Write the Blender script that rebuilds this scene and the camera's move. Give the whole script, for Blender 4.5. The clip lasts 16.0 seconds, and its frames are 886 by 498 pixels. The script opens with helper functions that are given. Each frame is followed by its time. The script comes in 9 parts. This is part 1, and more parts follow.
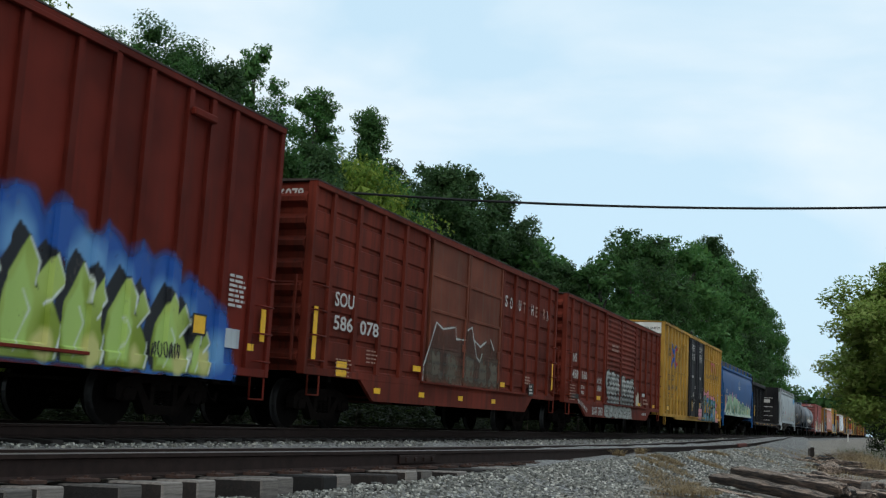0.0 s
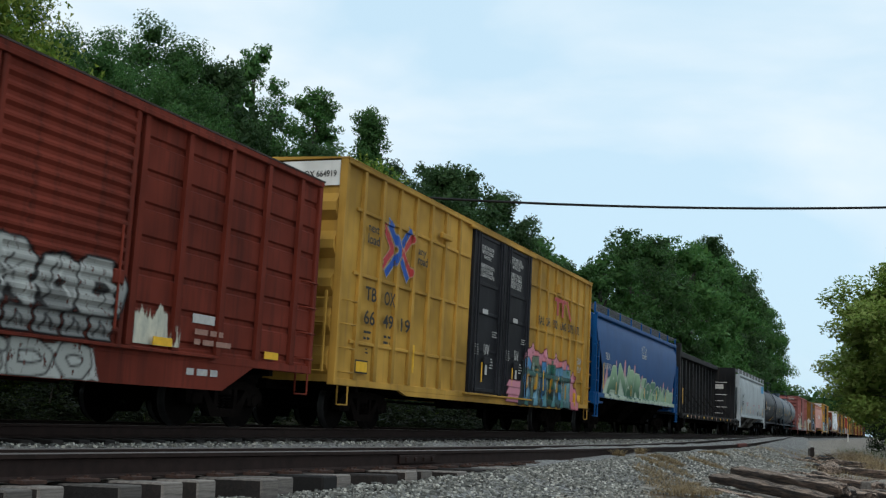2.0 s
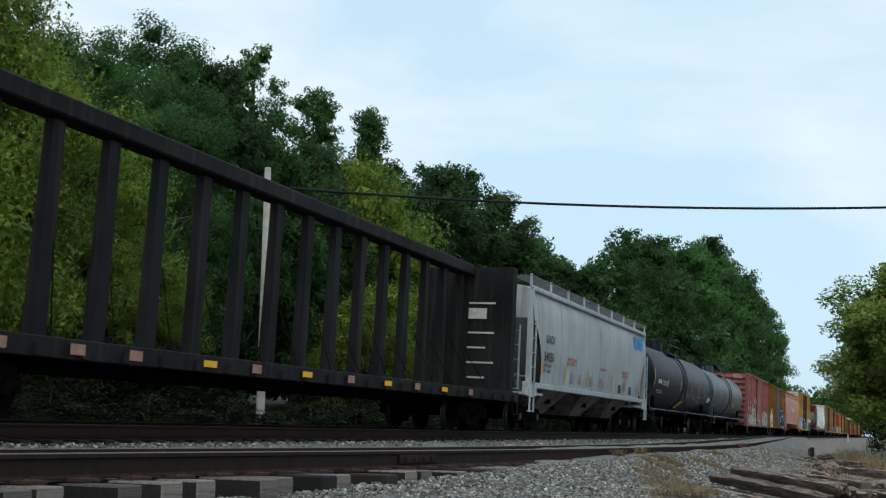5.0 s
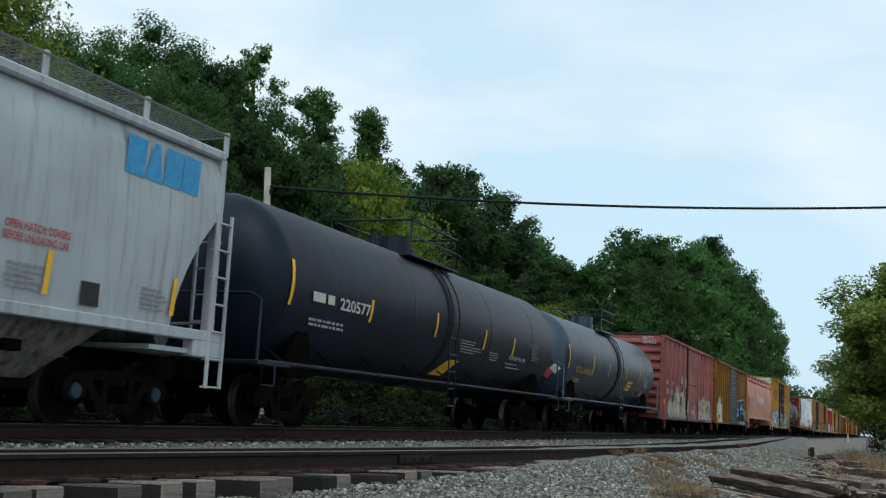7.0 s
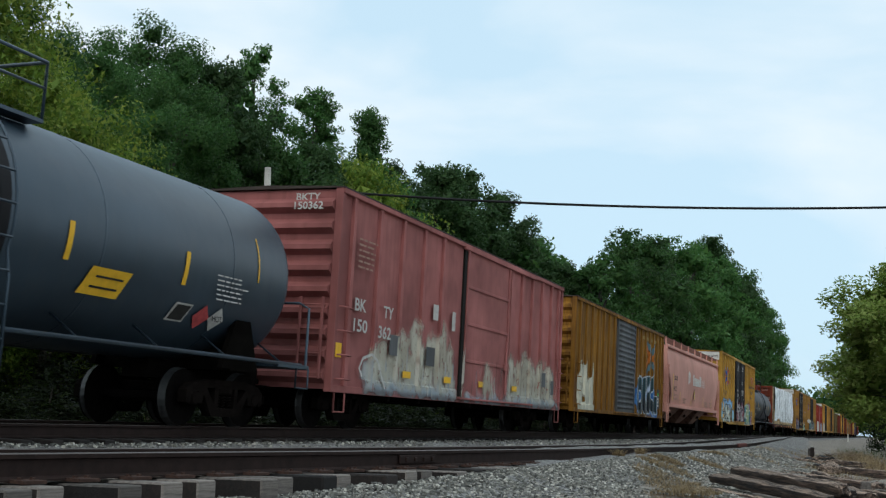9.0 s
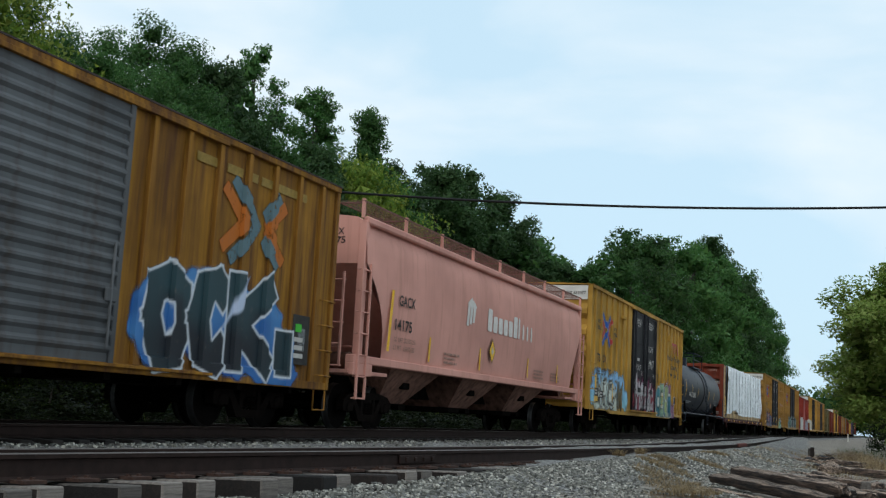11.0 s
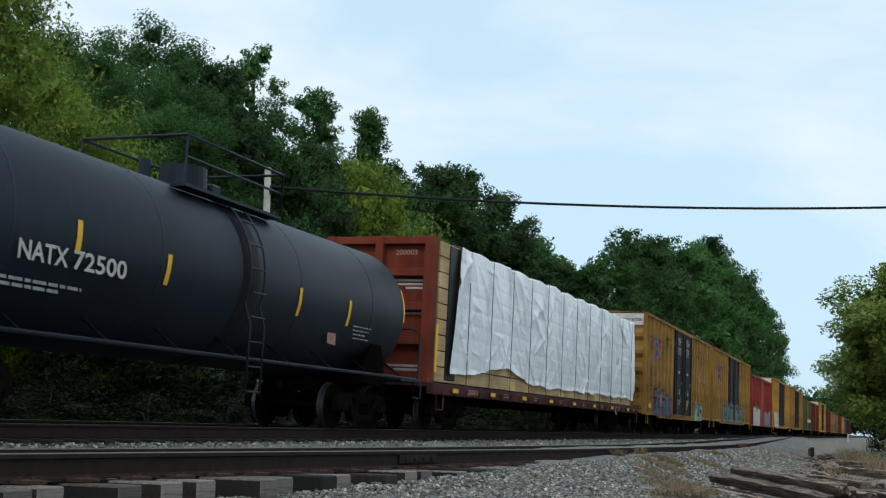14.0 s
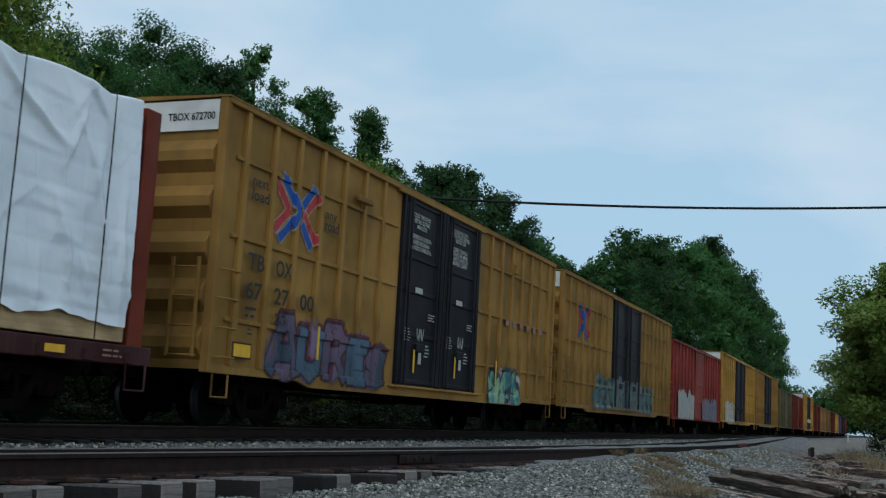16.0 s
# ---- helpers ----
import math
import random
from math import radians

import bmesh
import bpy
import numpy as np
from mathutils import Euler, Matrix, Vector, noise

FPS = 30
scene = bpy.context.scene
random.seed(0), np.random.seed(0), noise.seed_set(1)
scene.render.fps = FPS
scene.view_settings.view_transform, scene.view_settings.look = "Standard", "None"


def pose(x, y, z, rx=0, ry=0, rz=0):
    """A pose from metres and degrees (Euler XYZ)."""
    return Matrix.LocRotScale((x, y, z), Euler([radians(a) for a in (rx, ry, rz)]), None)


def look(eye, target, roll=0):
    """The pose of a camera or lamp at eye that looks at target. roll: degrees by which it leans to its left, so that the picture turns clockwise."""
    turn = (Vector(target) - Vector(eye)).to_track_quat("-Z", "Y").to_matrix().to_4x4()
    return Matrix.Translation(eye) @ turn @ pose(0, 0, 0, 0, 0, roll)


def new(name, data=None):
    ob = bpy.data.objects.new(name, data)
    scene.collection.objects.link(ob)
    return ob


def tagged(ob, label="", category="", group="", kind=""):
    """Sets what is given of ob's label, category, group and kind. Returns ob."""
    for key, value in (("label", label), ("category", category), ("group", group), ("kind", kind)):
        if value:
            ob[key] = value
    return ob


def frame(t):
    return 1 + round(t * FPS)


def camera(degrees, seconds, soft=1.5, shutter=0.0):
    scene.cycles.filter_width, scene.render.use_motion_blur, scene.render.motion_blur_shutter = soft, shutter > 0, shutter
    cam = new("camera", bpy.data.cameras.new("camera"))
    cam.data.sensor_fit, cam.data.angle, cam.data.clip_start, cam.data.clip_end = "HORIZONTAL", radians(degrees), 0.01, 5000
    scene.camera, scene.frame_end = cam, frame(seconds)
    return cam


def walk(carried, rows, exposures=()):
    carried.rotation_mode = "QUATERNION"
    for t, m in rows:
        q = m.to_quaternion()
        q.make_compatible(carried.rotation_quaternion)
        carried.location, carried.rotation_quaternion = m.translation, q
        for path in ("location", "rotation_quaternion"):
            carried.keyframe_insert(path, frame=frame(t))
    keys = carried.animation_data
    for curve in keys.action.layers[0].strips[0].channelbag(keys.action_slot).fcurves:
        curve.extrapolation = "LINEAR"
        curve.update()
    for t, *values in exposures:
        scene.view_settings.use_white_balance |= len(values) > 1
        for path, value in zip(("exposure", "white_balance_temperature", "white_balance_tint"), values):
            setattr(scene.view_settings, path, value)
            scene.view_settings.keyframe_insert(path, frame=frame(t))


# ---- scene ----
# ================= camera =================
YAW, PITCH, ROLL, EYE = radians(68.1724), radians(8.3591), 3.0112, Vector((0, 0, 0.40))
VIEW = Vector((math.sin(YAW) * math.cos(PITCH), math.cos(YAW) * math.cos(PITCH), math.sin(PITCH)))
cam = camera(43.0617, 16.0, soft=1.25, shutter=0.05)
walk(cam, [(0, look(EYE, EYE + VIEW, ROLL)), (16, look(EYE, EYE + VIEW, ROLL))],
     exposures=[(0, 0.0, 6350, 9), (11, 0.0, 6350, 9), (12.5, -0.06, 6350, 9), (14.3, 0.0, 6250, 9), (15.0, -0.20, 5900, 7), (15.5, -0.41, 5750, 6), (16, -0.46, 5750, 6)])

# ================= world and sun =================
SUN_EL, SUN_AZ = radians(42), radians(262)
world = bpy.data.worlds.new("world")
scene.world = world
world.use_nodes = True
wn, wl = world.node_tree.nodes, world.node_tree.links
wn.clear()
w_out, w_bg = wn.new("ShaderNodeOutputWorld"), wn.new("ShaderNodeBackground")
w_sky, w_mix = wn.new("ShaderNodeTexSky"), wn.new("ShaderNodeMix")
w_sky.sky_type, w_sky.sun_disc = "NISHITA", False
w_sky.sun_elevation, w_sky.sun_rotation = SUN_EL, SUN_AZ
w_sky.air_density, w_sky.dust_density, w_sky.ozone_density = 1.0, 2.0, 1.5
w_mix.data_type = "RGBA"
w_co, w_map, w_noise, w_ramp = (wn.new("ShaderNodeTexCoord"), wn.new("ShaderNodeMapping"),
                                wn.new("ShaderNodeTexNoise"), wn.new("ShaderNodeValToRGB"))
w_map.inputs["Scale"].default_value = (1.0, 1.0, 2.6)
w_map.inputs["Rotation"].default_value = (radians(6), radians(10), radians(25))
w_map.inputs["Location"].default_value = (0.35, 0.1, 0.0)
w_noise.inputs["Scale"].default_value, w_noise.inputs["Detail"].default_value = 2.3, 6.0
w_noise.inputs["Roughness"].default_value, w_noise.inputs["Distortion"].default_value = 0.48, 0.35
w_ramp.color_ramp.elements[0].position, w_ramp.color_ramp.elements[0].color = 0.40, (0, 0, 0, 1)
w_ramp.color_ramp.elements[1].position, w_ramp.color_ramp.elements[1].color = 0.60, (1, 1, 1, 1)
w_mix.inputs["Factor"].default_value = 0.86               # thin high veil over the whole sky
w_mix.inputs["B"].default_value = (5.75, 7.6, 8.75, 1)
w_cloud = wn.new("ShaderNodeMix")
w_cloud.data_type = "RGBA"
w_cloud.inputs["B"].default_value = (7.75, 8.4, 8.75, 1)
wl.new(w_co.outputs["Generated"], w_map.inputs["Vector"])
wl.new(w_map.outputs["Vector"], w_noise.inputs["Vector"])
wl.new(w_noise.outputs["Fac"], w_ramp.inputs["Fac"])
wl.new(w_ramp.outputs["Color"], w_cloud.inputs["Factor"])
wl.new(w_sky.outputs["Color"], w_mix.inputs["A"])
wl.new(w_mix.outputs["Result"], w_cloud.inputs["A"])
wl.new(w_cloud.outputs["Result"], w_bg.inputs["Color"])
wl.new(w_bg.outputs["Background"], w_out.inputs["Surface"])
w_bg.inputs["Strength"].default_value = 0.116

sun = new("sun", bpy.data.lights.new("sun", "SUN"))
sun.data.energy, sun.data.angle, sun.data.color = 0.9, radians(22), (1.0, 0.95, 0.88)
S_DIR = Vector((math.sin(SUN_AZ) * math.cos(SUN_EL), math.cos(SUN_AZ) * math.cos(SUN_EL), math.sin(SUN_EL)))
sun.matrix_basis = look(S_DIR * 60, (0, 0, 0))
# ================= materials =================
def node_mat(name):
    m = bpy.data.materials.new(name)
    m.use_nodes = True
    n, l = m.node_tree.nodes, m.node_tree.links
    return m, n, l, n["Principled BSDF"]


def ramp(n, stops):
    r = n.new("ShaderNodeValToRGB")
    while len(r.color_ramp.elements) < len(stops):
        r.color_ramp.elements.new(0.5)
    for e, (p, c) in zip(r.color_ramp.elements, stops):
        e.position, e.color = p, (*c, 1) if len(c) == 3 else c
    return r


def noise_tex(n, l, scale, detail=4, rough=0.55, stretch=None, w=0.0):
    co = n.new("ShaderNodeTexCoord")
    t = n.new("ShaderNodeTexNoise")
    t.inputs["Scale"].default_value, t.inputs["Detail"].default_value = scale, detail
    t.inputs["Roughness"].default_value = rough
    if stretch or w:
        mp = n.new("ShaderNodeMapping")
        mp.inputs["Scale"].default_value = stretch or (1, 1, 1)
        mp.inputs["Location"].default_value = (w, w * 0.7, w * 1.3)
        l.new(co.outputs["Object"], mp.inputs["Vector"])
        l.new(mp.outputs["Vector"], t.inputs["Vector"])
    else:
        l.new(co.outputs["Object"], t.inputs["Vector"])
    return t


def mixed(n, l, fac, a, b, mode="MIX"):
    m = n.new("ShaderNodeMix")
    m.data_type, m.blend_type = "RGBA", mode
    for key, v in (("Factor", fac), ("A", a), ("B", b)):
        if hasattr(v, "links"):
            l.new(v, m.inputs[key])
        elif isinstance(v, (tuple, list)):
            m.inputs[key].default_value = (*v, 1)
        else:
            m.inputs[key].default_value = v
    return m.outputs["Result"]


def bumped(n, l, bsdf, height, strength, dist=0.02):
    b = n.new("ShaderNodeBump")
    b.inputs["Strength"].default_value, b.inputs["Distance"].default_value = strength, dist
    l.new(height, b.inputs["Height"])
    l.new(b.outputs["Normal"], bsdf.inputs["Normal"])


def paint(name, col, worn=0.35, rust=0.25, rough=0.55, seed=0.0, dirt=(0.09, 0.075, 0.06), lo=0.50, even=False):
    """Railcar paint: faded patches, vertical run-down streaks, rust specks, slight dents."""
    m, n, l, b = node_mat(name)
    fade = noise_tex(n, l, 0.55, 3, 0.6, None, seed + 3)
    streak = noise_tex(n, l, 1.0, 5, 0.65, (5.5, 5.5, 0.32), seed)
    fine = noise_tex(n, l, 14, 5, 0.7, None, seed + 1)
    light = tuple(min(1, c * (1.08 if even else 1.26) + 0.003) for c in col)
    dark = tuple(c * (0.86 if even else 0.62) for c in col)
    base = mixed(n, l, ramp_out(n, l, fade, 0.34, 0.68), dark, light)
    st = ramp_out(n, l, streak, lo, lo + 0.26)
    sc = n.new("ShaderNodeMath")
    sc.operation = "MULTIPLY"
    sc.inputs[1].default_value = worn
    l.new(st, sc.inputs[0])
    base = mixed(n, l, sc.outputs[0], base, dirt)
    rs = ramp_out(n, l, fine, 0.66, 0.74)
    rc = n.new("ShaderNodeMath")
    rc.operation = "MULTIPLY"
    rc.inputs[1].default_value = rust
    l.new(rs, rc.inputs[0])
    base = mixed(n, l, rc.outputs[0], base, (0.13, 0.055, 0.03))
    l.new(base, b.inputs["Base Color"])
    b.inputs["Roughness"].default_value = min(0.85, rough + 0.12)
    b.inputs["Specular IOR Level"].default_value = 0.12
    dent = noise_tex(n, l, 1.6, 2, 0.5, None, seed + 7)
    bumped(n, l, b, dent.outputs["Fac"], 0.25, 0.03)
    return m


def ramp_out(n, l, tex, lo, hi):
    r = ramp(n, [(lo, (0, 0, 0)), (hi, (1, 1, 1))])
    l.new(tex.outputs["Fac"], r.inputs["Fac"])
    return r.outputs["Color"]


def simple(name, col, rough=0.6, metal=0.0, var=0.25, scale=6.0, bump=0.15):
    m, n, l, b = node_mat(name)
    t = noise_tex(n, l, scale, 6, 0.65)
    r = ramp(n, [(0.3, tuple(c * (1 - var) for c in col)), (0.7, tuple(min(1, c * (1 + var)) for c in col))])
    l.new(t.outputs["Fac"], r.inputs["Fac"])
    l.new(r.outputs["Color"], b.inputs["Base Color"])
    b.inputs["Roughness"].default_value, b.inputs["Metallic"].default_value = rough, metal
    b.inputs["Specular IOR Level"].default_value = 0.15
    if bump:
        bumped(n, l, b, t.outputs["Fac"], bump, 0.01)
    return m


def leafy(name, a, b_, c):
    m, n, l, b = node_mat(name)
    geo = n.new("ShaderNodeNewGeometry")
    r = ramp(n, [(0.0, a), (0.55, b_), (1.0, c)])
    l.new(geo.outputs["Random Per Island"], r.inputs["Fac"])
    oi = n.new("ShaderNodeObjectInfo")
    hv = n.new("ShaderNodeHueSaturation")
    mr = n.new("ShaderNodeMapRange")
    mr.inputs["To Min"].default_value, mr.inputs["To Max"].default_value = 0.70, 1.25
    l.new(oi.outputs["Random"], mr.inputs["Value"])
    l.new(mr.outputs["Result"], hv.inputs["Value"])
    l.new(r.outputs["Color"], hv.inputs["Color"])
    l.new(hv.outputs["Color"], b.inputs["Base Color"])
    b.inputs["Roughness"].default_value = 0.55
    b.inputs["Specular IOR Level"].default_value = 0.25
    tr = n.new("ShaderNodeBsdfTranslucent")
    l.new(hv.outputs["Color"], tr.inputs["Color"])
    ms = n.new("ShaderNodeMixShader")
    ms.inputs["Fac"].default_value = 0.48
    l.new(b.outputs["BSDF"], ms.inputs[1])
    l.new(tr.outputs["BSDF"], ms.inputs[2])
    l.new(ms.outputs["Shader"], n["Material Output"].inputs["Surface"])
    return m


def gravel_mat(name, cols, scale, bump=0.6):
    m, n, l, b = node_mat(name)
    co = n.new("ShaderNodeTexCoord")
    v = n.new("ShaderNodeTexVoronoi")
    v.inputs["Scale"].default_value = scale
    l.new(co.outputs["Object"], v.inputs["Vector"])
    sep = n.new("ShaderNodeSeparateColor")
    l.new(v.outputs["Color"], sep.inputs["Color"])
    r = ramp(n, [(i / (len(cols) - 1), c) for i, c in enumerate(cols)])
    l.new(sep.outputs["Red"], r.inputs["Fac"])
    big = noise_tex(n, l, 0.7, 4, 0.6)
    rb = ramp(n, [(0.35, (0.62, 0.60, 0.58)), (0.7, (1, 1, 1))])
    l.new(big.outputs["Fac"], rb.inputs["Fac"])
    l.new(mixed(n, l, 1.0, r.outputs["Color"], rb.outputs["Color"], "MULTIPLY"), b.inputs["Base Color"])
    b.inputs["Roughness"].default_value = 0.9
    inv = n.new("ShaderNodeMath")
    inv.operation = "SUBTRACT"
    inv.inputs[0].default_value = 1.0
    l.new(v.outputs["Distance"], inv.inputs[1])
    bumped(n, l, b, inv.outputs[0], bump, 0.03)
    return m


def stone_mat():
    m, n, l, b = node_mat("crushed_stone")
    geo = n.new("ShaderNodeNewGeometry")
    r = ramp(n, [(0.0, (0.050, 0.049, 0.045)), (0.35, (0.128, 0.127, 0.112)), (0.8, (0.255, 0.25, 0.22)), (1.0, (0.54, 0.52, 0.46))])
    l.new(geo.outputs["Random Per Island"], r.inputs["Fac"])
    l.new(r.outputs["Color"], b.inputs["Base Color"])
    b.inputs["Roughness"].default_value = 0.9
    return m


def weathered_wood(name, a, b_, scale=3.0, low=0.30, high=1.35, lo=0.3, hi=0.75, relief=0.5):
    m, n, l, b = node_mat(name)
    t = noise_tex(n, l, scale, 8, 0.7, (0.6, 9, 9))
    f = noise_tex(n, l, 1.3, 4, 0.6)
    r = ramp(n, [(lo, a), (hi, b_)])
    l.new(t.outputs["Fac"], r.inputs["Fac"])
    oi = n.new("ShaderNodeObjectInfo")
    mr = n.new("ShaderNodeMapRange")
    mr.inputs["To Min"].default_value, mr.inputs["To Max"].default_value = low, high
    l.new(oi.outputs["Random"], mr.inputs["Value"])
    hv = n.new("ShaderNodeHueSaturation")
    l.new(mr.outputs["Result"], hv.inputs["Value"])
    l.new(r.outputs["Color"], hv.inputs["Color"])
    fr = ramp(n, [(0.4, (0.6, 0.6, 0.6)), (0.7, (1, 1, 1))])
    l.new(f.outputs["Fac"], fr.inputs["Fac"])
    l.new(mixed(n, l, 1.0, hv.outputs["Color"], fr.outputs["Color"], "MULTIPLY"), b.inputs["Base Color"])
    b.inputs["Roughness"].default_value = 0.9
    bumped(n, l, b, t.outputs["Fac"], relief, 0.02 + 0.03 * (relief > 0.6))
    return m


BROWN_HC = paint("oxide_red_paint", (0.115, 0.0125, 0.0060), 0.45, 0.15, 0.6, 1, (0.045, 0.014, 0.010))
BROWN_S = paint("faded_brown_paint", (0.128, 0.0195, 0.0095), 0.65, 0.3, 0.65, 2, (0.030, 0.012, 0.009), 0.45)
BROWN_N = paint("boxcar_brown_paint", (0.146, 0.0240, 0.0125), 0.70, 0.35, 0.65, 5, (0.036, 0.010, 0.007), 0.47)
YELLOW = paint("railcar_yellow_paint", (0.44, 0.245, 0.044), 0.40, 0.12, 0.55, 3, (0.20, 0.12, 0.05))
YELLOW_D = paint("dusty_yellow_paint", (0.31, 0.168, 0.040), 0.50, 0.2, 0.6, 11, (0.16, 0.10, 0.05))
OCHRE = paint("rusty_yellow_paint", (0.31, 0.145, 0.018), 0.92, 0.75, 0.6, 4, (0.085, 0.036, 0.016), 0.38)
BLUE = paint("hopper_blue_paint", (0.0025, 0.066, 0.215), 0.12, 0.06, 0.40, 6, (0.03, 0.05, 0.09), 0.52, True)
WHITE_H = paint("hopper_grey_white_paint", (0.40, 0.432, 0.445), 0.72, 0.16, 0.5, 7, (0.15, 0.145, 0.145), 0.50, True)
PINK_H = paint("faded_salmon_paint", (0.58, 0.285, 0.23), 0.46, 0.15, 0.55, 8, (0.30, 0.14, 0.10), 0.52, True)
PINK_B = paint("faded_rose_red_paint", (0.33, 0.118, 0.108), 0.45, 0.25, 0.6, 9, (0.15, 0.06, 0.05))
TANKBLK = paint("tank_black_paint", (0.0045, 0.0075, 0.0150), 0.3, 0.15, 0.38, 10, (0.020, 0.022, 0.026))
TANKGRY = paint("tank_slate_paint", (0.019, 0.033, 0.047), 0.3, 0.1, 0.30, 12, (0.05, 0.05, 0.05))
TANKGRY.node_tree.nodes["Principled BSDF"].inputs["Specular IOR Level"].default_value = 0.7
TANKBLK.node_tree.nodes["Principled BSDF"].inputs["Specular IOR Level"].default_value = 0.29
for enamel in (TANKGRY, TANKBLK):
    enamel.node_tree.nodes["Principled BSDF"].inputs["Specular Tint"].default_value = (0.68, 0.84, 1.0, 1)
BLACKP = paint("black_door_paint", (0.010, 0.010, 0.013), 0.25, 0.15, 0.5, 13, (0.06, 0.055, 0.05))
BEAMBLK = paint("centerbeam_black_paint", (0.011, 0.011, 0.012), 0.3, 0.3, 0.6, 14)
BULKRED = paint("bulkhead_red_paint", (0.175, 0.034, 0.017), 0.5, 0.35, 0.6, 15)
DECKRED = paint("deck_maroon_paint", (0.055, 0.018, 0.018), 0.5, 0.3, 0.6, 16)
WHITEP = paint("white_paint", (0.72, 0.70, 0.65), 0.2, 0.05, 0.5, 17, (0.4, 0.36, 0.3))
GREYDOOR = paint("grey_door_paint", (0.10, 0.105, 0.11), 0.6, 0.4, 0.6, 18, (0.06, 0.04, 0.03))
REDCAR = paint("bright_red_paint", (0.28, 0.038, 0.026), 0.5, 0.2, 0.55, 19)
OLIVE = paint("dull_olive_paint", (0.11, 0.09, 0.035), 0.5, 0.3, 0.6, 20)
PURPLE = paint("dull_purple_paint", (0.06, 0.045, 0.09), 0.4, 0.2, 0.6, 21)
# running gear: grime, taken blacker to hold the shade below the cars
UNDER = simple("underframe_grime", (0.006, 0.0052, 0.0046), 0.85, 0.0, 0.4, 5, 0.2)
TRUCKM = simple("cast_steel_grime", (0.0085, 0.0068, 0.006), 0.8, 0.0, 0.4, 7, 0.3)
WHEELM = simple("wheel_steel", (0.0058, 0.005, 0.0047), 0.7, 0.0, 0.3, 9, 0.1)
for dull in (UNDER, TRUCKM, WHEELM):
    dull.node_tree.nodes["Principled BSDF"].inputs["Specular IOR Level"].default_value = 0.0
TREAD = simple("worn_wheel_tread", (0.10, 0.10, 0.10), 0.45, 0.8, 0.1, 20, 0)
ROOFM = simple("weathered_roof", (0.055, 0.042, 0.036), 0.7, 0.1, 0.3, 2, 0.1)
LAMPYEL = simple("reflective_yellow", (0.75, 0.42, 0.03), 0.4, 0, 0.12, 8, 0)
INKW = simple("white_stencil", (0.46, 0.44, 0.41), 0.6, 0, 0.22, 9, 0)
INKK = simple("black_stencil", (0.030, 0.028, 0.026), 0.6, 0, 0.3, 9, 0)
INKR = simple("red_stencil", (0.42, 0.07, 0.07), 0.6, 0, 0.3, 9, 0)
INKY = simple("ochre_stencil", (0.26, 0.17, 0.04), 0.6, 0, 0.25, 9, 0)
INKLB = simple("bright_blue_stencil", (0.05, 0.28, 0.52), 0.6, 0, 0.2, 9, 0)
INKTAN = simple("faded_stencil", (0.30, 0.17, 0.13), 0.6, 0, 0.25, 9, 0)
STEELRAIL = simple("rusty_rail", (0.021, 0.0125, 0.0105), 0.8, 0.0, 0.35, 8, 0.2)
RAILTOP = simple("worn_rail_head", (0.105, 0.090, 0.082), 0.50, 0.35, 0.25, 12, 0.05)
TIEWOOD = weathered_wood("weathered_tie_wood", (0.055, 0.045, 0.040), (0.36, 0.315, 0.275), 3.0, 0.35, 1.45)
# tie sides: creosote colour lowered for the shade between and below ties
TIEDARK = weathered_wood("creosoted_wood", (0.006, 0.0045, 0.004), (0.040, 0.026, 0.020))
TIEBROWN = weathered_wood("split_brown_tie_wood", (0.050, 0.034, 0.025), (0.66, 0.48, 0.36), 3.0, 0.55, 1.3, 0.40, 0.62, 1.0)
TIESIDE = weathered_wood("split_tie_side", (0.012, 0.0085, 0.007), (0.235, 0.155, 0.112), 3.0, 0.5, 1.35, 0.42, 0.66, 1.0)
LUMBER = weathered_wood("fresh_sawn_lumber", (0.54, 0.36, 0.16), (0.78, 0.55, 0.29), 2.0, 0.85, 1.1)
BARK = weathered_wood("tree_bark", (0.030, 0.025, 0.020), (0.12, 0.10, 0.085), 2.5)
POLEWOOD = weathered_wood("grey_utility_pole_wood", (0.26, 0.25, 0.22), (0.45, 0.43, 0.39), 2.0)
LEAF_A = leafy("leaves_deep_green", (0.044, 0.118, 0.030), (0.060, 0.150, 0.038), (0.095, 0.190, 0.050))
LEAF_B = leafy("leaves_yellow_green", (0.085, 0.150, 0.020), (0.140, 0.220, 0.030), (0.26, 0.30, 0.050))
LEAF_C = leafy("leaves_blue_green", (0.038, 0.086, 0.029), (0.050, 0.106, 0.034), (0.070, 0.128, 0.041))
LEAF_D = leafy("leaves_light_olive", (0.17, 0.27, 0.050), (0.26, 0.36, 0.075), (0.37, 0.44, 0.13))
# outlet undersides: body paint darkened for the shade there, with grime streaks
HOPSHADE_W = paint("hopper_underside_grime", (0.17, 0.163, 0.148), 0.85, 0.3, 0.7, 31, (0.035, 0.030, 0.025), 0.42)
HOPSHADE_R = paint("hopper_underside_rose", (0.20, 0.105, 0.078), 0.85, 0.3, 0.7, 32, (0.035, 0.020, 0.016), 0.42)
# shrub greens taken near black; shade behind the train is in the colour
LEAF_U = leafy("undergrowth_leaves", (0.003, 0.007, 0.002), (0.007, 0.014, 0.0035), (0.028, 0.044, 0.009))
GRASSM = leafy("dry_grass", (0.13, 0.090, 0.045), (0.30, 0.215, 0.115), (0.46, 0.35, 0.20))
WEEDM = leafy("green_weeds", (0.02, 0.04, 0.008), (0.04, 0.07, 0.014), (0.10, 0.12, 0.03))
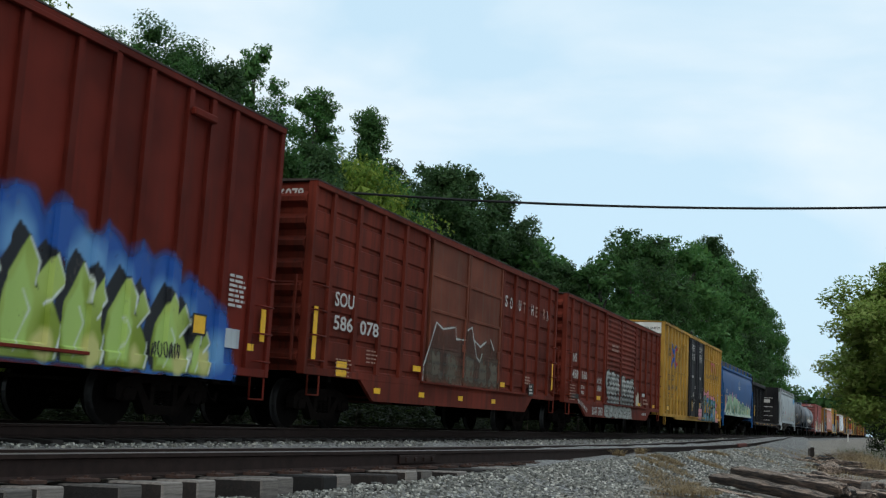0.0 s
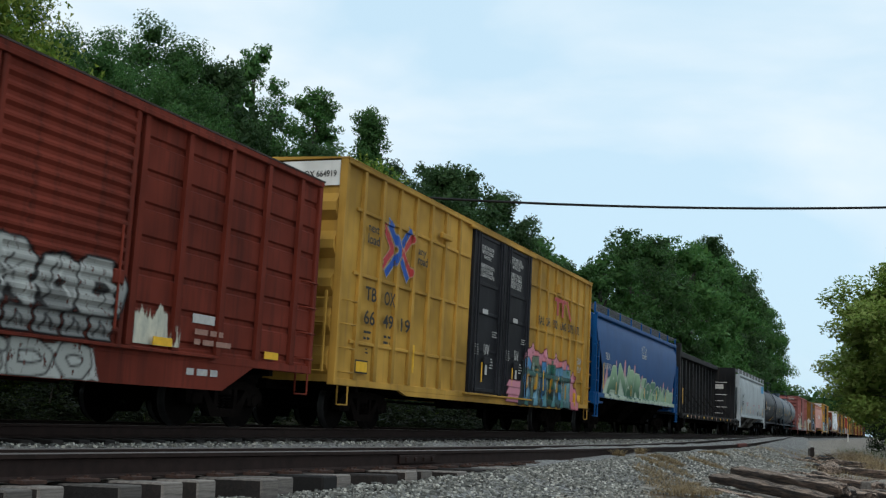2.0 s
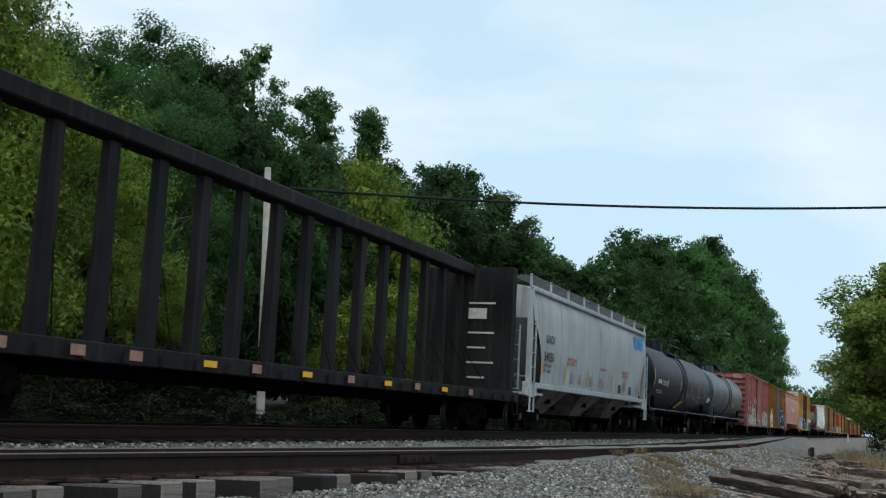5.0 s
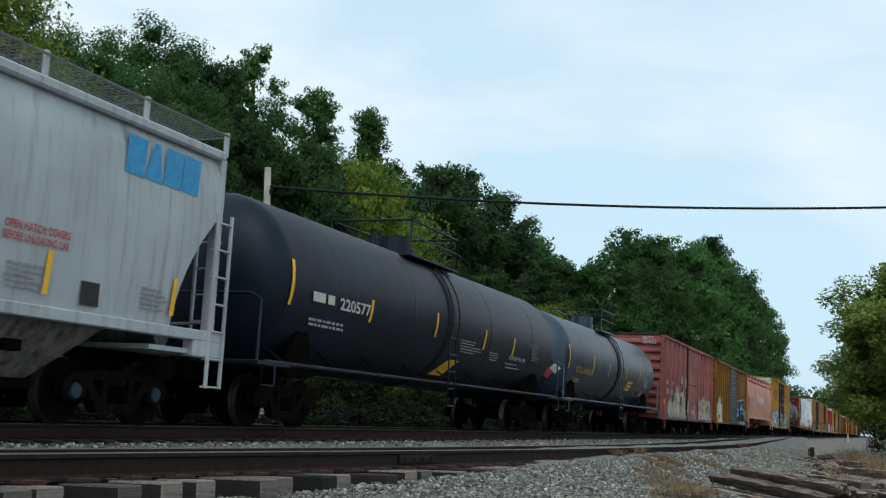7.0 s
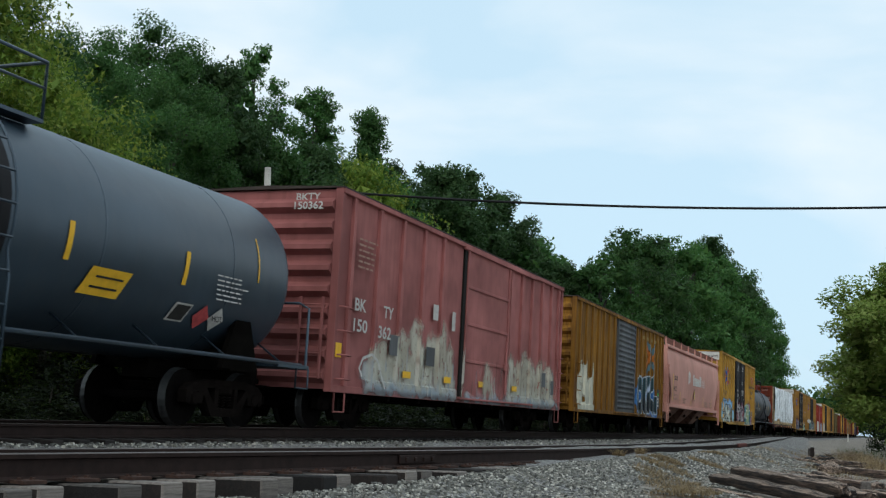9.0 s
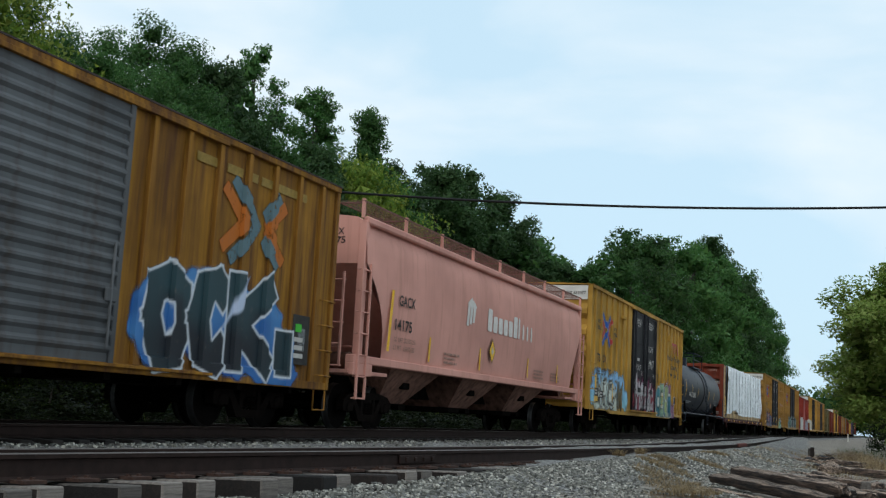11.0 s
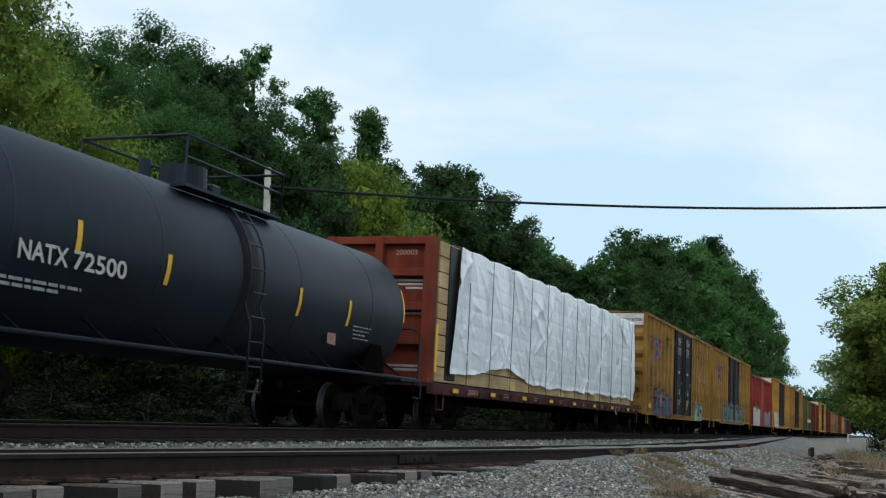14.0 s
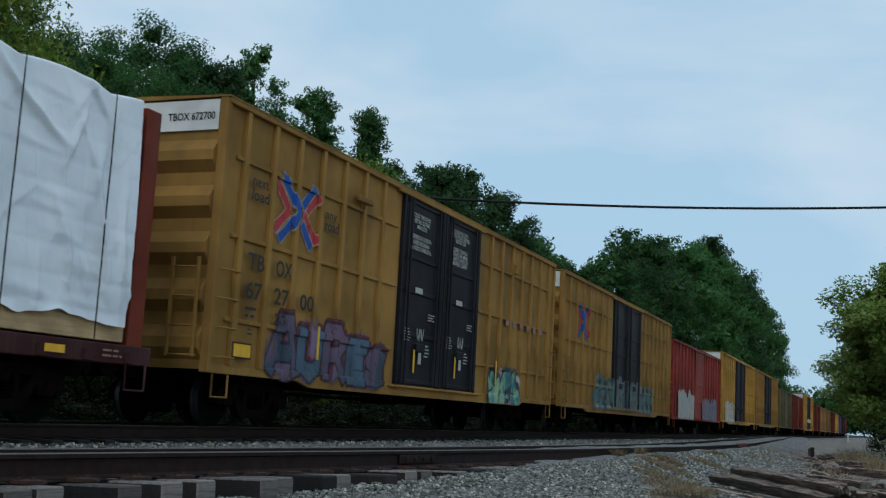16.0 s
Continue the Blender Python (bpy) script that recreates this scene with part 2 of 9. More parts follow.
BALLAST = gravel_mat("ballast_bed", [(0.07, 0.07, 0.07), (0.14, 0.14, 0.136), (0.25, 0.25, 0.24), (0.40, 0.39, 0.37)], 30, 1.0)
# bed under the train dark in colour, to cut light bounced beneath the cars
DIMBED = gravel_mat("oil_stained_ballast", [(0.012, 0.010, 0.009), (0.026, 0.022, 0.019), (0.045, 0.038, 0.033), (0.075, 0.066, 0.058)], 30, 1.0)
SOIL = gravel_mat("gritty_soil", [(0.095, 0.080, 0.063), (0.175, 0.150, 0.122), (0.26, 0.23, 0.19), (0.38, 0.345, 0.30)], 22, 0.6)
STONE = stone_mat()
CABLE = simple("black_cable", (0.012, 0.012, 0.012), 0.6, 0, 0.1, 5, 0)
WRAPM, n_, l_, b_ = node_mat("white_lumber_wrap")
t_ = noise_tex(n_, l_, 1.2, 5, 0.6)
r_ = ramp(n_, [(0.3, (0.72, 0.76, 0.79)), (0.7, (0.86, 0.88, 0.89))])
l_.new(t_.outputs["Fac"], r_.inputs["Fac"])
l_.new(r_.outputs["Color"], b_.inputs["Base Color"])
b_.inputs["Roughness"].default_value = 0.27
co_ = n_.new("ShaderNodeTexCoord")
heights = []
for sc_, rot_, amt_ in ((0.55, 38, 1.0), (0.9, -30, 0.7), (1.7, 62, 0.35)):      # sharp creases across soft swells
    mp_, no_ = n_.new("ShaderNodeMapping"), n_.new("ShaderNodeTexNoise")
    mp_.inputs["Rotation"].default_value = (0, radians(rot_), 0)
    mp_.inputs["Scale"].default_value = (sc_ * 1.6, sc_ * 0.4, sc_ * 0.6)
    mp_.inputs["Location"].default_value = (sc_ * 7, 0, sc_)
    no_.inputs["Scale"].default_value, no_.inputs["Detail"].default_value = 1.0, 1.5
    cr_ = ramp(n_, [(0.36, (0, 0, 0)), (0.49, (0.35, 0.35, 0.35)), (0.515, (1, 1, 1)), (0.53, (0.2, 0.2, 0.2)), (0.66, (0.45, 0.45, 0.45))])
    ml_ = n_.new("ShaderNodeMath")
    ml_.operation, ml_.inputs[1].default_value = "MULTIPLY", amt_
    l_.new(co_.outputs["Object"], mp_.inputs["Vector"])
    l_.new(mp_.outputs["Vector"], no_.inputs["Vector"])
    l_.new(no_.outputs["Fac"], cr_.inputs["Fac"])
    l_.new(cr_.outputs["Color"], ml_.inputs[0])
    heights.append(ml_.outputs[0])
a1_, a2_ = n_.new("ShaderNodeMath"), n_.new("ShaderNodeMath")
l_.new(heights[0], a1_.inputs[0])
l_.new(heights[1], a1_.inputs[1])
l_.new(a1_.outputs[0], a2_.inputs[0])
l_.new(heights[2], a2_.inputs[1])
bumped(n_, l_, b_, a2_.outputs[0], 0.28, 0.03)
BLACKWRAP = simple("black_wrap", (0.015, 0.016, 0.018), 0.4, 0, 0.2, 3, 0.1)
HOLEM = simple("dark_recess", (0.012, 0.011, 0.010), 0.8, 0, 0.2, 3, 0)
# ================= geometry helpers =================
def box(bm, x0, x1, y0, y1, z0, z1, mi=0, bev=0.0):
    v = [bm.verts.new((x, y, z)) for x in (x0, x1) for y in (y0, y1) for z in (z0, z1)]
    fs = [bm.faces.new([v[i] for i in q]) for q in
          ((0, 1, 3, 2), (4, 6, 7, 5), (0, 4, 5, 1), (2, 3, 7, 6), (0, 2, 6, 4), (1, 5, 7, 3))]
    for f in fs:
        f.material_index = mi
    if bev:
        bmesh.ops.bevel(bm, geom=list({e for f in fs for e in f.edges}), offset=bev, segments=1, affect="EDGES")
    return fs


def prism(bm, outline, y0, y1, mi=0):
    """Outline in x and z, pushed from y0 to y1."""
    a = [bm.verts.new((x, y0, z)) for x, z in outline]
    b = [bm.verts.new((x, y1, z)) for x, z in outline]
    fs = [bm.faces.new(a), bm.faces.new(list(reversed(b)))]
    k = len(a)
    for i in range(k):
        j = (i + 1) % k
        fs.append(bm.faces.new((a[i], b[i], b[j], a[j])))
    for f in fs:
        f.material_index = mi
    bmesh.ops.recalc_face_normals(bm, faces=fs)
    return fs


def prism_x(bm, outline, x0, x1, mi=0):
    """Outline in y and z, pushed from x0 to x1."""
    a = [bm.verts.new((x0, y, z)) for y, z in outline]
    b = [bm.verts.new((x1, y, z)) for y, z in outline]
    fs = [bm.faces.new(a), bm.faces.new(list(reversed(b)))]
    k = len(a)
    for i in range(k):
        j = (i + 1) % k
        fs.append(bm.faces.new((a[i], b[i], b[j], a[j])))
    for f in fs:
        f.material_index = mi
    bmesh.ops.recalc_face_normals(bm, faces=fs)
    return fs


def tube(bm, pts, r, seg=6, mi=0):
    """A round bar along the points."""
    rings = []
    pts = [Vector(p) for p in pts]
    for i, p in enumerate(pts):
        d = (pts[min(i + 1, len(pts) - 1)] - pts[max(i - 1, 0)]).normalized()
        a = d.orthogonal().normalized()
        b = d.cross(a)
        rr = r[i] if isinstance(r, (list, tuple)) else r
        rings.append([bm.verts.new(p + (a * math.cos(t) + b * math.sin(t)) * rr)
                      for t in (2 * math.pi * k / seg for k in range(seg))])
    if len(rings) > 2:      # keep rings from twisting
        for i in range(1, len(rings)):
            best = min(range(seg), key=lambda s: (rings[i][s].co - pts[i] - (rings[i - 1][0].co - pts[i - 1])).length)
            rings[i] = rings[i][best:] + rings[i][:best]
    for q, w in zip(rings, rings[1:]):
        for k in range(seg):
            f = bm.faces.new((q[k], q[(k + 1) % seg], w[(k + 1) % seg], w[k]))
            f.smooth, f.material_index = True, mi
    for e in (rings[0], rings[-1]):
        bm.faces.new(e).material_index = mi


def lathe_x(bm, prof, seg=32, mi=0, cx=0.0, cz=0.0, cy=0.0, smooth=True):
    """A turned form about an axis along x; prof: (x, radius)."""
    rings = []
    for x, r in prof:
        rings.append([bm.verts.new((cx + x, cy + r * math.cos(t), cz + r * math.sin(t)))
                      for t in (2 * math.pi * k / seg for k in range(seg))])
    for q, w in zip(rings, rings[1:]):
        for k in range(seg):
            f = bm.faces.new((q[k], w[k], w[(k + 1) % seg], q[(k + 1) % seg]))
            f.smooth, f.material_index = smooth, mi
    bm.faces.new(rings[0]).material_index = mi
    bm.faces.new(list(reversed(rings[-1]))).material_index = mi


def lathe_y(bm, prof, seg=24, mis=None, cx=0.0, cz=0.0):
    rings = []
    for y, r in prof:
        rings.append([bm.verts.new((cx + r * math.cos(t), y, cz + r * math.sin(t)))
                      for t in (2 * math.pi * k / seg for k in range(seg))])
    for j, (q, w) in enumerate(zip(rings, rings[1:])):
        for k in range(seg):
            f = bm.faces.new((q[k], q[(k + 1) % seg], w[(k + 1) % seg], w[k]))
            f.material_index = mis[j] if mis else 0
    bm.faces.new(list(reversed(rings[0])))
    bm.faces.new(rings[-1])


def as_mesh(name, bm, mats):
    me = bpy.data.meshes.new(name)
    bm.to_mesh(me)
    bm.free()
    for m in (mats if isinstance(mats, (list, tuple)) else [mats]):
        me.materials.append(m)
    return me


def put(name, me, parent=None, m=None, label=""):
    ob = new(name, me)
    if parent:
        ob.parent = parent
    if m:
        ob.matrix_basis = m
    if label:
        tagged(ob, label)
    return ob


def part(name, bm, mats, parent, label="", m=None):
    return put(name, as_mesh(name, bm, mats), parent, m, label)


CACHE = {}


def shared(key, build, mats):
    if key not in CACHE:
        bm = bmesh.new()
        build(bm)
        CACHE[key] = as_mesh(key, bm, mats)
    return CACHE[key]


def raw_mesh(name, verts, faces, mats, smooth=False):
    me = bpy.data.meshes.new(name)
    me.from_pydata([tuple(v) for v in verts], [], [tuple(f) for f in faces])
    for m in (mats if isinstance(mats, (list, tuple)) else [mats]):
        me.materials.append(m)
    if smooth:
        me.polygons.foreach_set("use_smooth", [True] * len(me.polygons))
    me.update()
    return me


RNG = np.random.default_rng(7)

# ================= lines of the two tracks =================
MAIN_Y = 11.2            # centre line of the main track, straight along x
GAUGE = 1.505            # between rail centres
SID_X = np.arange(-60, 151, 0.5)
sid_raw = np.interp(SID_X, [-60, -10, 2, 5.9, 10.7, 15.8, 25, 35, 53, 81, 110, 140, 150],
                    [5.9, 5.75, 5.6, 5.4, 4.8, 4.35, 3.95, 3.95, 4.95, 6.6, 8.6, 10.3, 10.45])
ker = np.exp(-0.5 * (np.arange(-8, 9) / 3.5) ** 2)
SID_Y = np.convolve(np.pad(sid_raw, 8, "edge"), ker / ker.sum(), "valid")


def near_rail_y(x):
    return float(np.interp(x, SID_X, SID_Y))


def sag(x):
    """How far the siding's other rail lies lower than its near one."""
    return float(np.interp(x, [6, 26, 40], [0.065, 0.045, 0.0]))


# ================= ground =================
def ground_z(x, y):
    z = -0.55 + 0.10 * noise.noise((x * 0.22, y * 0.22, 0.3)) + 0.03 * noise.noise((x * 1.1, y * 1.1, 4.0))
    if y > 20:
        z += 0.05 * (y - 20) if y < 60 else 2.0
    dm = abs(y - MAIN_Y)                                  # bed of the main track
    bed = -0.24 - max(0.0, dm - 1.75) * 0.42
    yn = near_rail_y(min(max(x, -60), 150))
    ds = abs(y - (yn + 0.75))                             # bed of the siding
    crib = float(np.interp(x, [9.2, 10.6, 12.5, 16, 20], [-0.46, -0.33, -0.20, -0.15, -0.10]))
    if y > yn + 0.4:
        crib = max(crib, float(np.interp(x, [9, 16, 20], [-0.28, -0.20, -0.09])))
    if y < yn - 0.52:                                     # stone shoulder outside the tie ends
        crib = max(crib, float(np.interp(x, [5.5, 6.6, 7.6, 9.0, 11.0], [-0.46, -0.37, -0.32, -0.285, -0.23])) - 0.10 * (yn - 0.52 - y))
    bed2 = crib - max(0.0, ds - 1.5) * (0.24 if x < 14 else 0.30) + 0.05 * noise.noise((x * 0.9, y * 0.9, 9.0))
    lane = -0.42 + 0.06 * noise.noise((x * 0.3, y * 0.5, 7.0)) if -2 < y < 11 and x > 14 else -9
    return max(z, bed, bed2 if x < 150 else -9, lane)


def ground_sheet():
    xs = np.concatenate([np.linspace(-1500, -60, 12), np.arange(-50, 4, 2.0), np.arange(4, 34, 0.35), np.arange(34, 70, 1.0),
                         np.arange(70, 170, 2.5), np.linspace(180, 500, 20), np.linspace(600, 3000, 10)])
    ys = np.concatenate([np.linspace(-1500, -40, 10), np.arange(-30, 0, 2.0), np.arange(0, 14, 0.3), np.arange(14, 40, 1.0),
                         np.linspace(44, 100, 8), np.linspace(150, 2000, 10)])
    verts = [(x, y, ground_z(x, y)) for x in xs for y in ys]
    k = len(ys)
    faces, near = [], []
    for i in range(len(xs) - 1):
        for j in range(k - 1):
            faces.append((i * k + j, (i + 1) * k + j, (i + 1) * k + j + 1, i * k + j + 1))
            x, y = xs[i], ys[j]
            yn = near_rail_y(min(max(x, -60), 150))
            on = (abs(y - MAIN_Y) < 3.3) or (yn - 1.7 < y < yn + 3.4 and x < 150)
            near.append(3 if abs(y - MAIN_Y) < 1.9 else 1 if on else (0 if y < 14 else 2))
    me = raw_mesh("ground", verts, faces, [SOIL, BALLAST, FOREST, DIMBED], True)
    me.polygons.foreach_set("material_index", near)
    return tagged(new("ground", me), "grey gravelly ground sheet with dry soil patches", "ground", kind="structure")


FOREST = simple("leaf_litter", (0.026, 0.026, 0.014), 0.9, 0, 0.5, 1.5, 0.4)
ground_sheet()


# crushed stone lying on the beds, nearest the camera
def stones(name, n, x0, x1, place, size, label):
    base = np.array([(x, y, z) for x in (-1, 1) for y in (-1, 1) for z in (-0.75, 0.75)], float) * 0.72
    tri = np.array([(0, 1, 3, 2), (4, 6, 7, 5), (0, 4, 5, 1), (2, 3, 7, 6), (0, 2, 6, 4), (1, 5, 7, 3)])
    xs = x0 + (x1 - x0) * RNG.random(n) ** 1.5
    V, Fc = [], []
    for i, x in enumerate(xs):
        y = place(x, RNG.random())
        z = ground_z(x, y)
        s = size * (0.55 + 0.9 * RNG.random()) * (1 + 0.012 * max(0, x - 12))
        p = base * (s * (0.7 + 0.5 * RNG.random((1, 3)))) + RNG.normal(0, s * 0.26, (8, 3))
        a = RNG.random() * 6.28
        c, d = math.cos(a), math.sin(a)
        p = p @ np.array([(c, d, 0), (-d, c, 0), (0, 0, 1)]) + (x, y, z + s * 0.25)
        V.append(p)
        Fc.append(tri + 8 * i)
    me = raw_mesh(name, np.concatenate(V).tolist(), np.concatenate(Fc).tolist(), STONE)
    return tagged(new(name, me), label, "gravel", kind="stuff")


stones("ballast_stones", 38000, 6.2, 34, lambda x, r: near_rail_y(x) - 0.45 - 2.3 * r ** 1.2, 0.0145,
       "loose grey crushed stone on the siding's shoulder")
stones("ballast_stones", 11500, 8, 55, lambda x, r: near_rail_y(x) + 1.75 + (10.2 - near_rail_y(x) - 1.75) * r, 0.020,
       "loose grey crushed stone between the two tracks")


# ================= tracks =================
def rail_profile(h=0.18):
    return [(-0.075, -h), (0.075, -h), (0.075, -h + 0.012), (0.012, -h + 0.03), (0.010, -0.045), (0.036, -0.035),
            (0.036, -0.006), (0.028, 0.0), (-0.028, 0.0), (-0.036, -0.006), (-0.036, -0.035), (-0.010, -0.045),
            (-0.012, -h + 0.03), (-0.075, -h + 0.012)]


def rail_mesh(name, line):
    prof = rail_profile()
    k, verts, faces, mi = len(prof), [], [], []
    for x, y, z in line:
        verts += [(x, y + a, z + b) for a, b in prof]
    for i in range(len(line) - 1):
        for j in range(k):
            faces.append((i * k + j, i * k + (j + 1) % k, (i + 1) * k + (j + 1) % k, (i + 1) * k + j))
            mi.append(1 if j in (7, 8) else 0)
    faces += [tuple(range(k))[::-1], tuple(range((len(line) - 1) * k, len(line) * k))]
    me = raw_mesh(name, verts, faces, [STEELRAIL, RAILTOP])
    me.polygons.foreach_set("material_index", mi + [0, 0])
    return me


siding = tagged(new("siding_track"), "rusty siding rails on weathered wooden ties", "track", kind="structure")
put("rail", rail_mesh("rail", [(x, near_rail_y(x), 0.0) for x in SID_X]), siding, label="rusty rail with a dull worn head")
put("rail", rail_mesh("rail", [(x, near_rail_y(x) + GAUGE, -sag(x)) for x in SID_X]), siding)
main_line = tagged(new("main_track"), "main line rails on dark ties and ballast", "track", kind="structure")
for off in (-GAUGE / 2, GAUGE / 2):
    put("rail", rail_mesh("rail", [(x, MAIN_Y + off, 0.0) for x in (-120, 0, 30, 60, 120, 300, 700)]), main_line)


def tie_mesh(bm):
    box(bm, -0.112, 0.112, -1.3, 1.3, -0.195, 0, bev=0.014)
    bm.normal_update()
    for f in bm.faces:      # creosote on the sides, darkened further for the shade between ties
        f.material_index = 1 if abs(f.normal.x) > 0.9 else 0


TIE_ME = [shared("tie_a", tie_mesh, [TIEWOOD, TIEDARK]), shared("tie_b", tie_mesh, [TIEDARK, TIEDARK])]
def plate_mesh(bm):
    box(bm, -0.10, 0.10, -0.20, 0.19, 0, 0.022)
    for sx in (-0.055, 0.055):
        for sy in (-0.115, 0.11):
            box(bm, sx - 0.013, sx + 0.013, sy - 0.013, sy + 0.013, 0.0, 0.038)


RUSTPLATE = simple("rust_brown_plate", (0.055, 0.032, 0.025), 0.85, 0, 0.45, 14, 0.3)
PLATE = shared("tie_plate", plate_mesh, RUSTPLATE)
x = 2.0
while x < 125:
    yn = near_rail_y(x)
    ang = math.degrees(math.atan2(near_rail_y(x + 0.5) - near_rail_y(x - 0.5), 1.0))
    roll = math.degrees(math.atan2(sag(x), GAUGE))
    z = -0.183 - sag(x) / 2
    put("tie", TIE_ME[0 if RNG.random() < 0.90 else 1], siding,
        pose(x + RNG.normal(0, 0.025), yn + 0.75 + RNG.normal(0, 0.08), z - 0.004 - 0.02 * RNG.random(), -roll, 0, ang + RNG.normal(0, 1.6)))
    if x < 40:
        put("tie_plate", PLATE, siding, pose(x, yn, -0.186, 0, 0, ang))
    x += 0.49 + 0.03 * RNG.normal() if x < 60 else 0.9
x = 3.0
while x < 110:
    put("tie", TIE_ME[1], main_line, pose(x, MAIN_Y + RNG.normal(0, 0.02), -0.184, 0, 0, RNG.normal(0, 0.7)))
    x += 0.55


# bolted joint bar of the near rail
bm = bmesh.new()
box(bm, -0.42, 0.42, -0.038, -0.012, -0.14, -0.045, bev=0.008)
for i in range(4):
    box(bm, -0.32 + i * 0.2, -0.27 + i * 0.2, -0.062, -0.036, -0.115, -0.07, bev=0.006)
xj = 11.4
part("joint_bar", bm, STEELRAIL, siding, "rusty bolted joint bar", pose(xj, near_rail_y(xj), 0, 0, 0, -5))
RUSTRED = simple("red_rust", (0.13, 0.045, 0.036), 0.8, 0, 0.4, 9, 0.2)
bm = bmesh.new()
box(bm, -1.2, 1.2, -0.05, 0.05, -0.08, 0.012, bev=0.01)
part("switch_block", bm, RUSTRED, siding, "red rusted block on the rail", pose(34.0, near_rail_y(34.0), 0, 0, 0, 1))
# ================= trees =================
def leaf_cloud(lobes, n, size, seed, core=0.16, sprigs=7):
    """Single leaves gathered in sprigs on the clumps (x, y, z, rx, ry, rz), and larger dark ones inside them."""
    g = np.random.default_rng(seed)
    lob = np.array(lobes)
    k = len(lob) * sprigs                                  # small sprigs standing out of each clump
    d = g.normal(size=(k, 3)) + (0, 0, 0.30)
    d /= np.linalg.norm(d, axis=1)[:, None]
    par = np.repeat(np.arange(len(lob)), sprigs)
    sub_c = lob[par, :3] + d * lob[par, 3:] * (0.55 + 0.40 * g.random((k, 1)))
    sub_r = lob[par, 3:] * (0.26 + 0.30 * g.random((k, 1)))
    wgt = sub_r[:, 0] * sub_r[:, 2]
    idx = g.choice(k, n, p=wgt / wgt.sum())
    e = g.normal(size=(n, 3))
    e /= np.linalg.norm(e, axis=1)[:, None]
    inner = g.random((n, 1)) < core
    rad = np.where(inner, 0.0, 1.08 - 0.75 * g.random((n, 1)) ** 1.6)
    c = sub_c[idx] + e * sub_r[idx] * rad
    li = par[idx]
    c = np.where(inner, lob[li, :3] + e * lob[li, 3:] * 0.55 * g.random((n, 1)), c)
    nrm = 0.55 * e + g.normal(0, 0.65, (n, 3)) + (0, 0, 0.30)
    nrm /= np.linalg.norm(nrm, axis=1)[:, None]
    a = np.cross(nrm, g.normal(size=(n, 3)))
    a /= np.linalg.norm(a, axis=1)[:, None]
    b = np.cross(nrm, a)
    s = size * (0.55 + 0.9 * g.random((n, 1))) * np.where(inner, 2.3, 1.0)
    V = np.stack([c - a * s, c + a * s * 0.35 - b * s * 0.62, c + a * s * 0.75 + b * s * 0.55], 1).reshape(-1, 3)
    out = c - lob[li, :3]
    out /= np.linalg.norm(out, axis=1)[:, None] + 1e-6
    soft = out * 0.75 + e * 0.35 + nrm * 0.45
    soft /= np.linalg.norm(soft, axis=1)[:, None]
    return V, np.arange(3 * n).reshape(n, 3), np.repeat(soft, 3, axis=0)


def crown_mesh(name, V, Fc, N, leaf):
    """Leaves whose shading follows the clump that they grow on."""
    me = raw_mesh(name, V.tolist(), Fc.tolist(), leaf, True)
    me.normals_split_custom_set_from_vertices(N.tolist())
    return me


def tree_kind(key, h, w, leaf, n, size, seed, low=0.25, cone=0.0, lobes_n=40, clump=0.27, foot=0.14):
    """Trunk and crown meshes of one kind of tree, base at the origin; w: the crown's radius."""
    g = np.random.default_rng(seed)
    lobes = []
    for i in range(lobes_n):
        f = (i + 0.5) / lobes_n
        reach = w * math.sin(math.pi * (foot + (0.94 - foot) * f)) ** 0.75 * (1 - cone * f) * (0.85 + 0.3 * g.random())
        a = i * 2.39996 + 0.5 * g.normal()
        s = w * clump * (0.7 + 0.65 * g.random()) * (1 - 0.35 * cone * f)
        r = max(0.0, reach - s * 0.7) * (0.55 + 0.45 * g.random() ** 0.5)
        z = h * (low + (1 - low) * f) - s * 0.8
        lobes.append((r * math.cos(a), r * math.sin(a), z, s, s, s * (0.70 + 0.25 * g.random())))
    crown = crown_mesh(key + "_crown", *leaf_cloud(lobes, n, size, seed), leaf)
    bm = bmesh.new()
    r0 = 0.02 * h
    tube(bm, [(0, 0, -0.4), (0.02 * h, 0, h * 0.25), (-0.01 * h, 0.01 * h, h * 0.55), (0, 0, h * 0.9)],
         [r0, r0 * 0.8, r0 * 0.5, r0 * 0.1], 8)
    for lo in lobes[::3]:
        z0 = max(h * 0.15, lo[2] * 0.72)
        tube(bm, [(0, 0, z0), (lo[0] * 0.5, lo[1] * 0.5, (z0 + lo[2]) / 2 + 0.02 * h), lo[:3]],
             [r0 * 0.38, r0 * 0.25, r0 * 0.08], 5)
    return as_mesh(key + "_trunk", bm, BARK), crown


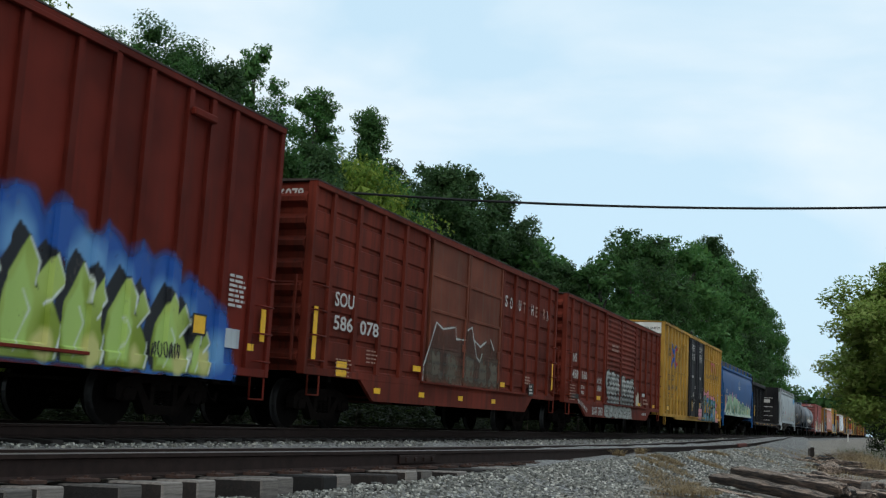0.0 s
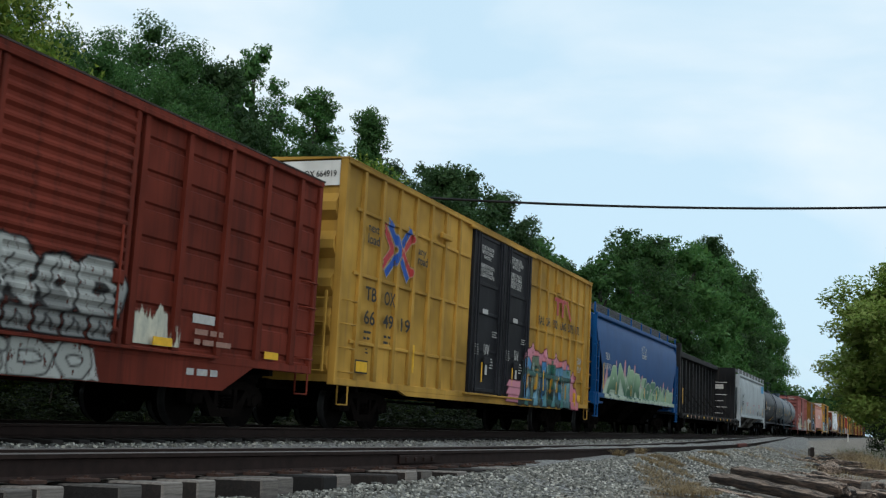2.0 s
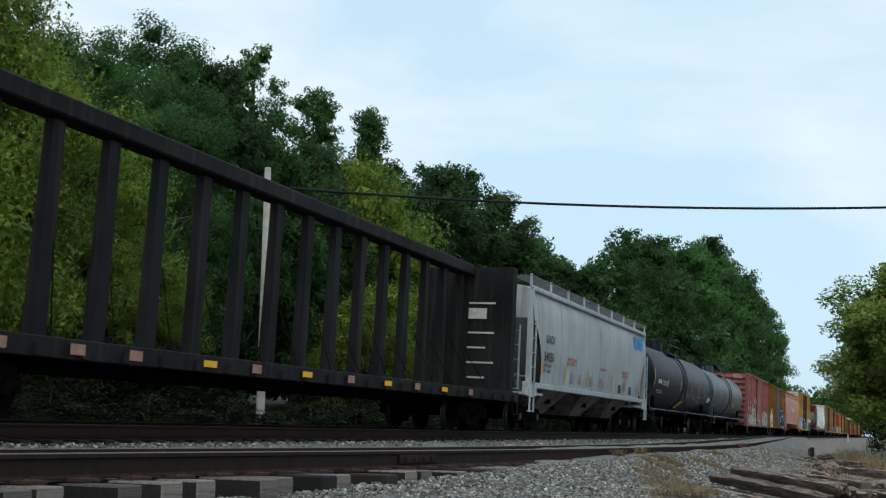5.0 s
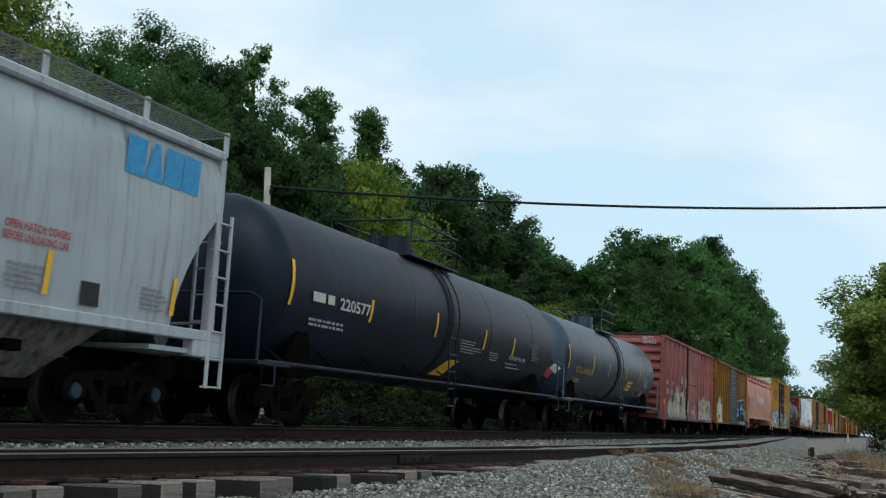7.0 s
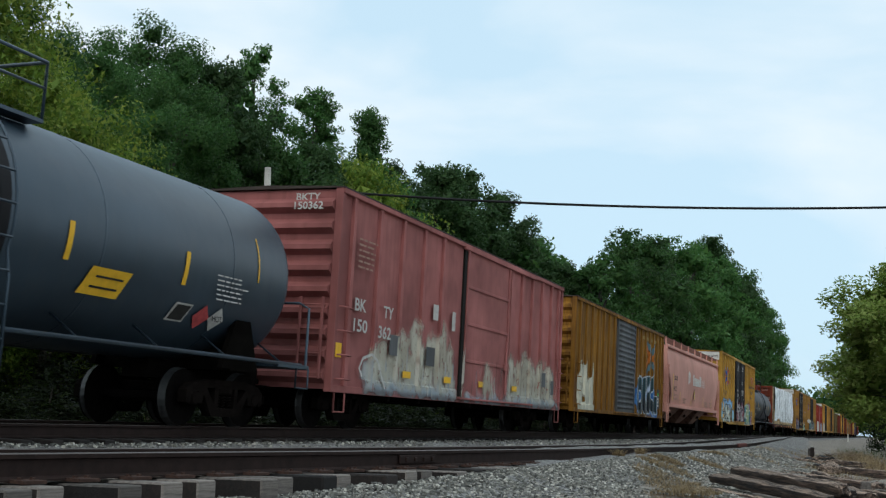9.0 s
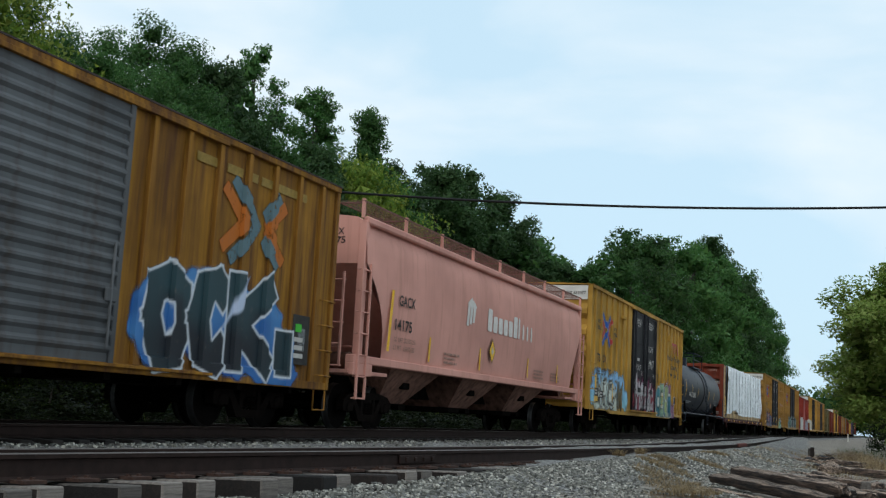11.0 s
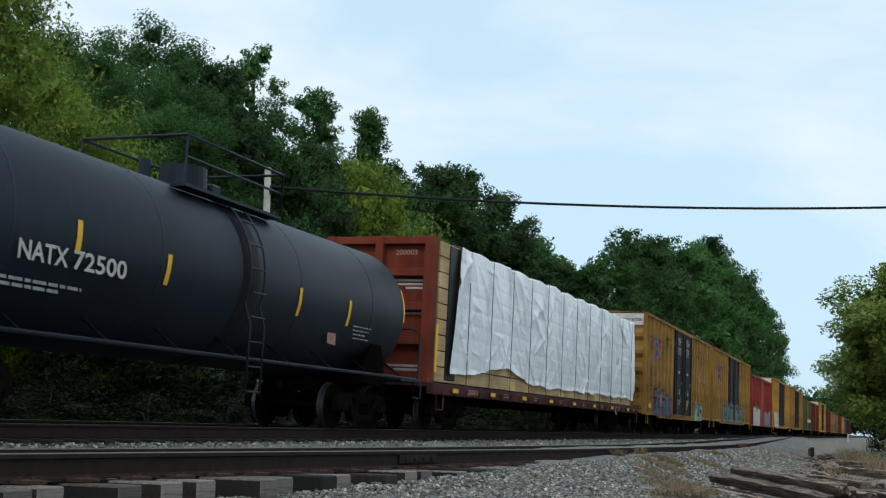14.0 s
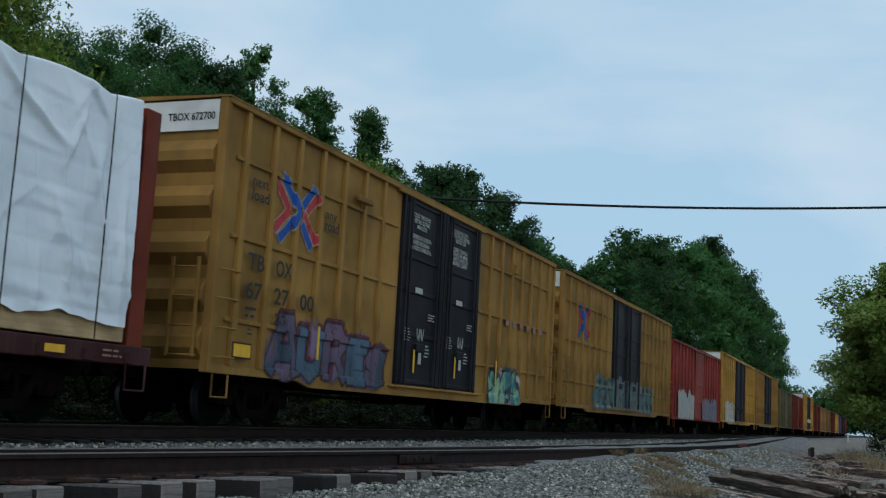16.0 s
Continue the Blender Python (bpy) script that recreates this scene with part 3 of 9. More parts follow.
KINDS = {
    "oak": tree_kind("oak", 18, 6.4, LEAF_A, 26000, 0.155, 1, 0.18, 0, 46, 0.25),
    "oak_near": tree_kind("oak_near", 18, 6.4, LEAF_A, 90000, 0.070, 1, 0.16, 0, 60, 0.22),
    "locust_near": tree_kind("locust_near", 10, 4.6, LEAF_B, 60000, 0.052, 4, 0.26, 0, 44, 0.24),
    "poplar": tree_kind("poplar", 20, 4.2, LEAF_A, 52000, 0.085, 2, 0.16, 0.22, 44, 0.27),
    "gum": tree_kind("gum", 18, 5.6, LEAF_C, 34000, 0.125, 3, 0.18, 0.2, 48, 0.25),
    "locust": tree_kind("locust", 10, 4.6, LEAF_B, 20000, 0.085, 4, 0.24, 0, 36, 0.26),
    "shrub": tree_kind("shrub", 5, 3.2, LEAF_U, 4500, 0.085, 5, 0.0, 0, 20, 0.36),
    "spiky": tree_kind("spiky", 20, 5.2, LEAF_A, 46000, 0.095, 6, 0.15, 0.65, 50, 0.24),
    "maple": tree_kind("maple", 10, 5.0, LEAF_D, 110000, 0.072, 8, 0.26, 0.62, 64, 0.24, 0.12),
    "oak_back": tree_kind("oak_back", 18, 6.4, LEAF_A, 7000, 0.28, 11, 0.12, 0, 34, 0.30),
    "gum_back": tree_kind("gum_back", 18, 5.8, LEAF_C, 7000, 0.28, 12, 0.12, 0, 34, 0.30),
}
BASE_H = {k: max(v.co.z for v in m[1].vertices) for k, m in KINDS.items()}
TREE_LABEL = {
    "oak_near": "tall broadleaf tree with a dense dark green crown", "locust_near": "yellow-green young tree beside the railway",
    "oak_back": "tall green tree deep in the wood", "gum_back": "tall blue-green tree deep in the wood",
    "oak": "tall broadleaf tree with a dense dark green crown", "poplar": "slender tall tree with a narrow green crown",
    "gum": "tall blue-green tree standing in the wood's edge", "locust": "yellow-green young tree beside the railway",
    "shrub": "leafy green shrub growing beside the tracks", "spiky": "tall olive-green tree with a pointed top",
    "maple": "leafy light green tree at the edge of the gravel"}


def plant(kind, x, y, top, wide=1.0, turn=0.0):
    clear = (4.6 if top > 0.9 else 1.5) if kind == "shrub" else 8.5
    if y < 23 and abs(x - 1.70 * y) < clear and x < 45:      # the utility pole stands clear
        x = 1.70 * y + (clear if x > 1.70 * y else -clear)
    trunk, crown = KINDS[kind]
    z = ground_z(x, y)
    s = (top - z) / BASE_H[kind]
    t = new("shrub" if kind == "shrub" else "tree")
    t.matrix_basis = Matrix.Translation((x, y, z)) @ Matrix.Rotation(turn, 4, "Z") @ Matrix.Diagonal((s * wide, s * wide, s, 1))
    put("trunk", trunk, t)
    put("crown", crown, t)
    return tagged(t, TREE_LABEL[kind], "shrub" if kind == "shrub" else "tree", "wood along the railway")


# the wood's skyline: kind, x, y, top, width
for k, x, y, top, wd in (("locust_near", 18.5, 20.5, 11.5, 0.95), ("oak_near", 26.4, 25.5, 12.6, 0.95), ("oak_near", 33.5, 28.5, 14.4, 1.0),
                         ("oak_near", 44.4, 34.0, 18.9, 0.96), ("oak_near", 48.6, 34.5, 18.2, 0.72), ("gum", 46.0, 31.0, 17.2, 0.85), ("poplar", 59.0, 37.0, 22.7, 0.88),
                         ("poplar", 67.0, 37.0, 22.4, 1.1), ("spiky", 71.6, 35.0, 22.0, 0.95), ("gum", 75.5, 35.0, 19.0, 1.0),
                         ("oak", 53.0, 32.5, 15.8, 0.85), ("gum", 60.0, 33.0, 16.6, 0.85), ("locust", 65.5, 32.5, 17.0, 0.8), ("oak", 70.0, 33.0, 17.6, 0.8),
                         ("oak_near", 39.0, 28.5, 14.8, 0.85), ("locust_near", 24.0, 22.0, 9.6, 0.9)):
    plant(k, x, y, top * 1.015, wd, x)
for k, x, y, top, wd in (("gum", 97.3, 40, 24.3, 1.0), ("gum", 107, 41, 26.2, 1.0), ("gum", 119, 41, 26.0, 1.0), ("gum", 134, 42, 23.6, 1.0),
                         ("oak", 148, 42, 22.5, 1.0), ("oak", 159, 42, 22.5, 1.0), ("gum", 83, 24, 12.8, 1.2)):
    plant(k, x, y, top, wd, x * 1.7)
for k, x, y, top, wd in (("oak", 84, 20.5, 13.6, 1.0), ("oak", 96, 20.5, 17.6, 0.95), ("gum", 106, 21, 18.4, 0.95), ("oak", 115, 20.5, 20.2, 1.0),
                         ("oak", 128, 20.5, 21.8, 1.0), ("gum", 141, 20.5, 24.4, 0.9), ("oak", 155, 20.5, 23.6, 0.9), ("gum", 169, 20, 22.4, 0.9),
                         ("oak", 186, 20, 22.6, 0.85), ("oak", 202, 21, 20.5, 0.8), ("oak", 222, 24, 18.5, 0.8), ("oak", 255, 29, 17.0, 0.8)):
    plant(k, x, y, top, wd, x * 2.3)
# filling of the wood behind, and lower growth at its edge
for i in range(22):
    x = 22 + i * 6.0
    plant(("oak_back", "gum_back")[i % 2], x + RNG.normal(0, 1), 33 + 6 * RNG.random() + 0.05 * x,
          (8.5 + 0.115 * x) * (0.8 + 0.2 * RNG.random()), 1.15, i * 2.1)
for i in range(18):
    x = 14 + i * 4.2 + RNG.normal(0, 0.6)
    plant("locust_near" if x < 32 else "locust", x, 18.6 + 3.0 * RNG.random() + 0.03 * x, (4.3 + 0.045 * x) * (0.75 + 0.40 * RNG.random()), 1.0, i * 1.3)
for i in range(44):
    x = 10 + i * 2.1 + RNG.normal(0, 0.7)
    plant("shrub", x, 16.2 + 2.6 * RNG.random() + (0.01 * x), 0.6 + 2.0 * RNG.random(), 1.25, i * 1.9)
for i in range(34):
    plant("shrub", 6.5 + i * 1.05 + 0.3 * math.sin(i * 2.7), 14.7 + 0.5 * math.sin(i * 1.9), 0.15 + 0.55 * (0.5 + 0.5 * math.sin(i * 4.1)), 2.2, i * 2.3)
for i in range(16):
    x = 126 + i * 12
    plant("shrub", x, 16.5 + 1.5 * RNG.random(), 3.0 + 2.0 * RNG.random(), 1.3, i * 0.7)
# trees beside the gravel lane
for k, x, y, top, wd in (("maple", 40, -1.6, 7.6, 1.38), ("locust", 52, -2.6, 8.6, 0.95), ("locust", 58, -3.6, 9.0, 1.0), ("shrub", 47, -1.3, 2.9, 0.85),
                         ("shrub", 58, -0.7, 2.4, 1.0), ("shrub", 43, -1.8, 2.0, 1.0), ("locust", 75, -2.2, 8.0, 0.9), ("shrub", 70, -0.4, 2.3, 1.0),
                         ("locust", 95, -1.0, 8.0, 0.9), ("shrub", 88, 0.0, 2.4, 1.0), ("locust", 120, -1.0, 8.5, 1.0), ("locust", 150, 0.0, 9.0, 1.0)):
    plant(k, x, y, top, wd, x * 0.9)


# far wooded rise that closes the view down the line
def far_wood():
    g = np.random.default_rng(31)
    lobes = []
    for i in range(190):
        y = -60 + 170 * g.random()
        x = 520 + 120 * g.random()
        s = 5 + 4 * g.random()
        lobes.append((x, y, 3 + 14.5 * g.random(), s, s, s * 0.9))
    return tagged(new("far_wood", crown_mesh("far_wood", *leaf_cloud(lobes, 60000, 0.9, 31), LEAF_A)),
                  "distant green wood across the line", "wood", kind="stuff")


far_wood()

# ================= utility pole and overhead cable =================
def utility_pole():
    p = tagged(new("utility_pole"), "pale grey utility pole behind the main track", "utility pole")
    p.matrix_basis = pose(33.28, 19.6, -0.32, -2.9, 0, 0)
    bm = bmesh.new()
    tube(bm, [(0, 0, -0.6), (0, 0, 4), (0, 0, 8.9)], [0.15, 0.135, 0.115], 12)
    part("shaft", bm, POLEWOOD, p)
    bm = bmesh.new()
    tube(bm, [(0, 0, 1.28), (0, 0, 1.34)], [0.152, 0.152], 12)
    part("band", bm, CABLE, p, "dark strap around the pole")
    bm = bmesh.new()
    box(bm, -0.05, 0.05, -0.18, 0.0, 7.95, 8.12, bev=0.01)
    part("bracket", bm, STEELRAIL, p)


utility_pole()
bm = bmesh.new()
tube(bm, [(33.25 + 13 * s, 20.0 - 27.4 * s, 7.9 + 1.528 * s - 2.16 * s * (1 - s)) for s in (i / 24 for i in range(25))], 0.044, 6)
tagged(part("overhead_cable", bm, CABLE, None), "thick black cable hung over the tracks", "cable")
# ================= railcar parts =================
HW = 1.58                # half width of a car's side sheets
ROLLING = []             # wheelsets, which roll
WR = 0.457               # wheel radius


def b_wheelset(bm):
    for s in (-1, 1):
        y = s * 0.755
        prof = [(y - 0.07, WR - 0.01), (y - 0.03, WR), (y + 0.03, WR + 0.004), (y + 0.055, WR + 0.012), (y + 0.068, WR + 0.022)]
        if s > 0:
            prof = [(2 * y - a, r) for a, r in reversed(prof)]
        lathe_y(bm, [(prof[0][0], 0.36), *prof, (prof[-1][0], 0.36)], 28, [0, 1, 1, 1, 0, 0])
        lathe_y(bm, [(y - 0.045, 0.37), (y + 0.045, 0.37)], 20, [0])
        lathe_y(bm, [(y - 0.085, 0.15), (y + 0.085, 0.15)], 14, [0])
        for k in range(6):       # cast marks on the plate, so that the turning shows
            a = k * math.pi / 3
            lathe_y(bm, [(y - 0.056, 0.02), (y + 0.056, 0.02)], 6, [0], 0.26 * math.cos(a), 0.26 * math.sin(a))
    lathe_y(bm, [(-1.02, 0.075), (1.02, 0.075)], 10, [0])


def b_sideframe(bm):
    """Cast frame: one outline with three windows, given thickness."""
    half_o = [(0, 0.76), (0.50, 0.76), (0.98, 0.69), (1.14, 0.58), (1.14, 0.38), (1.04, 0.36), (1.0, 0.50), (0.92, 0.56), (0.80, 0.56),
              (0.78, 0.37), (0.70, 0.37), (0.66, 0.52), (0.44, 0.20), (0.40, 0.17), (0, 0.17)]
    outer = half_o + [(-x, z) for x, z in reversed(half_o[1:-1])]
    holes = [[(-0.24, 0.31), (0.24, 0.31), (0.24, 0.62), (-0.24, 0.62)]]
    for q in (1, -1):
        holes.append([(q * 0.34, 0.36), (q * 0.58, 0.62), (q * 0.34, 0.63)])
    edges = []
    for loop in [outer] + holes:
        vs = [bm.verts.new((x, -0.08, z)) for x, z in loop]
        edges += [bm.edges.new((vs[i], vs[(i + 1) % len(vs)])) for i in range(len(vs))]
    fs = [f for f in bmesh.ops.triangle_fill(bm, edges=edges, use_beauty=True)["geom"] if isinstance(f, bmesh.types.BMFace)]
    ext = bmesh.ops.extrude_face_region(bm, geom=fs)["geom"]
    bmesh.ops.translate(bm, vec=(0, 0.16, 0), verts=[v for v in ext if isinstance(v, bmesh.types.BMVert)])
    bmesh.ops.recalc_face_normals(bm, faces=bm.faces)


def b_spring(bm):
    pts = [(0.062 * math.cos(j * math.pi / 4), 0.062 * math.sin(j * math.pi / 4), 0.32 + 0.0056 * j) for j in range(0, 41, 2)]
    tube(bm, pts, 0.014, 4)


def b_cap(bm):
    lathe_y(bm, [(-0.07, 0.10), (-0.03, 0.125), (0.10, 0.125)], 14, [0, 0])


def b_bolster(bm):
    box(bm, -0.20, 0.20, -1.08, 1.08, 0.52, 0.70, bev=0.03)
    box(bm, -0.12, 0.12, -0.35, 0.35, 0.70, 0.86)
    for s in (-1, 1):
        box(bm, s * 0.42 - 0.05, s * 0.42 + 0.05, -0.95, 0.95, 0.36, 0.46)     # brake beams
        box(bm, s * 0.42 - 0.12, s * 0.42 + 0.12, -0.86, -0.72, 0.34, 0.60)    # brake heads


CAPM = {"": TRUCKM, "blue": simple("blue_bearing_cap", (0.028, 0.045, 0.065), 0.5, 0.3, 0.2, 9, 0)}


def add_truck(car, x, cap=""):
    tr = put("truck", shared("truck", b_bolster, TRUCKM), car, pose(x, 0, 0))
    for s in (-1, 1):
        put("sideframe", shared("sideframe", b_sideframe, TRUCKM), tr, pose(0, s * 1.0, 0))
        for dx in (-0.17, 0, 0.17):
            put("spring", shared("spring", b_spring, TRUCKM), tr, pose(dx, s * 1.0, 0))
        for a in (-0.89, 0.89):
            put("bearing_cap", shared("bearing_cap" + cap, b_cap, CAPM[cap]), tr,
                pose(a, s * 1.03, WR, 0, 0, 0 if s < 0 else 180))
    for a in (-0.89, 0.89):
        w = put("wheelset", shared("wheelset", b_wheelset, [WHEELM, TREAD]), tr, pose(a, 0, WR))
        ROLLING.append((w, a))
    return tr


def b_coupler(bm):
    box(bm, -0.75, 0.10, -0.07, 0.07, 0.78, 0.98, bev=0.02)
    prism(bm, [(0.05, 0.72), (0.30, 0.72), (0.36, 0.80), (0.36, 1.0), (0.30, 1.06), (0.05, 1.06)], -0.14, 0.10)
    tube(bm, [(0.05, -0.25, 0.75), (0.2, -0.30, 0.48), (0.4, -0.28, 0.42), (0.55, -0.2, 0.55)], 0.025, 6)


def add_couplers(car, half):
    put("coupler", shared("coupler", b_coupler, TRUCKM), car, pose(half + 0.18, 0, 0))
    put("coupler", shared("coupler", b_coupler, TRUCKM), car, pose(-half - 0.18, 0, 0, 0, 0, 180))


def b_stirrup(bm):
    tube(bm, [(-0.22, 0, 0.35), (-0.22, 0, 0.0), (0.22, 0, 0.0), (0.22, 0, 0.35)], 0.019, 5)


def add_ladder(car, x, y, z0, n, step, mat, along="x", w=0.42, rails=False, name="ladder"):
    bm = bmesh.new()
    for i in range(n):
        z = z0 + i * step
        if along == "x":
            tube(bm, [(x - w / 2, y + 0.09, z), (x - w / 2, y, z), (x + w / 2, y, z), (x + w / 2, y + 0.09, z)], 0.017, 5)
        else:
            tube(bm, [(x + 0.09, y - w / 2, z), (x, y - w / 2, z), (x, y + w / 2, z), (x + 0.09, y + w / 2, z)], 0.017, 5)
    if rails:
        for s in (-1, 1):
            p = (x + s * w / 2, y) if along == "x" else (x, y + s * w / 2)
            box(bm, p[0] - 0.025, p[0] + 0.025, p[1] - 0.02, p[1] + 0.02, z0 - 0.02, z0 + (n - 1) * step + 0.15)
    return part(name, bm, mat, car)


def b_grab(bm):
    tube(bm, [(-0.23, 0.09, 0), (-0.23, 0, 0), (0.23, 0, 0), (0.23, 0.09, 0)], 0.017, 5)


def text_mesh(body, size, mat):
    key = ("text", body, size, mat.name)
    if key not in CACHE:
        cu = bpy.data.curves.new("lettering", "FONT")
        cu.body, cu.size, cu.align_x, cu.align_y = body, size, "LEFT", "BOTTOM_BASELINE"
        cu.resolution_u, cu.offset = 3, 0.018 * size
        ob = bpy.data.objects.new("lettering", cu)
        me = bpy.data.meshes.new_from_object(ob)
        bpy.data.objects.remove(ob)
        me.materials.clear()
        me.materials.append(mat)
        CACHE[key] = me
    return CACHE[key]


def side_text(car, body, x, z, height, mat, width=0.0, y=-HW - 0.078, name="lettering", tilt=0.0):
    """Lettering on the near side; height of the capitals, and width if it is to be fitted."""
    me = text_mesh(body, height / 0.70, mat)
    xs = [v.co.x for v in me.vertices] or [0, 1]
    sx = width / (max(xs) - min(xs)) if width else 0.82
    return put(name, me, car, Matrix.Translation((x - min(xs) * sx, y, z)) @ Matrix.Rotation(radians(90), 4, "X")
               @ Matrix.Rotation(radians(tilt), 4, "Z") @ Matrix.Diagonal((sx, 1, 1, 1)))


def end_text(car, body, y, z, height, mat, half, width=0.0, out=0.012):
    me = text_mesh(body, height / 0.70, mat)
    xs = [v.co.x for v in me.vertices] or [0, 1]
    sx = width / (max(xs) - min(xs)) if width else 0.9
    return put("lettering", me, car, Matrix.Translation((-half - out, y, z)) @ Matrix.Rotation(radians(-90), 4, "Z")
               @ Matrix.Rotation(radians(90), 4, "X") @ Matrix.Diagonal((sx, 1, 1, 1)))


def bars(car, x0, x1, z0, z1, rows, mat, seed=0, y=-HW - 0.078, name="stencil", fill=0.55):
    """Lines of lettering too small to read, as short bars."""
    g = np.random.default_rng(seed + 100)
    bm = bmesh.new()
    step = (z1 - z0) / rows
    for r in range(rows):
        zc = z1 - (r + 0.5) * step
        x = x0
        end = x1 - (x1 - x0) * 0.35 * g.random()
        while x < end:
            w = min(step * (0.9 + 2.2 * g.random()), end - x)
            v = [bm.verts.new(p) for p in ((x, y, zc - step * fill / 2), (x + w, y, zc - step * fill / 2),
                                           (x + w, y, zc + step * fill / 2), (x, y, zc + step * fill / 2))]
            bm.faces.new(v)
            x += w + step * 0.45
    return tagged(part(name, bm, mat, car), kind="stuff")


def plate(car, x0, x1, z0, z1, mat, name="reflector", y=-HW - 0.074, label=""):
    bm = bmesh.new()
    box(bm, x0, x1, y - 0.004, y + 0.003, z0, z1)
    return part(name, bm, mat, car, label)


def flat(car, outline, mat, name, y=-HW - 0.080, label=""):
    """A painted or stuck-on flat shape on the near side; outline in x and z."""
    bm = bmesh.new()
    bm.faces.new([bm.verts.new((x, y, z)) for x, z in outline])
    return part(name, bm, mat, car, label)


# ---------------- sprayed pieces ----------------
def spray_mat(name, fill_a, fill_b, line, cloud_a, cloud_b, edge=None, hi=None, flaky=0.64, fade=None):
    m, n, l, b = node_mat(name)
    at = n.new("ShaderNodeAttribute")
    at.attribute_name = "spray"
    sep = n.new("ShaderNodeSeparateColor")
    l.new(at.outputs["Color"], sep.inputs["Color"])

    def less(sock, v):
        q = n.new("ShaderNodeMath")
        q.operation = "LESS_THAN"
        l.new(sock, q.inputs[0])
        q.inputs[1].default_value = v
        return q.outputs[0]
    t = noise_tex(n, l, 2.6, 2, 0.45)
    f = ramp(n, [(0.36, tuple(c * 0.55 for c in fill_a)), (0.44, fill_a), (0.56, fill_b)])
    l.new(t.outputs["Fac"], f.inputs["Fac"])
    if fade:      # colour run from the letters' foot to their tops
        co, sx, mr = n.new("ShaderNodeTexCoord"), n.new("ShaderNodeSeparateXYZ"), n.new("ShaderNodeMapRange")
        mr.inputs["From Min"].default_value, mr.inputs["From Max"].default_value = fade
        l.new(co.outputs["Object"], sx.inputs["Vector"])
        l.new(sx.outputs["Z"], mr.inputs["Value"])
        f = ramp(n, [(0.0, fill_b), (0.22, fill_a), (0.55, tuple(c * 1.4 for c in fill_a)), (0.85, fill_b)])
        l.new(mr.outputs["Result"], f.inputs["Fac"])
    t2 = noise_tex(n, l, 1.7, 3, 0.5, None, 5)
    c = ramp(n, [(0.40, cloud_a), (0.60, cloud_b)])
    l.new(t2.outputs["Fac"], c.inputs["Fac"])
    col = mixed(n, l, less(sep.outputs["Red"], 0.5 + 0.10), c.outputs["Color"], edge or line)
    col = mixed(n, l, less(sep.outputs["Red"], 0.5 + 0.05), col, line)
    inner = mixed(n, l, less(sep.outputs["Blue"], 0.5 + 0.022), f.outputs["Color"], line)
    inner = mixed(n, l, less(sep.outputs["Blue"], 0.5 - 0.006), inner, hi or (0.55, 0.56, 0.54))
    col = mixed(n, l, less(sep.outputs["Red"], 0.5 - 0.015), col, inner)
    worn = noise_tex(n, l, 9, 5, 0.7, None, 2)
    l.new(mixed(n, l, ramp_out(n, l, worn, 0.62, 0.80), col, (0.16, 0.13, 0.11)), b.inputs["Base Color"])
    b.inputs["Roughness"].default_value = 0.5
    tr = n.new("ShaderNodeBsdfTransparent")
    mx = n.new("ShaderNodeMixShader")
    cl = less(sep.outputs["Green"], 0.5)
    ou = less(sep.outputs["Red"], 0.5 + 0.10)
    mxm = n.new("ShaderNodeMath")
    mxm.operation = "MAXIMUM"
    l.new(cl, mxm.inputs[0])
    l.new(ou, mxm.inputs[1])
    flake = noise_tex(n, l, 5.0, 7, 0.75, (1.5, 1.5, 0.7), 9)
    keep = ramp(n, [(flaky, (1, 1, 1)), (flaky + 0.05, (0.12, 0.12, 0.12))])
    l.new(flake.outputs["Fac"], keep.inputs["Fac"])
    mul = n.new("ShaderNodeMath")
    mul.operation = "MULTIPLY"
    l.new(mxm.outputs[0], mul.inputs[0])
    l.new(keep.outputs["Color"], mul.inputs[1])
    l.new(mul.outputs[0], mx.inputs["Fac"])
    l.new(tr.outputs["BSDF"], mx.inputs[1])
    l.new(b.outputs["BSDF"], mx.inputs[2])
    l.new(mx.outputs["Shader"], n["Material Output"].inputs["Surface"])
    return m


GLYPH = {"N": [(0, 0), (0.06, 1), (0.85, 0.05), (1.0, 1.0)],
         "S": [(1.0, 0.80), (0.75, 1.0), (0.30, 1.0), (0.08, 0.72), (0.40, 0.52), (0.80, 0.36), (0.85, 0.12), (0.50, 0), (0, 0.06)],
         "R": [(0.08, 0), (0.12, 1), (0.70, 1.0), (0.88, 0.76), (0.55, 0.50), (0.25, 0.48), (0.60, 0.30), (1.0, 0)],
         "o": [(0.1, 0.2), (0.15, 0.8), (0.5, 1.0), (0.9, 0.75), (0.88, 0.2), (0.5, 0), (0.1, 0.2)],
         "u": [(0, 1), (0.08, 0.2), (0.45, 0), (0.85, 0.2), (0.95, 1)],
         "z": [(0, 0.95), (0.95, 1), (0.1, 0.1), (1, 0)]}


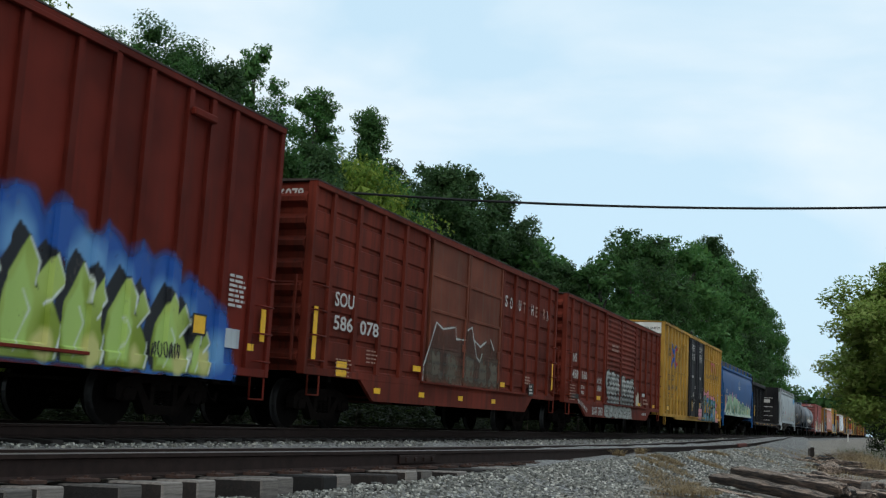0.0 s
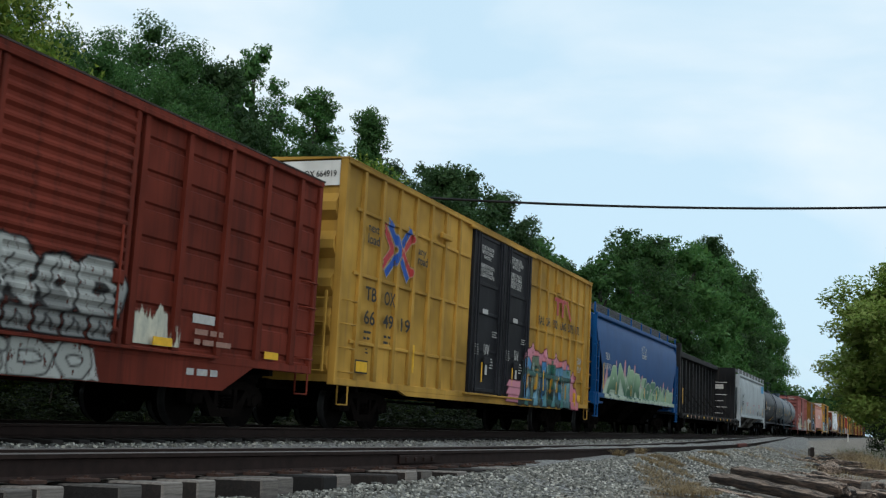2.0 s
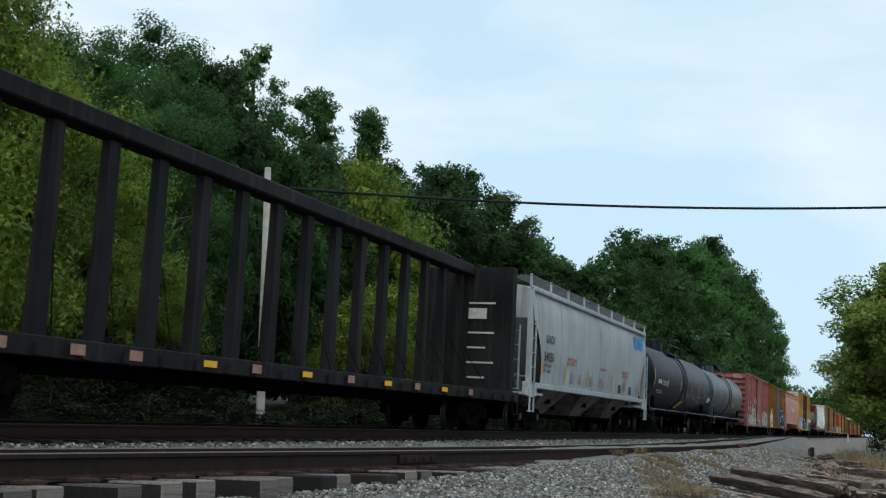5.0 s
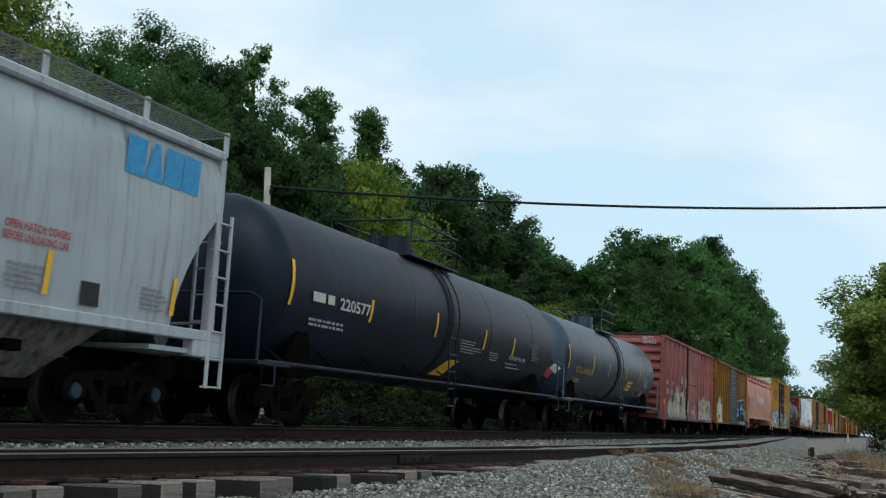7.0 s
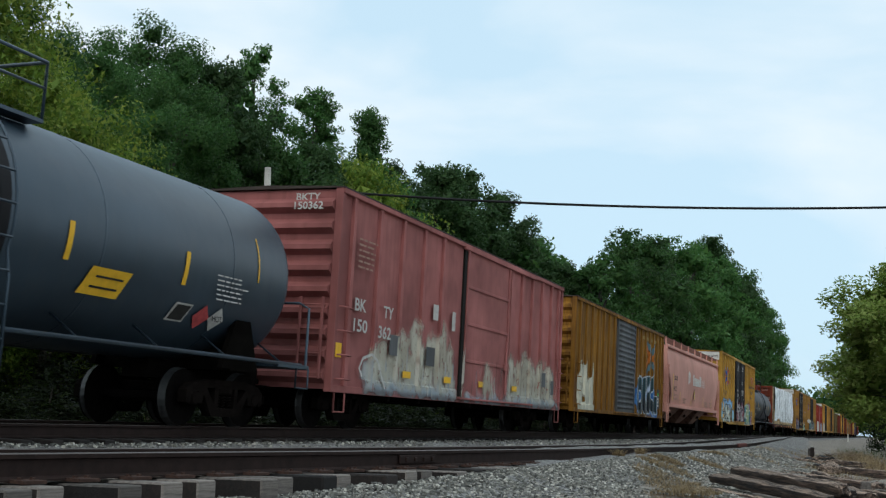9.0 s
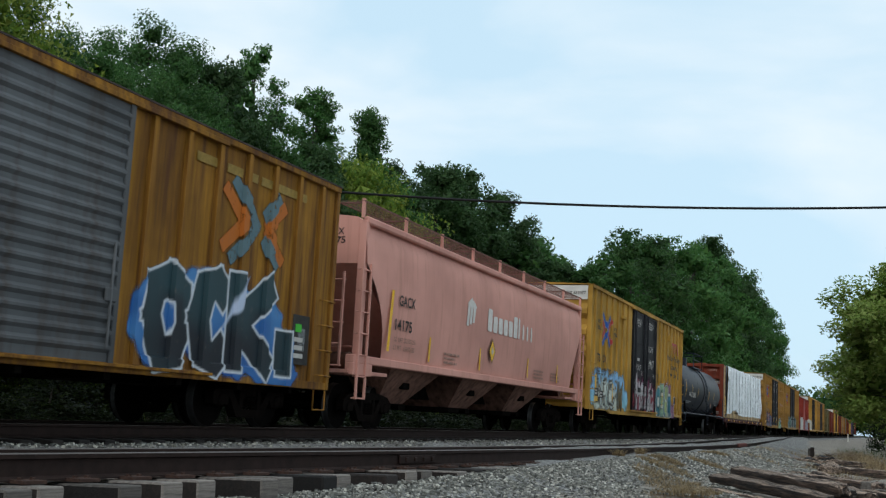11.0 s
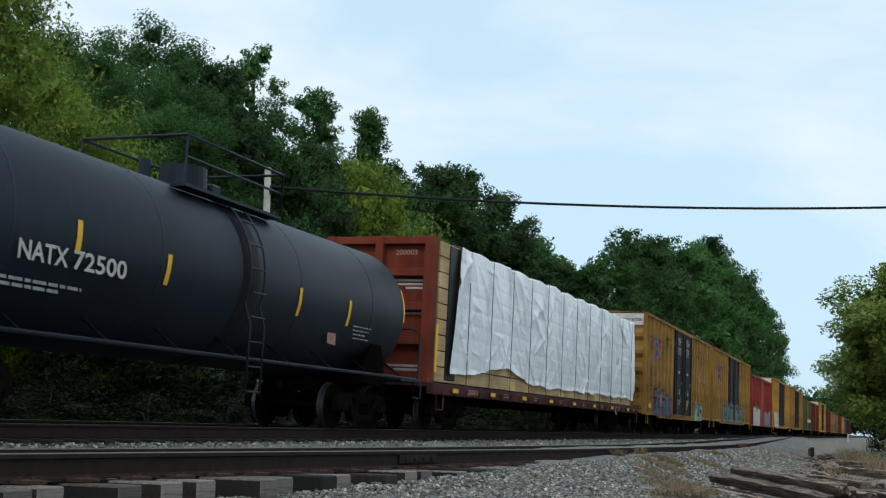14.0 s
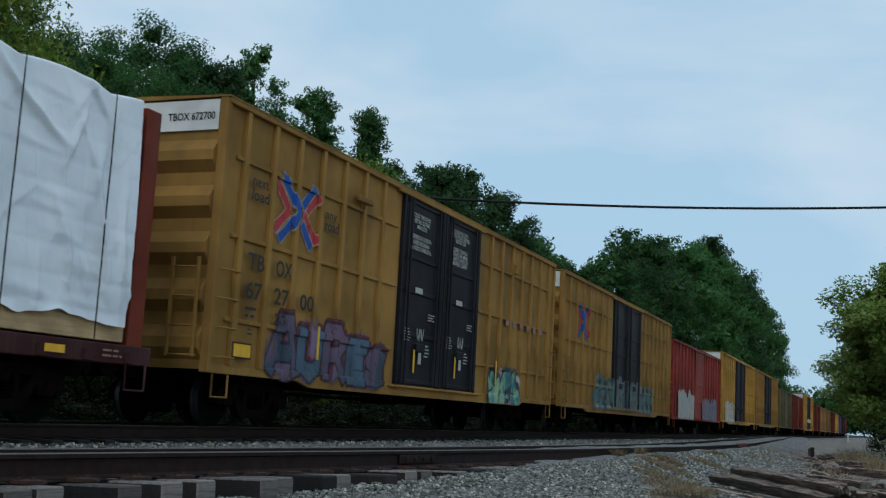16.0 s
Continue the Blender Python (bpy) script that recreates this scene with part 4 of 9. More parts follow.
def sprayed(car, x0, x1, z0, z1, mat, seed, letters=5, fat=0.13, cloud=0.25, surf=None, spiky=0.0, label="", step=0.05, rise=0.0, blade=False, glyphs=""):
    """A sprayed piece on the near side: letter-like loops inside a cloud of colour."""
    g = np.random.default_rng(seed)
    surf = surf or (lambda x, z: -HW - 0.078)
    nx, nz = max(8, int((x1 - x0) / step)), max(6, int((z1 - z0) / step))
    xs, zs = np.linspace(x0, x1, nx), np.linspace(z0, z1, nz)
    X, Z = np.meshgrid(xs, zs, indexing="ij")
    H, cell = (z1 - z0), (x1 - x0 - 2 * cloud) / letters
    red, blue = np.full(X.shape, 9.0), np.full(X.shape, 9.0)

    def stroke(field, a, b, wid):
        dx, dz = b[0] - a[0], b[1] - a[1]
        tt = np.clip(((X - a[0]) * dx + (Z - a[1]) * dz) / (dx * dx + dz * dz + 1e-9), 0, 1)
        taper = wid * (0.65 + 0.7 * abs(g.random() - tt))
        return np.minimum(field, np.hypot(X - a[0] - tt * dx, Z - a[1] - tt * dz) - taper)
    def poly(X_, Z_, pts):
        best = np.full(X.shape, -9.0)
        for a, b in zip(pts, pts[1:] + pts[:1]):
            ln = math.hypot(b[0] - a[0], b[1] - a[1])
            best = np.maximum(best, ((X_ - a[0]) * (b[1] - a[1]) - (Z_ - a[1]) * (b[0] - a[0])) / ln)
        return best
    shade = np.full(X.shape, 9.0)
    for k in range(letters if blade else 0):      # pointed letters with a black block shadow
        cx, w = x0 + cloud + (k + 0.5) * cell, cell * 0.50
        lo, hi = z0 + 0.02, z0 + H * (0.86 - 0.045 * k + 0.07 * g.normal())
        mid = lo + (hi - lo) * (0.46 + 0.05 * g.normal())
        pa = [(cx - w * 1.0, mid + 0.08), (cx - w * 0.35, lo + 0.25), (cx + w * 0.25, mid - 0.02), (cx + w * 0.35, mid + (hi - mid) * 0.45), (cx - w * 0.1, hi)]
        pb = [(cx + w * 0.15, mid + 0.05), (cx + w * 0.62, mid + 0.20), (cx + w * 0.85, mid + (hi - mid) * 0.42), (cx + w * 0.55, mid + (hi - mid) * 0.86)]
        pc = [(cx - w * 1.0, lo), (cx - w * 0.1, lo), (cx + w * 0.15, lo + 0.42), (cx - w * 0.1, mid + 0.25), (cx - w * 0.85, mid + 0.1)]
        pd = [(cx - w * 0.05, lo), (cx + w * 0.95, lo), (cx + w * 1.0, lo + 0.45), (cx + w * 0.5, lo + 0.82), (cx + w * 0.02, lo + 0.50)]
        if blade == "petal":      # overlapping pointed leaves
            hi = z0 + H * (0.60 + 0.32 * (1 - abs((k + 0.5) / letters * 2.4 % 1.2 - 0.6) / 0.6) + 0.05 * g.normal())
            mid, bend = lo + (hi - lo) * 0.55, w * 0.35 * g.normal()
            pa = [(cx - w * 1.25, lo), (cx + w * 0.35, lo), (cx + w * 0.45 + bend, mid), (cx + w * 0.25 + bend * 1.6, hi), (cx - w * 0.7, mid + 0.1)]
            pb = [(cx + w * 0.1, lo), (cx + w * 1.2, lo), (cx + w * 1.15, mid - 0.12), (cx + w * 0.75 - bend, hi - 0.16), (cx + w * 0.3, mid)]
            pc = pd = pb
            for f in (0.25, 0.5, 0.75):
                blue = stroke(blue, (cx - w + 2 * w * f, lo + 0.05), (cx - w * 0.4 + 1.2 * w * f + bend, lo + (hi - lo) * (0.5 + 0.4 * g.random())), 0.006)
        for q in (pa, pb, pc, pd):
            red = np.minimum(red, poly(X, Z, q))
            for o in (0.04,) if blade == "petal" else (0.05, 0.10, 0.15, 0.19):
                shade = np.minimum(shade, poly(X + o, Z - o * 0.8, q))
        if blade != "petal":      # white edge lines along the letters' lower right
            for q in (pb, pd, pa):
                blue = stroke(stroke(blue, (q[1][0] - 0.02, q[1][1] + 0.02), (q[2][0] - 0.02, q[2][1]), 0.008), (q[2][0] - 0.02, q[2][1]), (q[3][0] - 0.02, q[3][1] - 0.02), 0.008)
    for k, key in enumerate(glyphs):      # fat rounded strokes along a letter's skeleton
        cx, w, lo, hi = x0 + cloud + (k + 0.5) * cell, cell * 0.72, z0 + fat * 0.9, z0 + H * (0.90 - 0.03 * k) - fat
        pts = [(cx + (a - 0.5) * w, lo + b * (hi - lo)) for a, b in GLYPH[key]]
        for a, b in zip(pts, pts[1:]):
            red = stroke(red, a, b, fat)
            d = fat * 0.35
            blue = stroke(blue, (a[0] + d, a[1] + d), (b[0] + d, b[1] + d), 0.004)
    for k in range(0 if blade or glyphs else letters):
        cx, w = x0 + cloud + (k + 0.5) * cell, cell * (0.42 + 0.14 * g.random())
        lo = z0 + H * (0.02 + 0.10 * g.random())
        hi = z0 + H * (0.62 + 0.20 * g.random() + rise * math.sin(math.pi * (k + 0.5) / letters))
        lean = 0.12 * g.normal()
        m = 3 + g.integers(0, 3)
        # a bent, kinked ribbon of strokes, climbing and falling within the cell
        pts = []
        for i in range(m + 1):
            px = cx + w * (-0.9 + 1.8 * i / m) * (1 if g.random() < 0.75 else -0.4) + 0.12 * w * g.normal()
            pz = (lo if (i + k) % 2 else hi) + (hi - lo) * 0.30 * (g.random() - 0.5)
            pts.append((px + lean * (pz - lo), min(max(pz, lo), hi)))
        for a, b in zip(pts, pts[1:]):
            red = stroke(red, a, b, fat * (0.75 + 0.6 * g.random()))
        if g.random() < 0.7:
            zc = (lo + hi) / 2 + 0.15 * H * g.normal()
            red = stroke(red, (cx - w * 0.6, zc), (cx + w * 0.6, zc + 0.1 * H * g.normal()), fat * 0.8)
        for _ in range(3):
            ax, az = cx + w * 1.6 * (g.random() - 0.5), lo + (hi - lo) * g.random()
            blue = stroke(blue, (ax, az), (ax + w * 0.7 * g.normal() * 0.6, az + H * 0.22 * g.normal()), 0.012)
    wob = np.array([[noise.noise((x * 1.9 + seed, z * 1.9, 3.3)) for z in zs] for x in xs])
    jag = (1 - np.abs(np.sin(X * 2.3 + seed + 0.6 * np.sin(X * 0.9)))) * -spiky + spiky
    top = z1 - 0.10 * H - jag + 0.20 * H * wob
    edge = np.maximum.reduce([x0 + cloud * 0.6 + 0.2 * wob - X, X - x1 + cloud * 0.6 + 0.2 * wob, Z - top, z0 - Z + 0.002])
    red = red + 0.03 * wob
    if blade:
        red = np.where(red < 0.012, red, np.where(shade < 0.03 * wob, np.clip(red, 0.0, 0.045), np.maximum(red, 0.14)))
    col = np.stack([np.clip(red + 0.5, 0, 1), np.clip(edge + 0.5, 0, 1), np.clip(blue + 0.5, 0, 1), np.ones_like(red)], -1).reshape(-1, 4)
    verts = [(x, surf(x, z), z) for x in xs for z in zs]
    faces = [(i * nz + j, (i + 1) * nz + j, (i + 1) * nz + j + 1, i * nz + j + 1) for i in range(nx - 1) for j in range(nz - 1)]
    me = raw_mesh("graffiti", verts, faces, mat)
    ca = me.color_attributes.new("spray", "FLOAT_COLOR", "POINT")
    ca.data.foreach_set("color", col.ravel())
    return put("graffiti", me, car, None, label)


def paint_mat(name, flaky=0.66, rough=0.5):
    """Sprayed paint: colour and cover as they lie on the sheet, flaking in small chips."""
    m, n, l, b = node_mat(name)
    at = n.new("ShaderNodeAttribute")
    at.attribute_name = "spray"
    worn = noise_tex(n, l, 7, 6, 0.7, (1.2, 1.2, 0.6), 2)
    l.new(mixed(n, l, ramp_out(n, l, worn, 0.60, 0.86), at.outputs["Color"], (0.13, 0.11, 0.09)), b.inputs["Base Color"])
    b.inputs["Roughness"].default_value = rough
    b.inputs["Specular IOR Level"].default_value = 0.2
    flake = noise_tex(n, l, 6.0, 7, 0.75, (1.5, 1.5, 0.7), 9)
    keep = ramp(n, [(flaky, (1, 1, 1)), (flaky + 0.06, (0.1, 0.1, 0.1))])
    l.new(flake.outputs["Fac"], keep.inputs["Fac"])
    mul = n.new("ShaderNodeMath")
    mul.operation = "MULTIPLY"
    l.new(at.outputs["Alpha"], mul.inputs[0])
    l.new(keep.outputs["Color"], mul.inputs[1])
    tr, mx = n.new("ShaderNodeBsdfTransparent"), n.new("ShaderNodeMixShader")
    l.new(mul.outputs[0], mx.inputs["Fac"])
    l.new(tr.outputs["BSDF"], mx.inputs[1])
    l.new(b.outputs["BSDF"], mx.inputs[2])
    l.new(mx.outputs["Shader"], n["Material Output"].inputs["Surface"])
    return m


FRESH, CHIPPED = paint_mat("sprayed_paint"), paint_mat("chipped_sprayed_paint", 0.56, 0.65)


class Canvas:
    """A stretch of a car's side on which shapes are sprayed one over the other; x and z in the car's space."""

    def __init__(self, x0, x1, z0, z1, seed=0, step=0.026):
        self.nx, self.nz, self.step = int((x1 - x0) / step), int((z1 - z0) / step), step
        self.xs, self.zs = np.linspace(x0, x1, self.nx), np.linspace(z0, z1, self.nz)
        self.X, self.Z = np.meshgrid(self.xs, self.zs, indexing="ij")
        self.rgb, self.a = np.zeros(self.X.shape + (3,)), np.zeros(self.X.shape)
        self.g = np.random.default_rng(seed + 500)
        self.edge, self.rough = self.noise(5.0), self.noise(2.0)

    def noise(self, f):
        """Smooth value noise from -1 to 1, f cells a metre."""
        u, v = (self.X - self.xs[0]) * f, (self.Z - self.zs[0]) * f
        t = self.g.random((int(u.max()) + 3, int(v.max()) + 3)) * 2 - 1
        i, j = u.astype(int), v.astype(int)
        a, b = u - i, v - j
        a, b = a * a * (3 - 2 * a), b * b * (3 - 2 * b)
        return (t[i, j] * (1 - a) + t[i + 1, j] * a) * (1 - b) + (t[i, j + 1] * (1 - a) + t[i + 1, j + 1] * a) * b

    def poly(self, pts):
        d2, inside = np.full(self.X.shape, 99.0), np.zeros(self.X.shape, bool)
        for (ax, az), (bx, bz) in zip(pts, pts[1:] + pts[:1]):
            ex, ez = bx - ax, bz - az
            t = np.clip(((self.X - ax) * ex + (self.Z - az) * ez) / (ex * ex + ez * ez + 1e-9), 0, 1)
            d2 = np.minimum(d2, (self.X - ax - t * ex) ** 2 + (self.Z - az - t * ez) ** 2)
            if abs(ez) > 1e-9:
                inside ^= ((az > self.Z) != (bz > self.Z)) & (self.X < ex * (self.Z - az) / ez + ax)
        return np.where(inside, -1, 1) * np.sqrt(d2)

    def line(self, pts, w, square=False):
        best = np.full(self.X.shape, 99.0)
        for (ax, az), (bx, bz) in zip(pts, pts[1:]):
            ln = math.hypot(bx - ax, bz - az) + 1e-9
            ux, uz = (bx - ax) / ln, (bz - az) / ln
            p, q = (self.X - ax) * ux + (self.Z - az) * uz, (self.X - ax) * -uz + (self.Z - az) * ux
            if square:
                d = np.maximum(np.abs(q) - w, np.abs(p - ln / 2) - ln / 2 - w * 0.6)
            else:
                d = np.hypot(q, p - np.clip(p, 0, ln)) - w
            best = np.minimum(best, d)
        return best

    def mix(self, low, high, z0, z1, blotch=0.25):
        f = np.clip((self.Z - z0) / (z1 - z0) + blotch * self.rough, 0, 1)[..., None]
        return np.array(low) * (1 - f) + np.array(high) * f

    def put(self, d, col, soft=0.0, wob=0.010, cover=1.0):
        c = cover * np.clip(0.5 - (d + wob * self.edge) / max(soft, self.step), 0, 1)
        col = np.broadcast_to(np.array(col, float), self.rgb.shape)
        out = c + self.a * (1 - c)
        w = (c / np.maximum(out, 1e-6))[..., None]
        self.rgb = col * w + self.rgb * (1 - w)
        self.a = out

    def letter(self, d, fill, line, lw=0.035, shade=None, shift=(0, 0), rim=None):
        if shade is not None:
            k = [int(round(q / self.step)) for q in shift]
            for f in (0.35, 0.7, 1.0):
                self.put(np.roll(d, (int(k[0] * f), int(k[1] * f)), (0, 1)) - lw, shade)
        if rim is not None:
            self.put(d - lw * 2, rim)
        self.put(d - lw, line)
        self.put(d, fill)

    def on(self, car, surf, label, mat=None):
        verts = [(x, surf(x, z), z) for x in self.xs for z in self.zs]
        k = self.nz
        use = self.a > 0.02
        faces = [(i * k + j, (i + 1) * k + j, (i + 1) * k + j + 1, i * k + j + 1) for i in range(self.nx - 1) for j in range(k - 1)
                 if use[i:i + 2, j:j + 2].any()]
        me = raw_mesh("graffiti", verts, faces, mat or FRESH)
        col = np.concatenate([self.rgb, self.a[..., None]], -1)
        me.color_attributes.new("spray", "FLOAT_COLOR", "POINT").data.foreach_set("color", col.ravel())
        return put("graffiti", me, car, None, label)


def cell(pts, x, z, w, h, lean=0.0):
    return [(x + w * (u + lean * v), z + h * v) for u, v in pts]


STROKES = {"A": [[(0, 0), (0.35, 1), (0.62, 1), (1, 0)], [(0.2, 0.36), (0.82, 0.36)]], "E": [[(1, 1), (0, 1), (0, 0), (1, 0)], [(0, 0.5), (0.8, 0.5)]],
           "K": [[(0, 0), (0, 1)], [(1, 1), (0.1, 0.48), (1, 0)]], "T": [[(0, 1), (1, 1)], [(0.5, 1), (0.5, 0)]],
           "C": [[(1, 0.86), (0.7, 1), (0.2, 0.92), (0, 0.5), (0.2, 0.08), (0.7, 0), (1, 0.16)]],
           "D": [[(0, 0), (0, 1), (0.6, 1), (1, 0.6), (0.9, 0.15), (0.5, 0), (0, 0)]]}
STROKES.update({"N": [[(0, 0), (0.06, 1), (0.9, 0.02), (1.0, 1.0)]], "Z": [[(0, 0.95), (0.95, 1), (0.1, 0.08), (1, 0)]], "I": [[(0.5, 0), (0.5, 1)]],
                "S": [[(1.0, 0.84), (0.7, 1.0), (0.25, 0.96), (0.05, 0.72), (0.4, 0.52), (0.85, 0.36), (0.9, 0.12), (0.5, 0), (0, 0.06)]],
                "R": [[(0.04, 0), (0.06, 1), (0.65, 1.0), (0.92, 0.76), (0.60, 0.50), (0.1, 0.46)], [(0.5, 0.46), (1.0, 0)]],
                "O": [[(0.05, 0.5), (0.15, 0.88), (0.5, 1.0), (0.88, 0.85), (0.95, 0.4), (0.75, 0.05), (0.35, 0), (0.05, 0.5)]],
                "U": [[(0, 1), (0.06, 0.2), (0.45, 0), (0.9, 0.2), (1, 1)]]})


def glyph(cv, key, x, z, w, h, fat, square=False, lean=0.0):
    """Distance field of one fat letter-like form standing in its cell."""
    d = None
    for st in STROKES[key]:
        q = cv.line(cell(st, x + fat, z + fat, w - 2 * fat, h - 2 * fat, lean), fat, square)
        d = q if d is None else np.minimum(d, q)
    return d


def smear_mat(name, top_a, top_b, low_a, low_b):
    """Old rolled and sprayed patches: chalky above, tinted below, scraped in vertical runs."""
    m, n, l, b = node_mat(name)
    at = n.new("ShaderNodeAttribute")
    at.attribute_name = "spray"
    sep = n.new("ShaderNodeSeparateColor")
    l.new(at.outputs["Color"], sep.inputs["Color"])
    t = noise_tex(n, l, 2.2, 6, 0.7, (1.6, 1.6, 0.8), 3)
    up, lo = ramp(n, [(0.38, top_a), (0.60, top_b)]), ramp(n, [(0.36, low_a), (0.62, low_b)])
    l.new(t.outputs["Fac"], up.inputs["Fac"])
    l.new(t.outputs["Fac"], lo.inputs["Fac"])
    col = mixed(n, l, sep.outputs["Red"], lo.outputs["Color"], up.outputs["Color"])
    run = noise_tex(n, l, 1.0, 6, 0.75, (9, 9, 0.9), 8)
    col = mixed(n, l, ramp_out(n, l, run, 0.58, 0.72), col, tuple(c * 0.45 for c in low_a))
    l.new(col, b.inputs["Base Color"])
    b.inputs["Roughness"].default_value = 0.75
    add = n.new("ShaderNodeMath")
    add.operation = "ADD"
    l.new(sep.outputs["Green"], add.inputs[0])
    l.new(run.outputs["Fac"], add.inputs[1])
    th = ramp(n, [(0.94, (0, 0, 0)), (1.0, (1, 1, 1))])
    half_ = n.new("ShaderNodeMath")
    half_.operation = "MULTIPLY"
    half_.inputs[1].default_value = 0.9
    l.new(add.outputs[0], half_.inputs[0])
    l.new(half_.outputs[0], th.inputs["Fac"])
    tr, mx = n.new("ShaderNodeBsdfTransparent"), n.new("ShaderNodeMixShader")
    l.new(th.outputs["Color"], mx.inputs["Fac"])
    l.new(tr.outputs["BSDF"], mx.inputs[1])
    l.new(b.outputs["BSDF"], mx.inputs[2])
    l.new(mx.outputs["Shader"], n["Material Output"].inputs["Surface"])
    return m


def smeared(car, x0, x1, z0, z1, mat, seed, surf, label, step=0.045, split=0.35):
    """Patches of uneven width and height side by side, ragged at the top."""
    g = np.random.default_rng(seed)
    nx, nz = int((x1 - x0) / step), int((z1 - z0) / step)
    xs, zs = np.linspace(x0, x1, nx), np.linspace(z0, z1, nz)
    tops, x = [], x0
    while x < x1 + 1:
        w = 0.18 + 0.5 * g.random()
        tops.append((x + w, z0 + (z1 - z0) * (0.45 + 0.55 * g.random()), 0.35 + 0.65 * g.random(), g.random()))
        x += w
    col, verts = [], []
    for x in xs:
        end, tz, dens, tint = next(q for q in tops if q[0] >= x)
        for z in zs:
            n1 = noise.noise((x * 2.2 + seed, z * 2.2, 1.0)) + 0.5 * noise.noise((x * 7.0 + seed, z * 4.0, 2.0))
            cov = 0.62 * dens + 0.42 + 0.45 * n1 - 1.5 * max(0.0, z - tz + 0.15) - 2.5 * max(0.0, 0.18 + 0.2 * n1 - min(x - x0, x1 - x))
            hgt = (z - z0) / (z1 - z0) + 0.22 * n1 + 0.15 * (tint - 0.5)
            col += [min(1, max(0, (hgt - split) * 5 + 0.5)), min(1, max(0, cov)), 0, 1]
            verts.append((x, surf(x, z), z))
    faces = [(i * nz + j, (i + 1) * nz + j, (i + 1) * nz + j + 1, i * nz + j + 1) for i in range(nx - 1) for j in range(nz - 1)]
    me = raw_mesh("overspray", verts, faces, mat)
    me.color_attributes.new("spray", "FLOAT_COLOR", "POINT").data.foreach_set("color", col)
    return put("overspray", me, car, None, label)


def drawn_line(car, pts, wid, mat, y, label=""):
    """One sprayed line as a flat ribbon through the points."""
    bm, rows = bmesh.new(), []
    for i, (x, z) in enumerate(pts):
        a, b = pts[max(0, i - 1)], pts[min(len(pts) - 1, i + 1)]
        d = Vector((b[0] - a[0], b[1] - a[1])).normalized() * wid / 2
        rows.append([bm.verts.new((x - d.y, y - 0.0004 * i, z + d.x)), bm.verts.new((x + d.y, y - 0.0004 * i, z - d.x))])
    for q, w in zip(rows, rows[1:]):
        bm.faces.new((q[0], q[1], w[1], w[0]))
    return part("sprayed_line", bm, mat, car, label)


def scribble(car, x0, x1, z0, z1, seed, y=-HW - 0.02, wid=0.022, mat=None, letters=4):
    """A quick hand-drawn tag: looping letter-like strokes in a thin line."""
    g = np.random.default_rng(seed)
    w = (x1 - x0) / letters
    for k in range(letters):
        a = x0 + k * w
        p, f, q = 6.28 * g.random(), 1.0 + 1.2 * g.random(), 0.30 + 0.12 * g.random()
        pts = [(a + w * (0.45 + q * math.cos(i * 0.62 + p) + 0.012 * i), (z0 + z1) / 2 + (z1 - z0) * 0.46 * math.sin(i * 0.62 * f + p * 0.7)) for i in range(9 + k % 3)]
        drawn_line(car, pts, wid, mat or INKW, y, "thin white sprayed tag")


# ---------------- box car ----------------
def base_car(name, u0, u1, label, category, group="cars of the freight train"):
    car = tagged(new(name), label, category, group)
    car["u"] = (u0 + u1) / 2
    return car


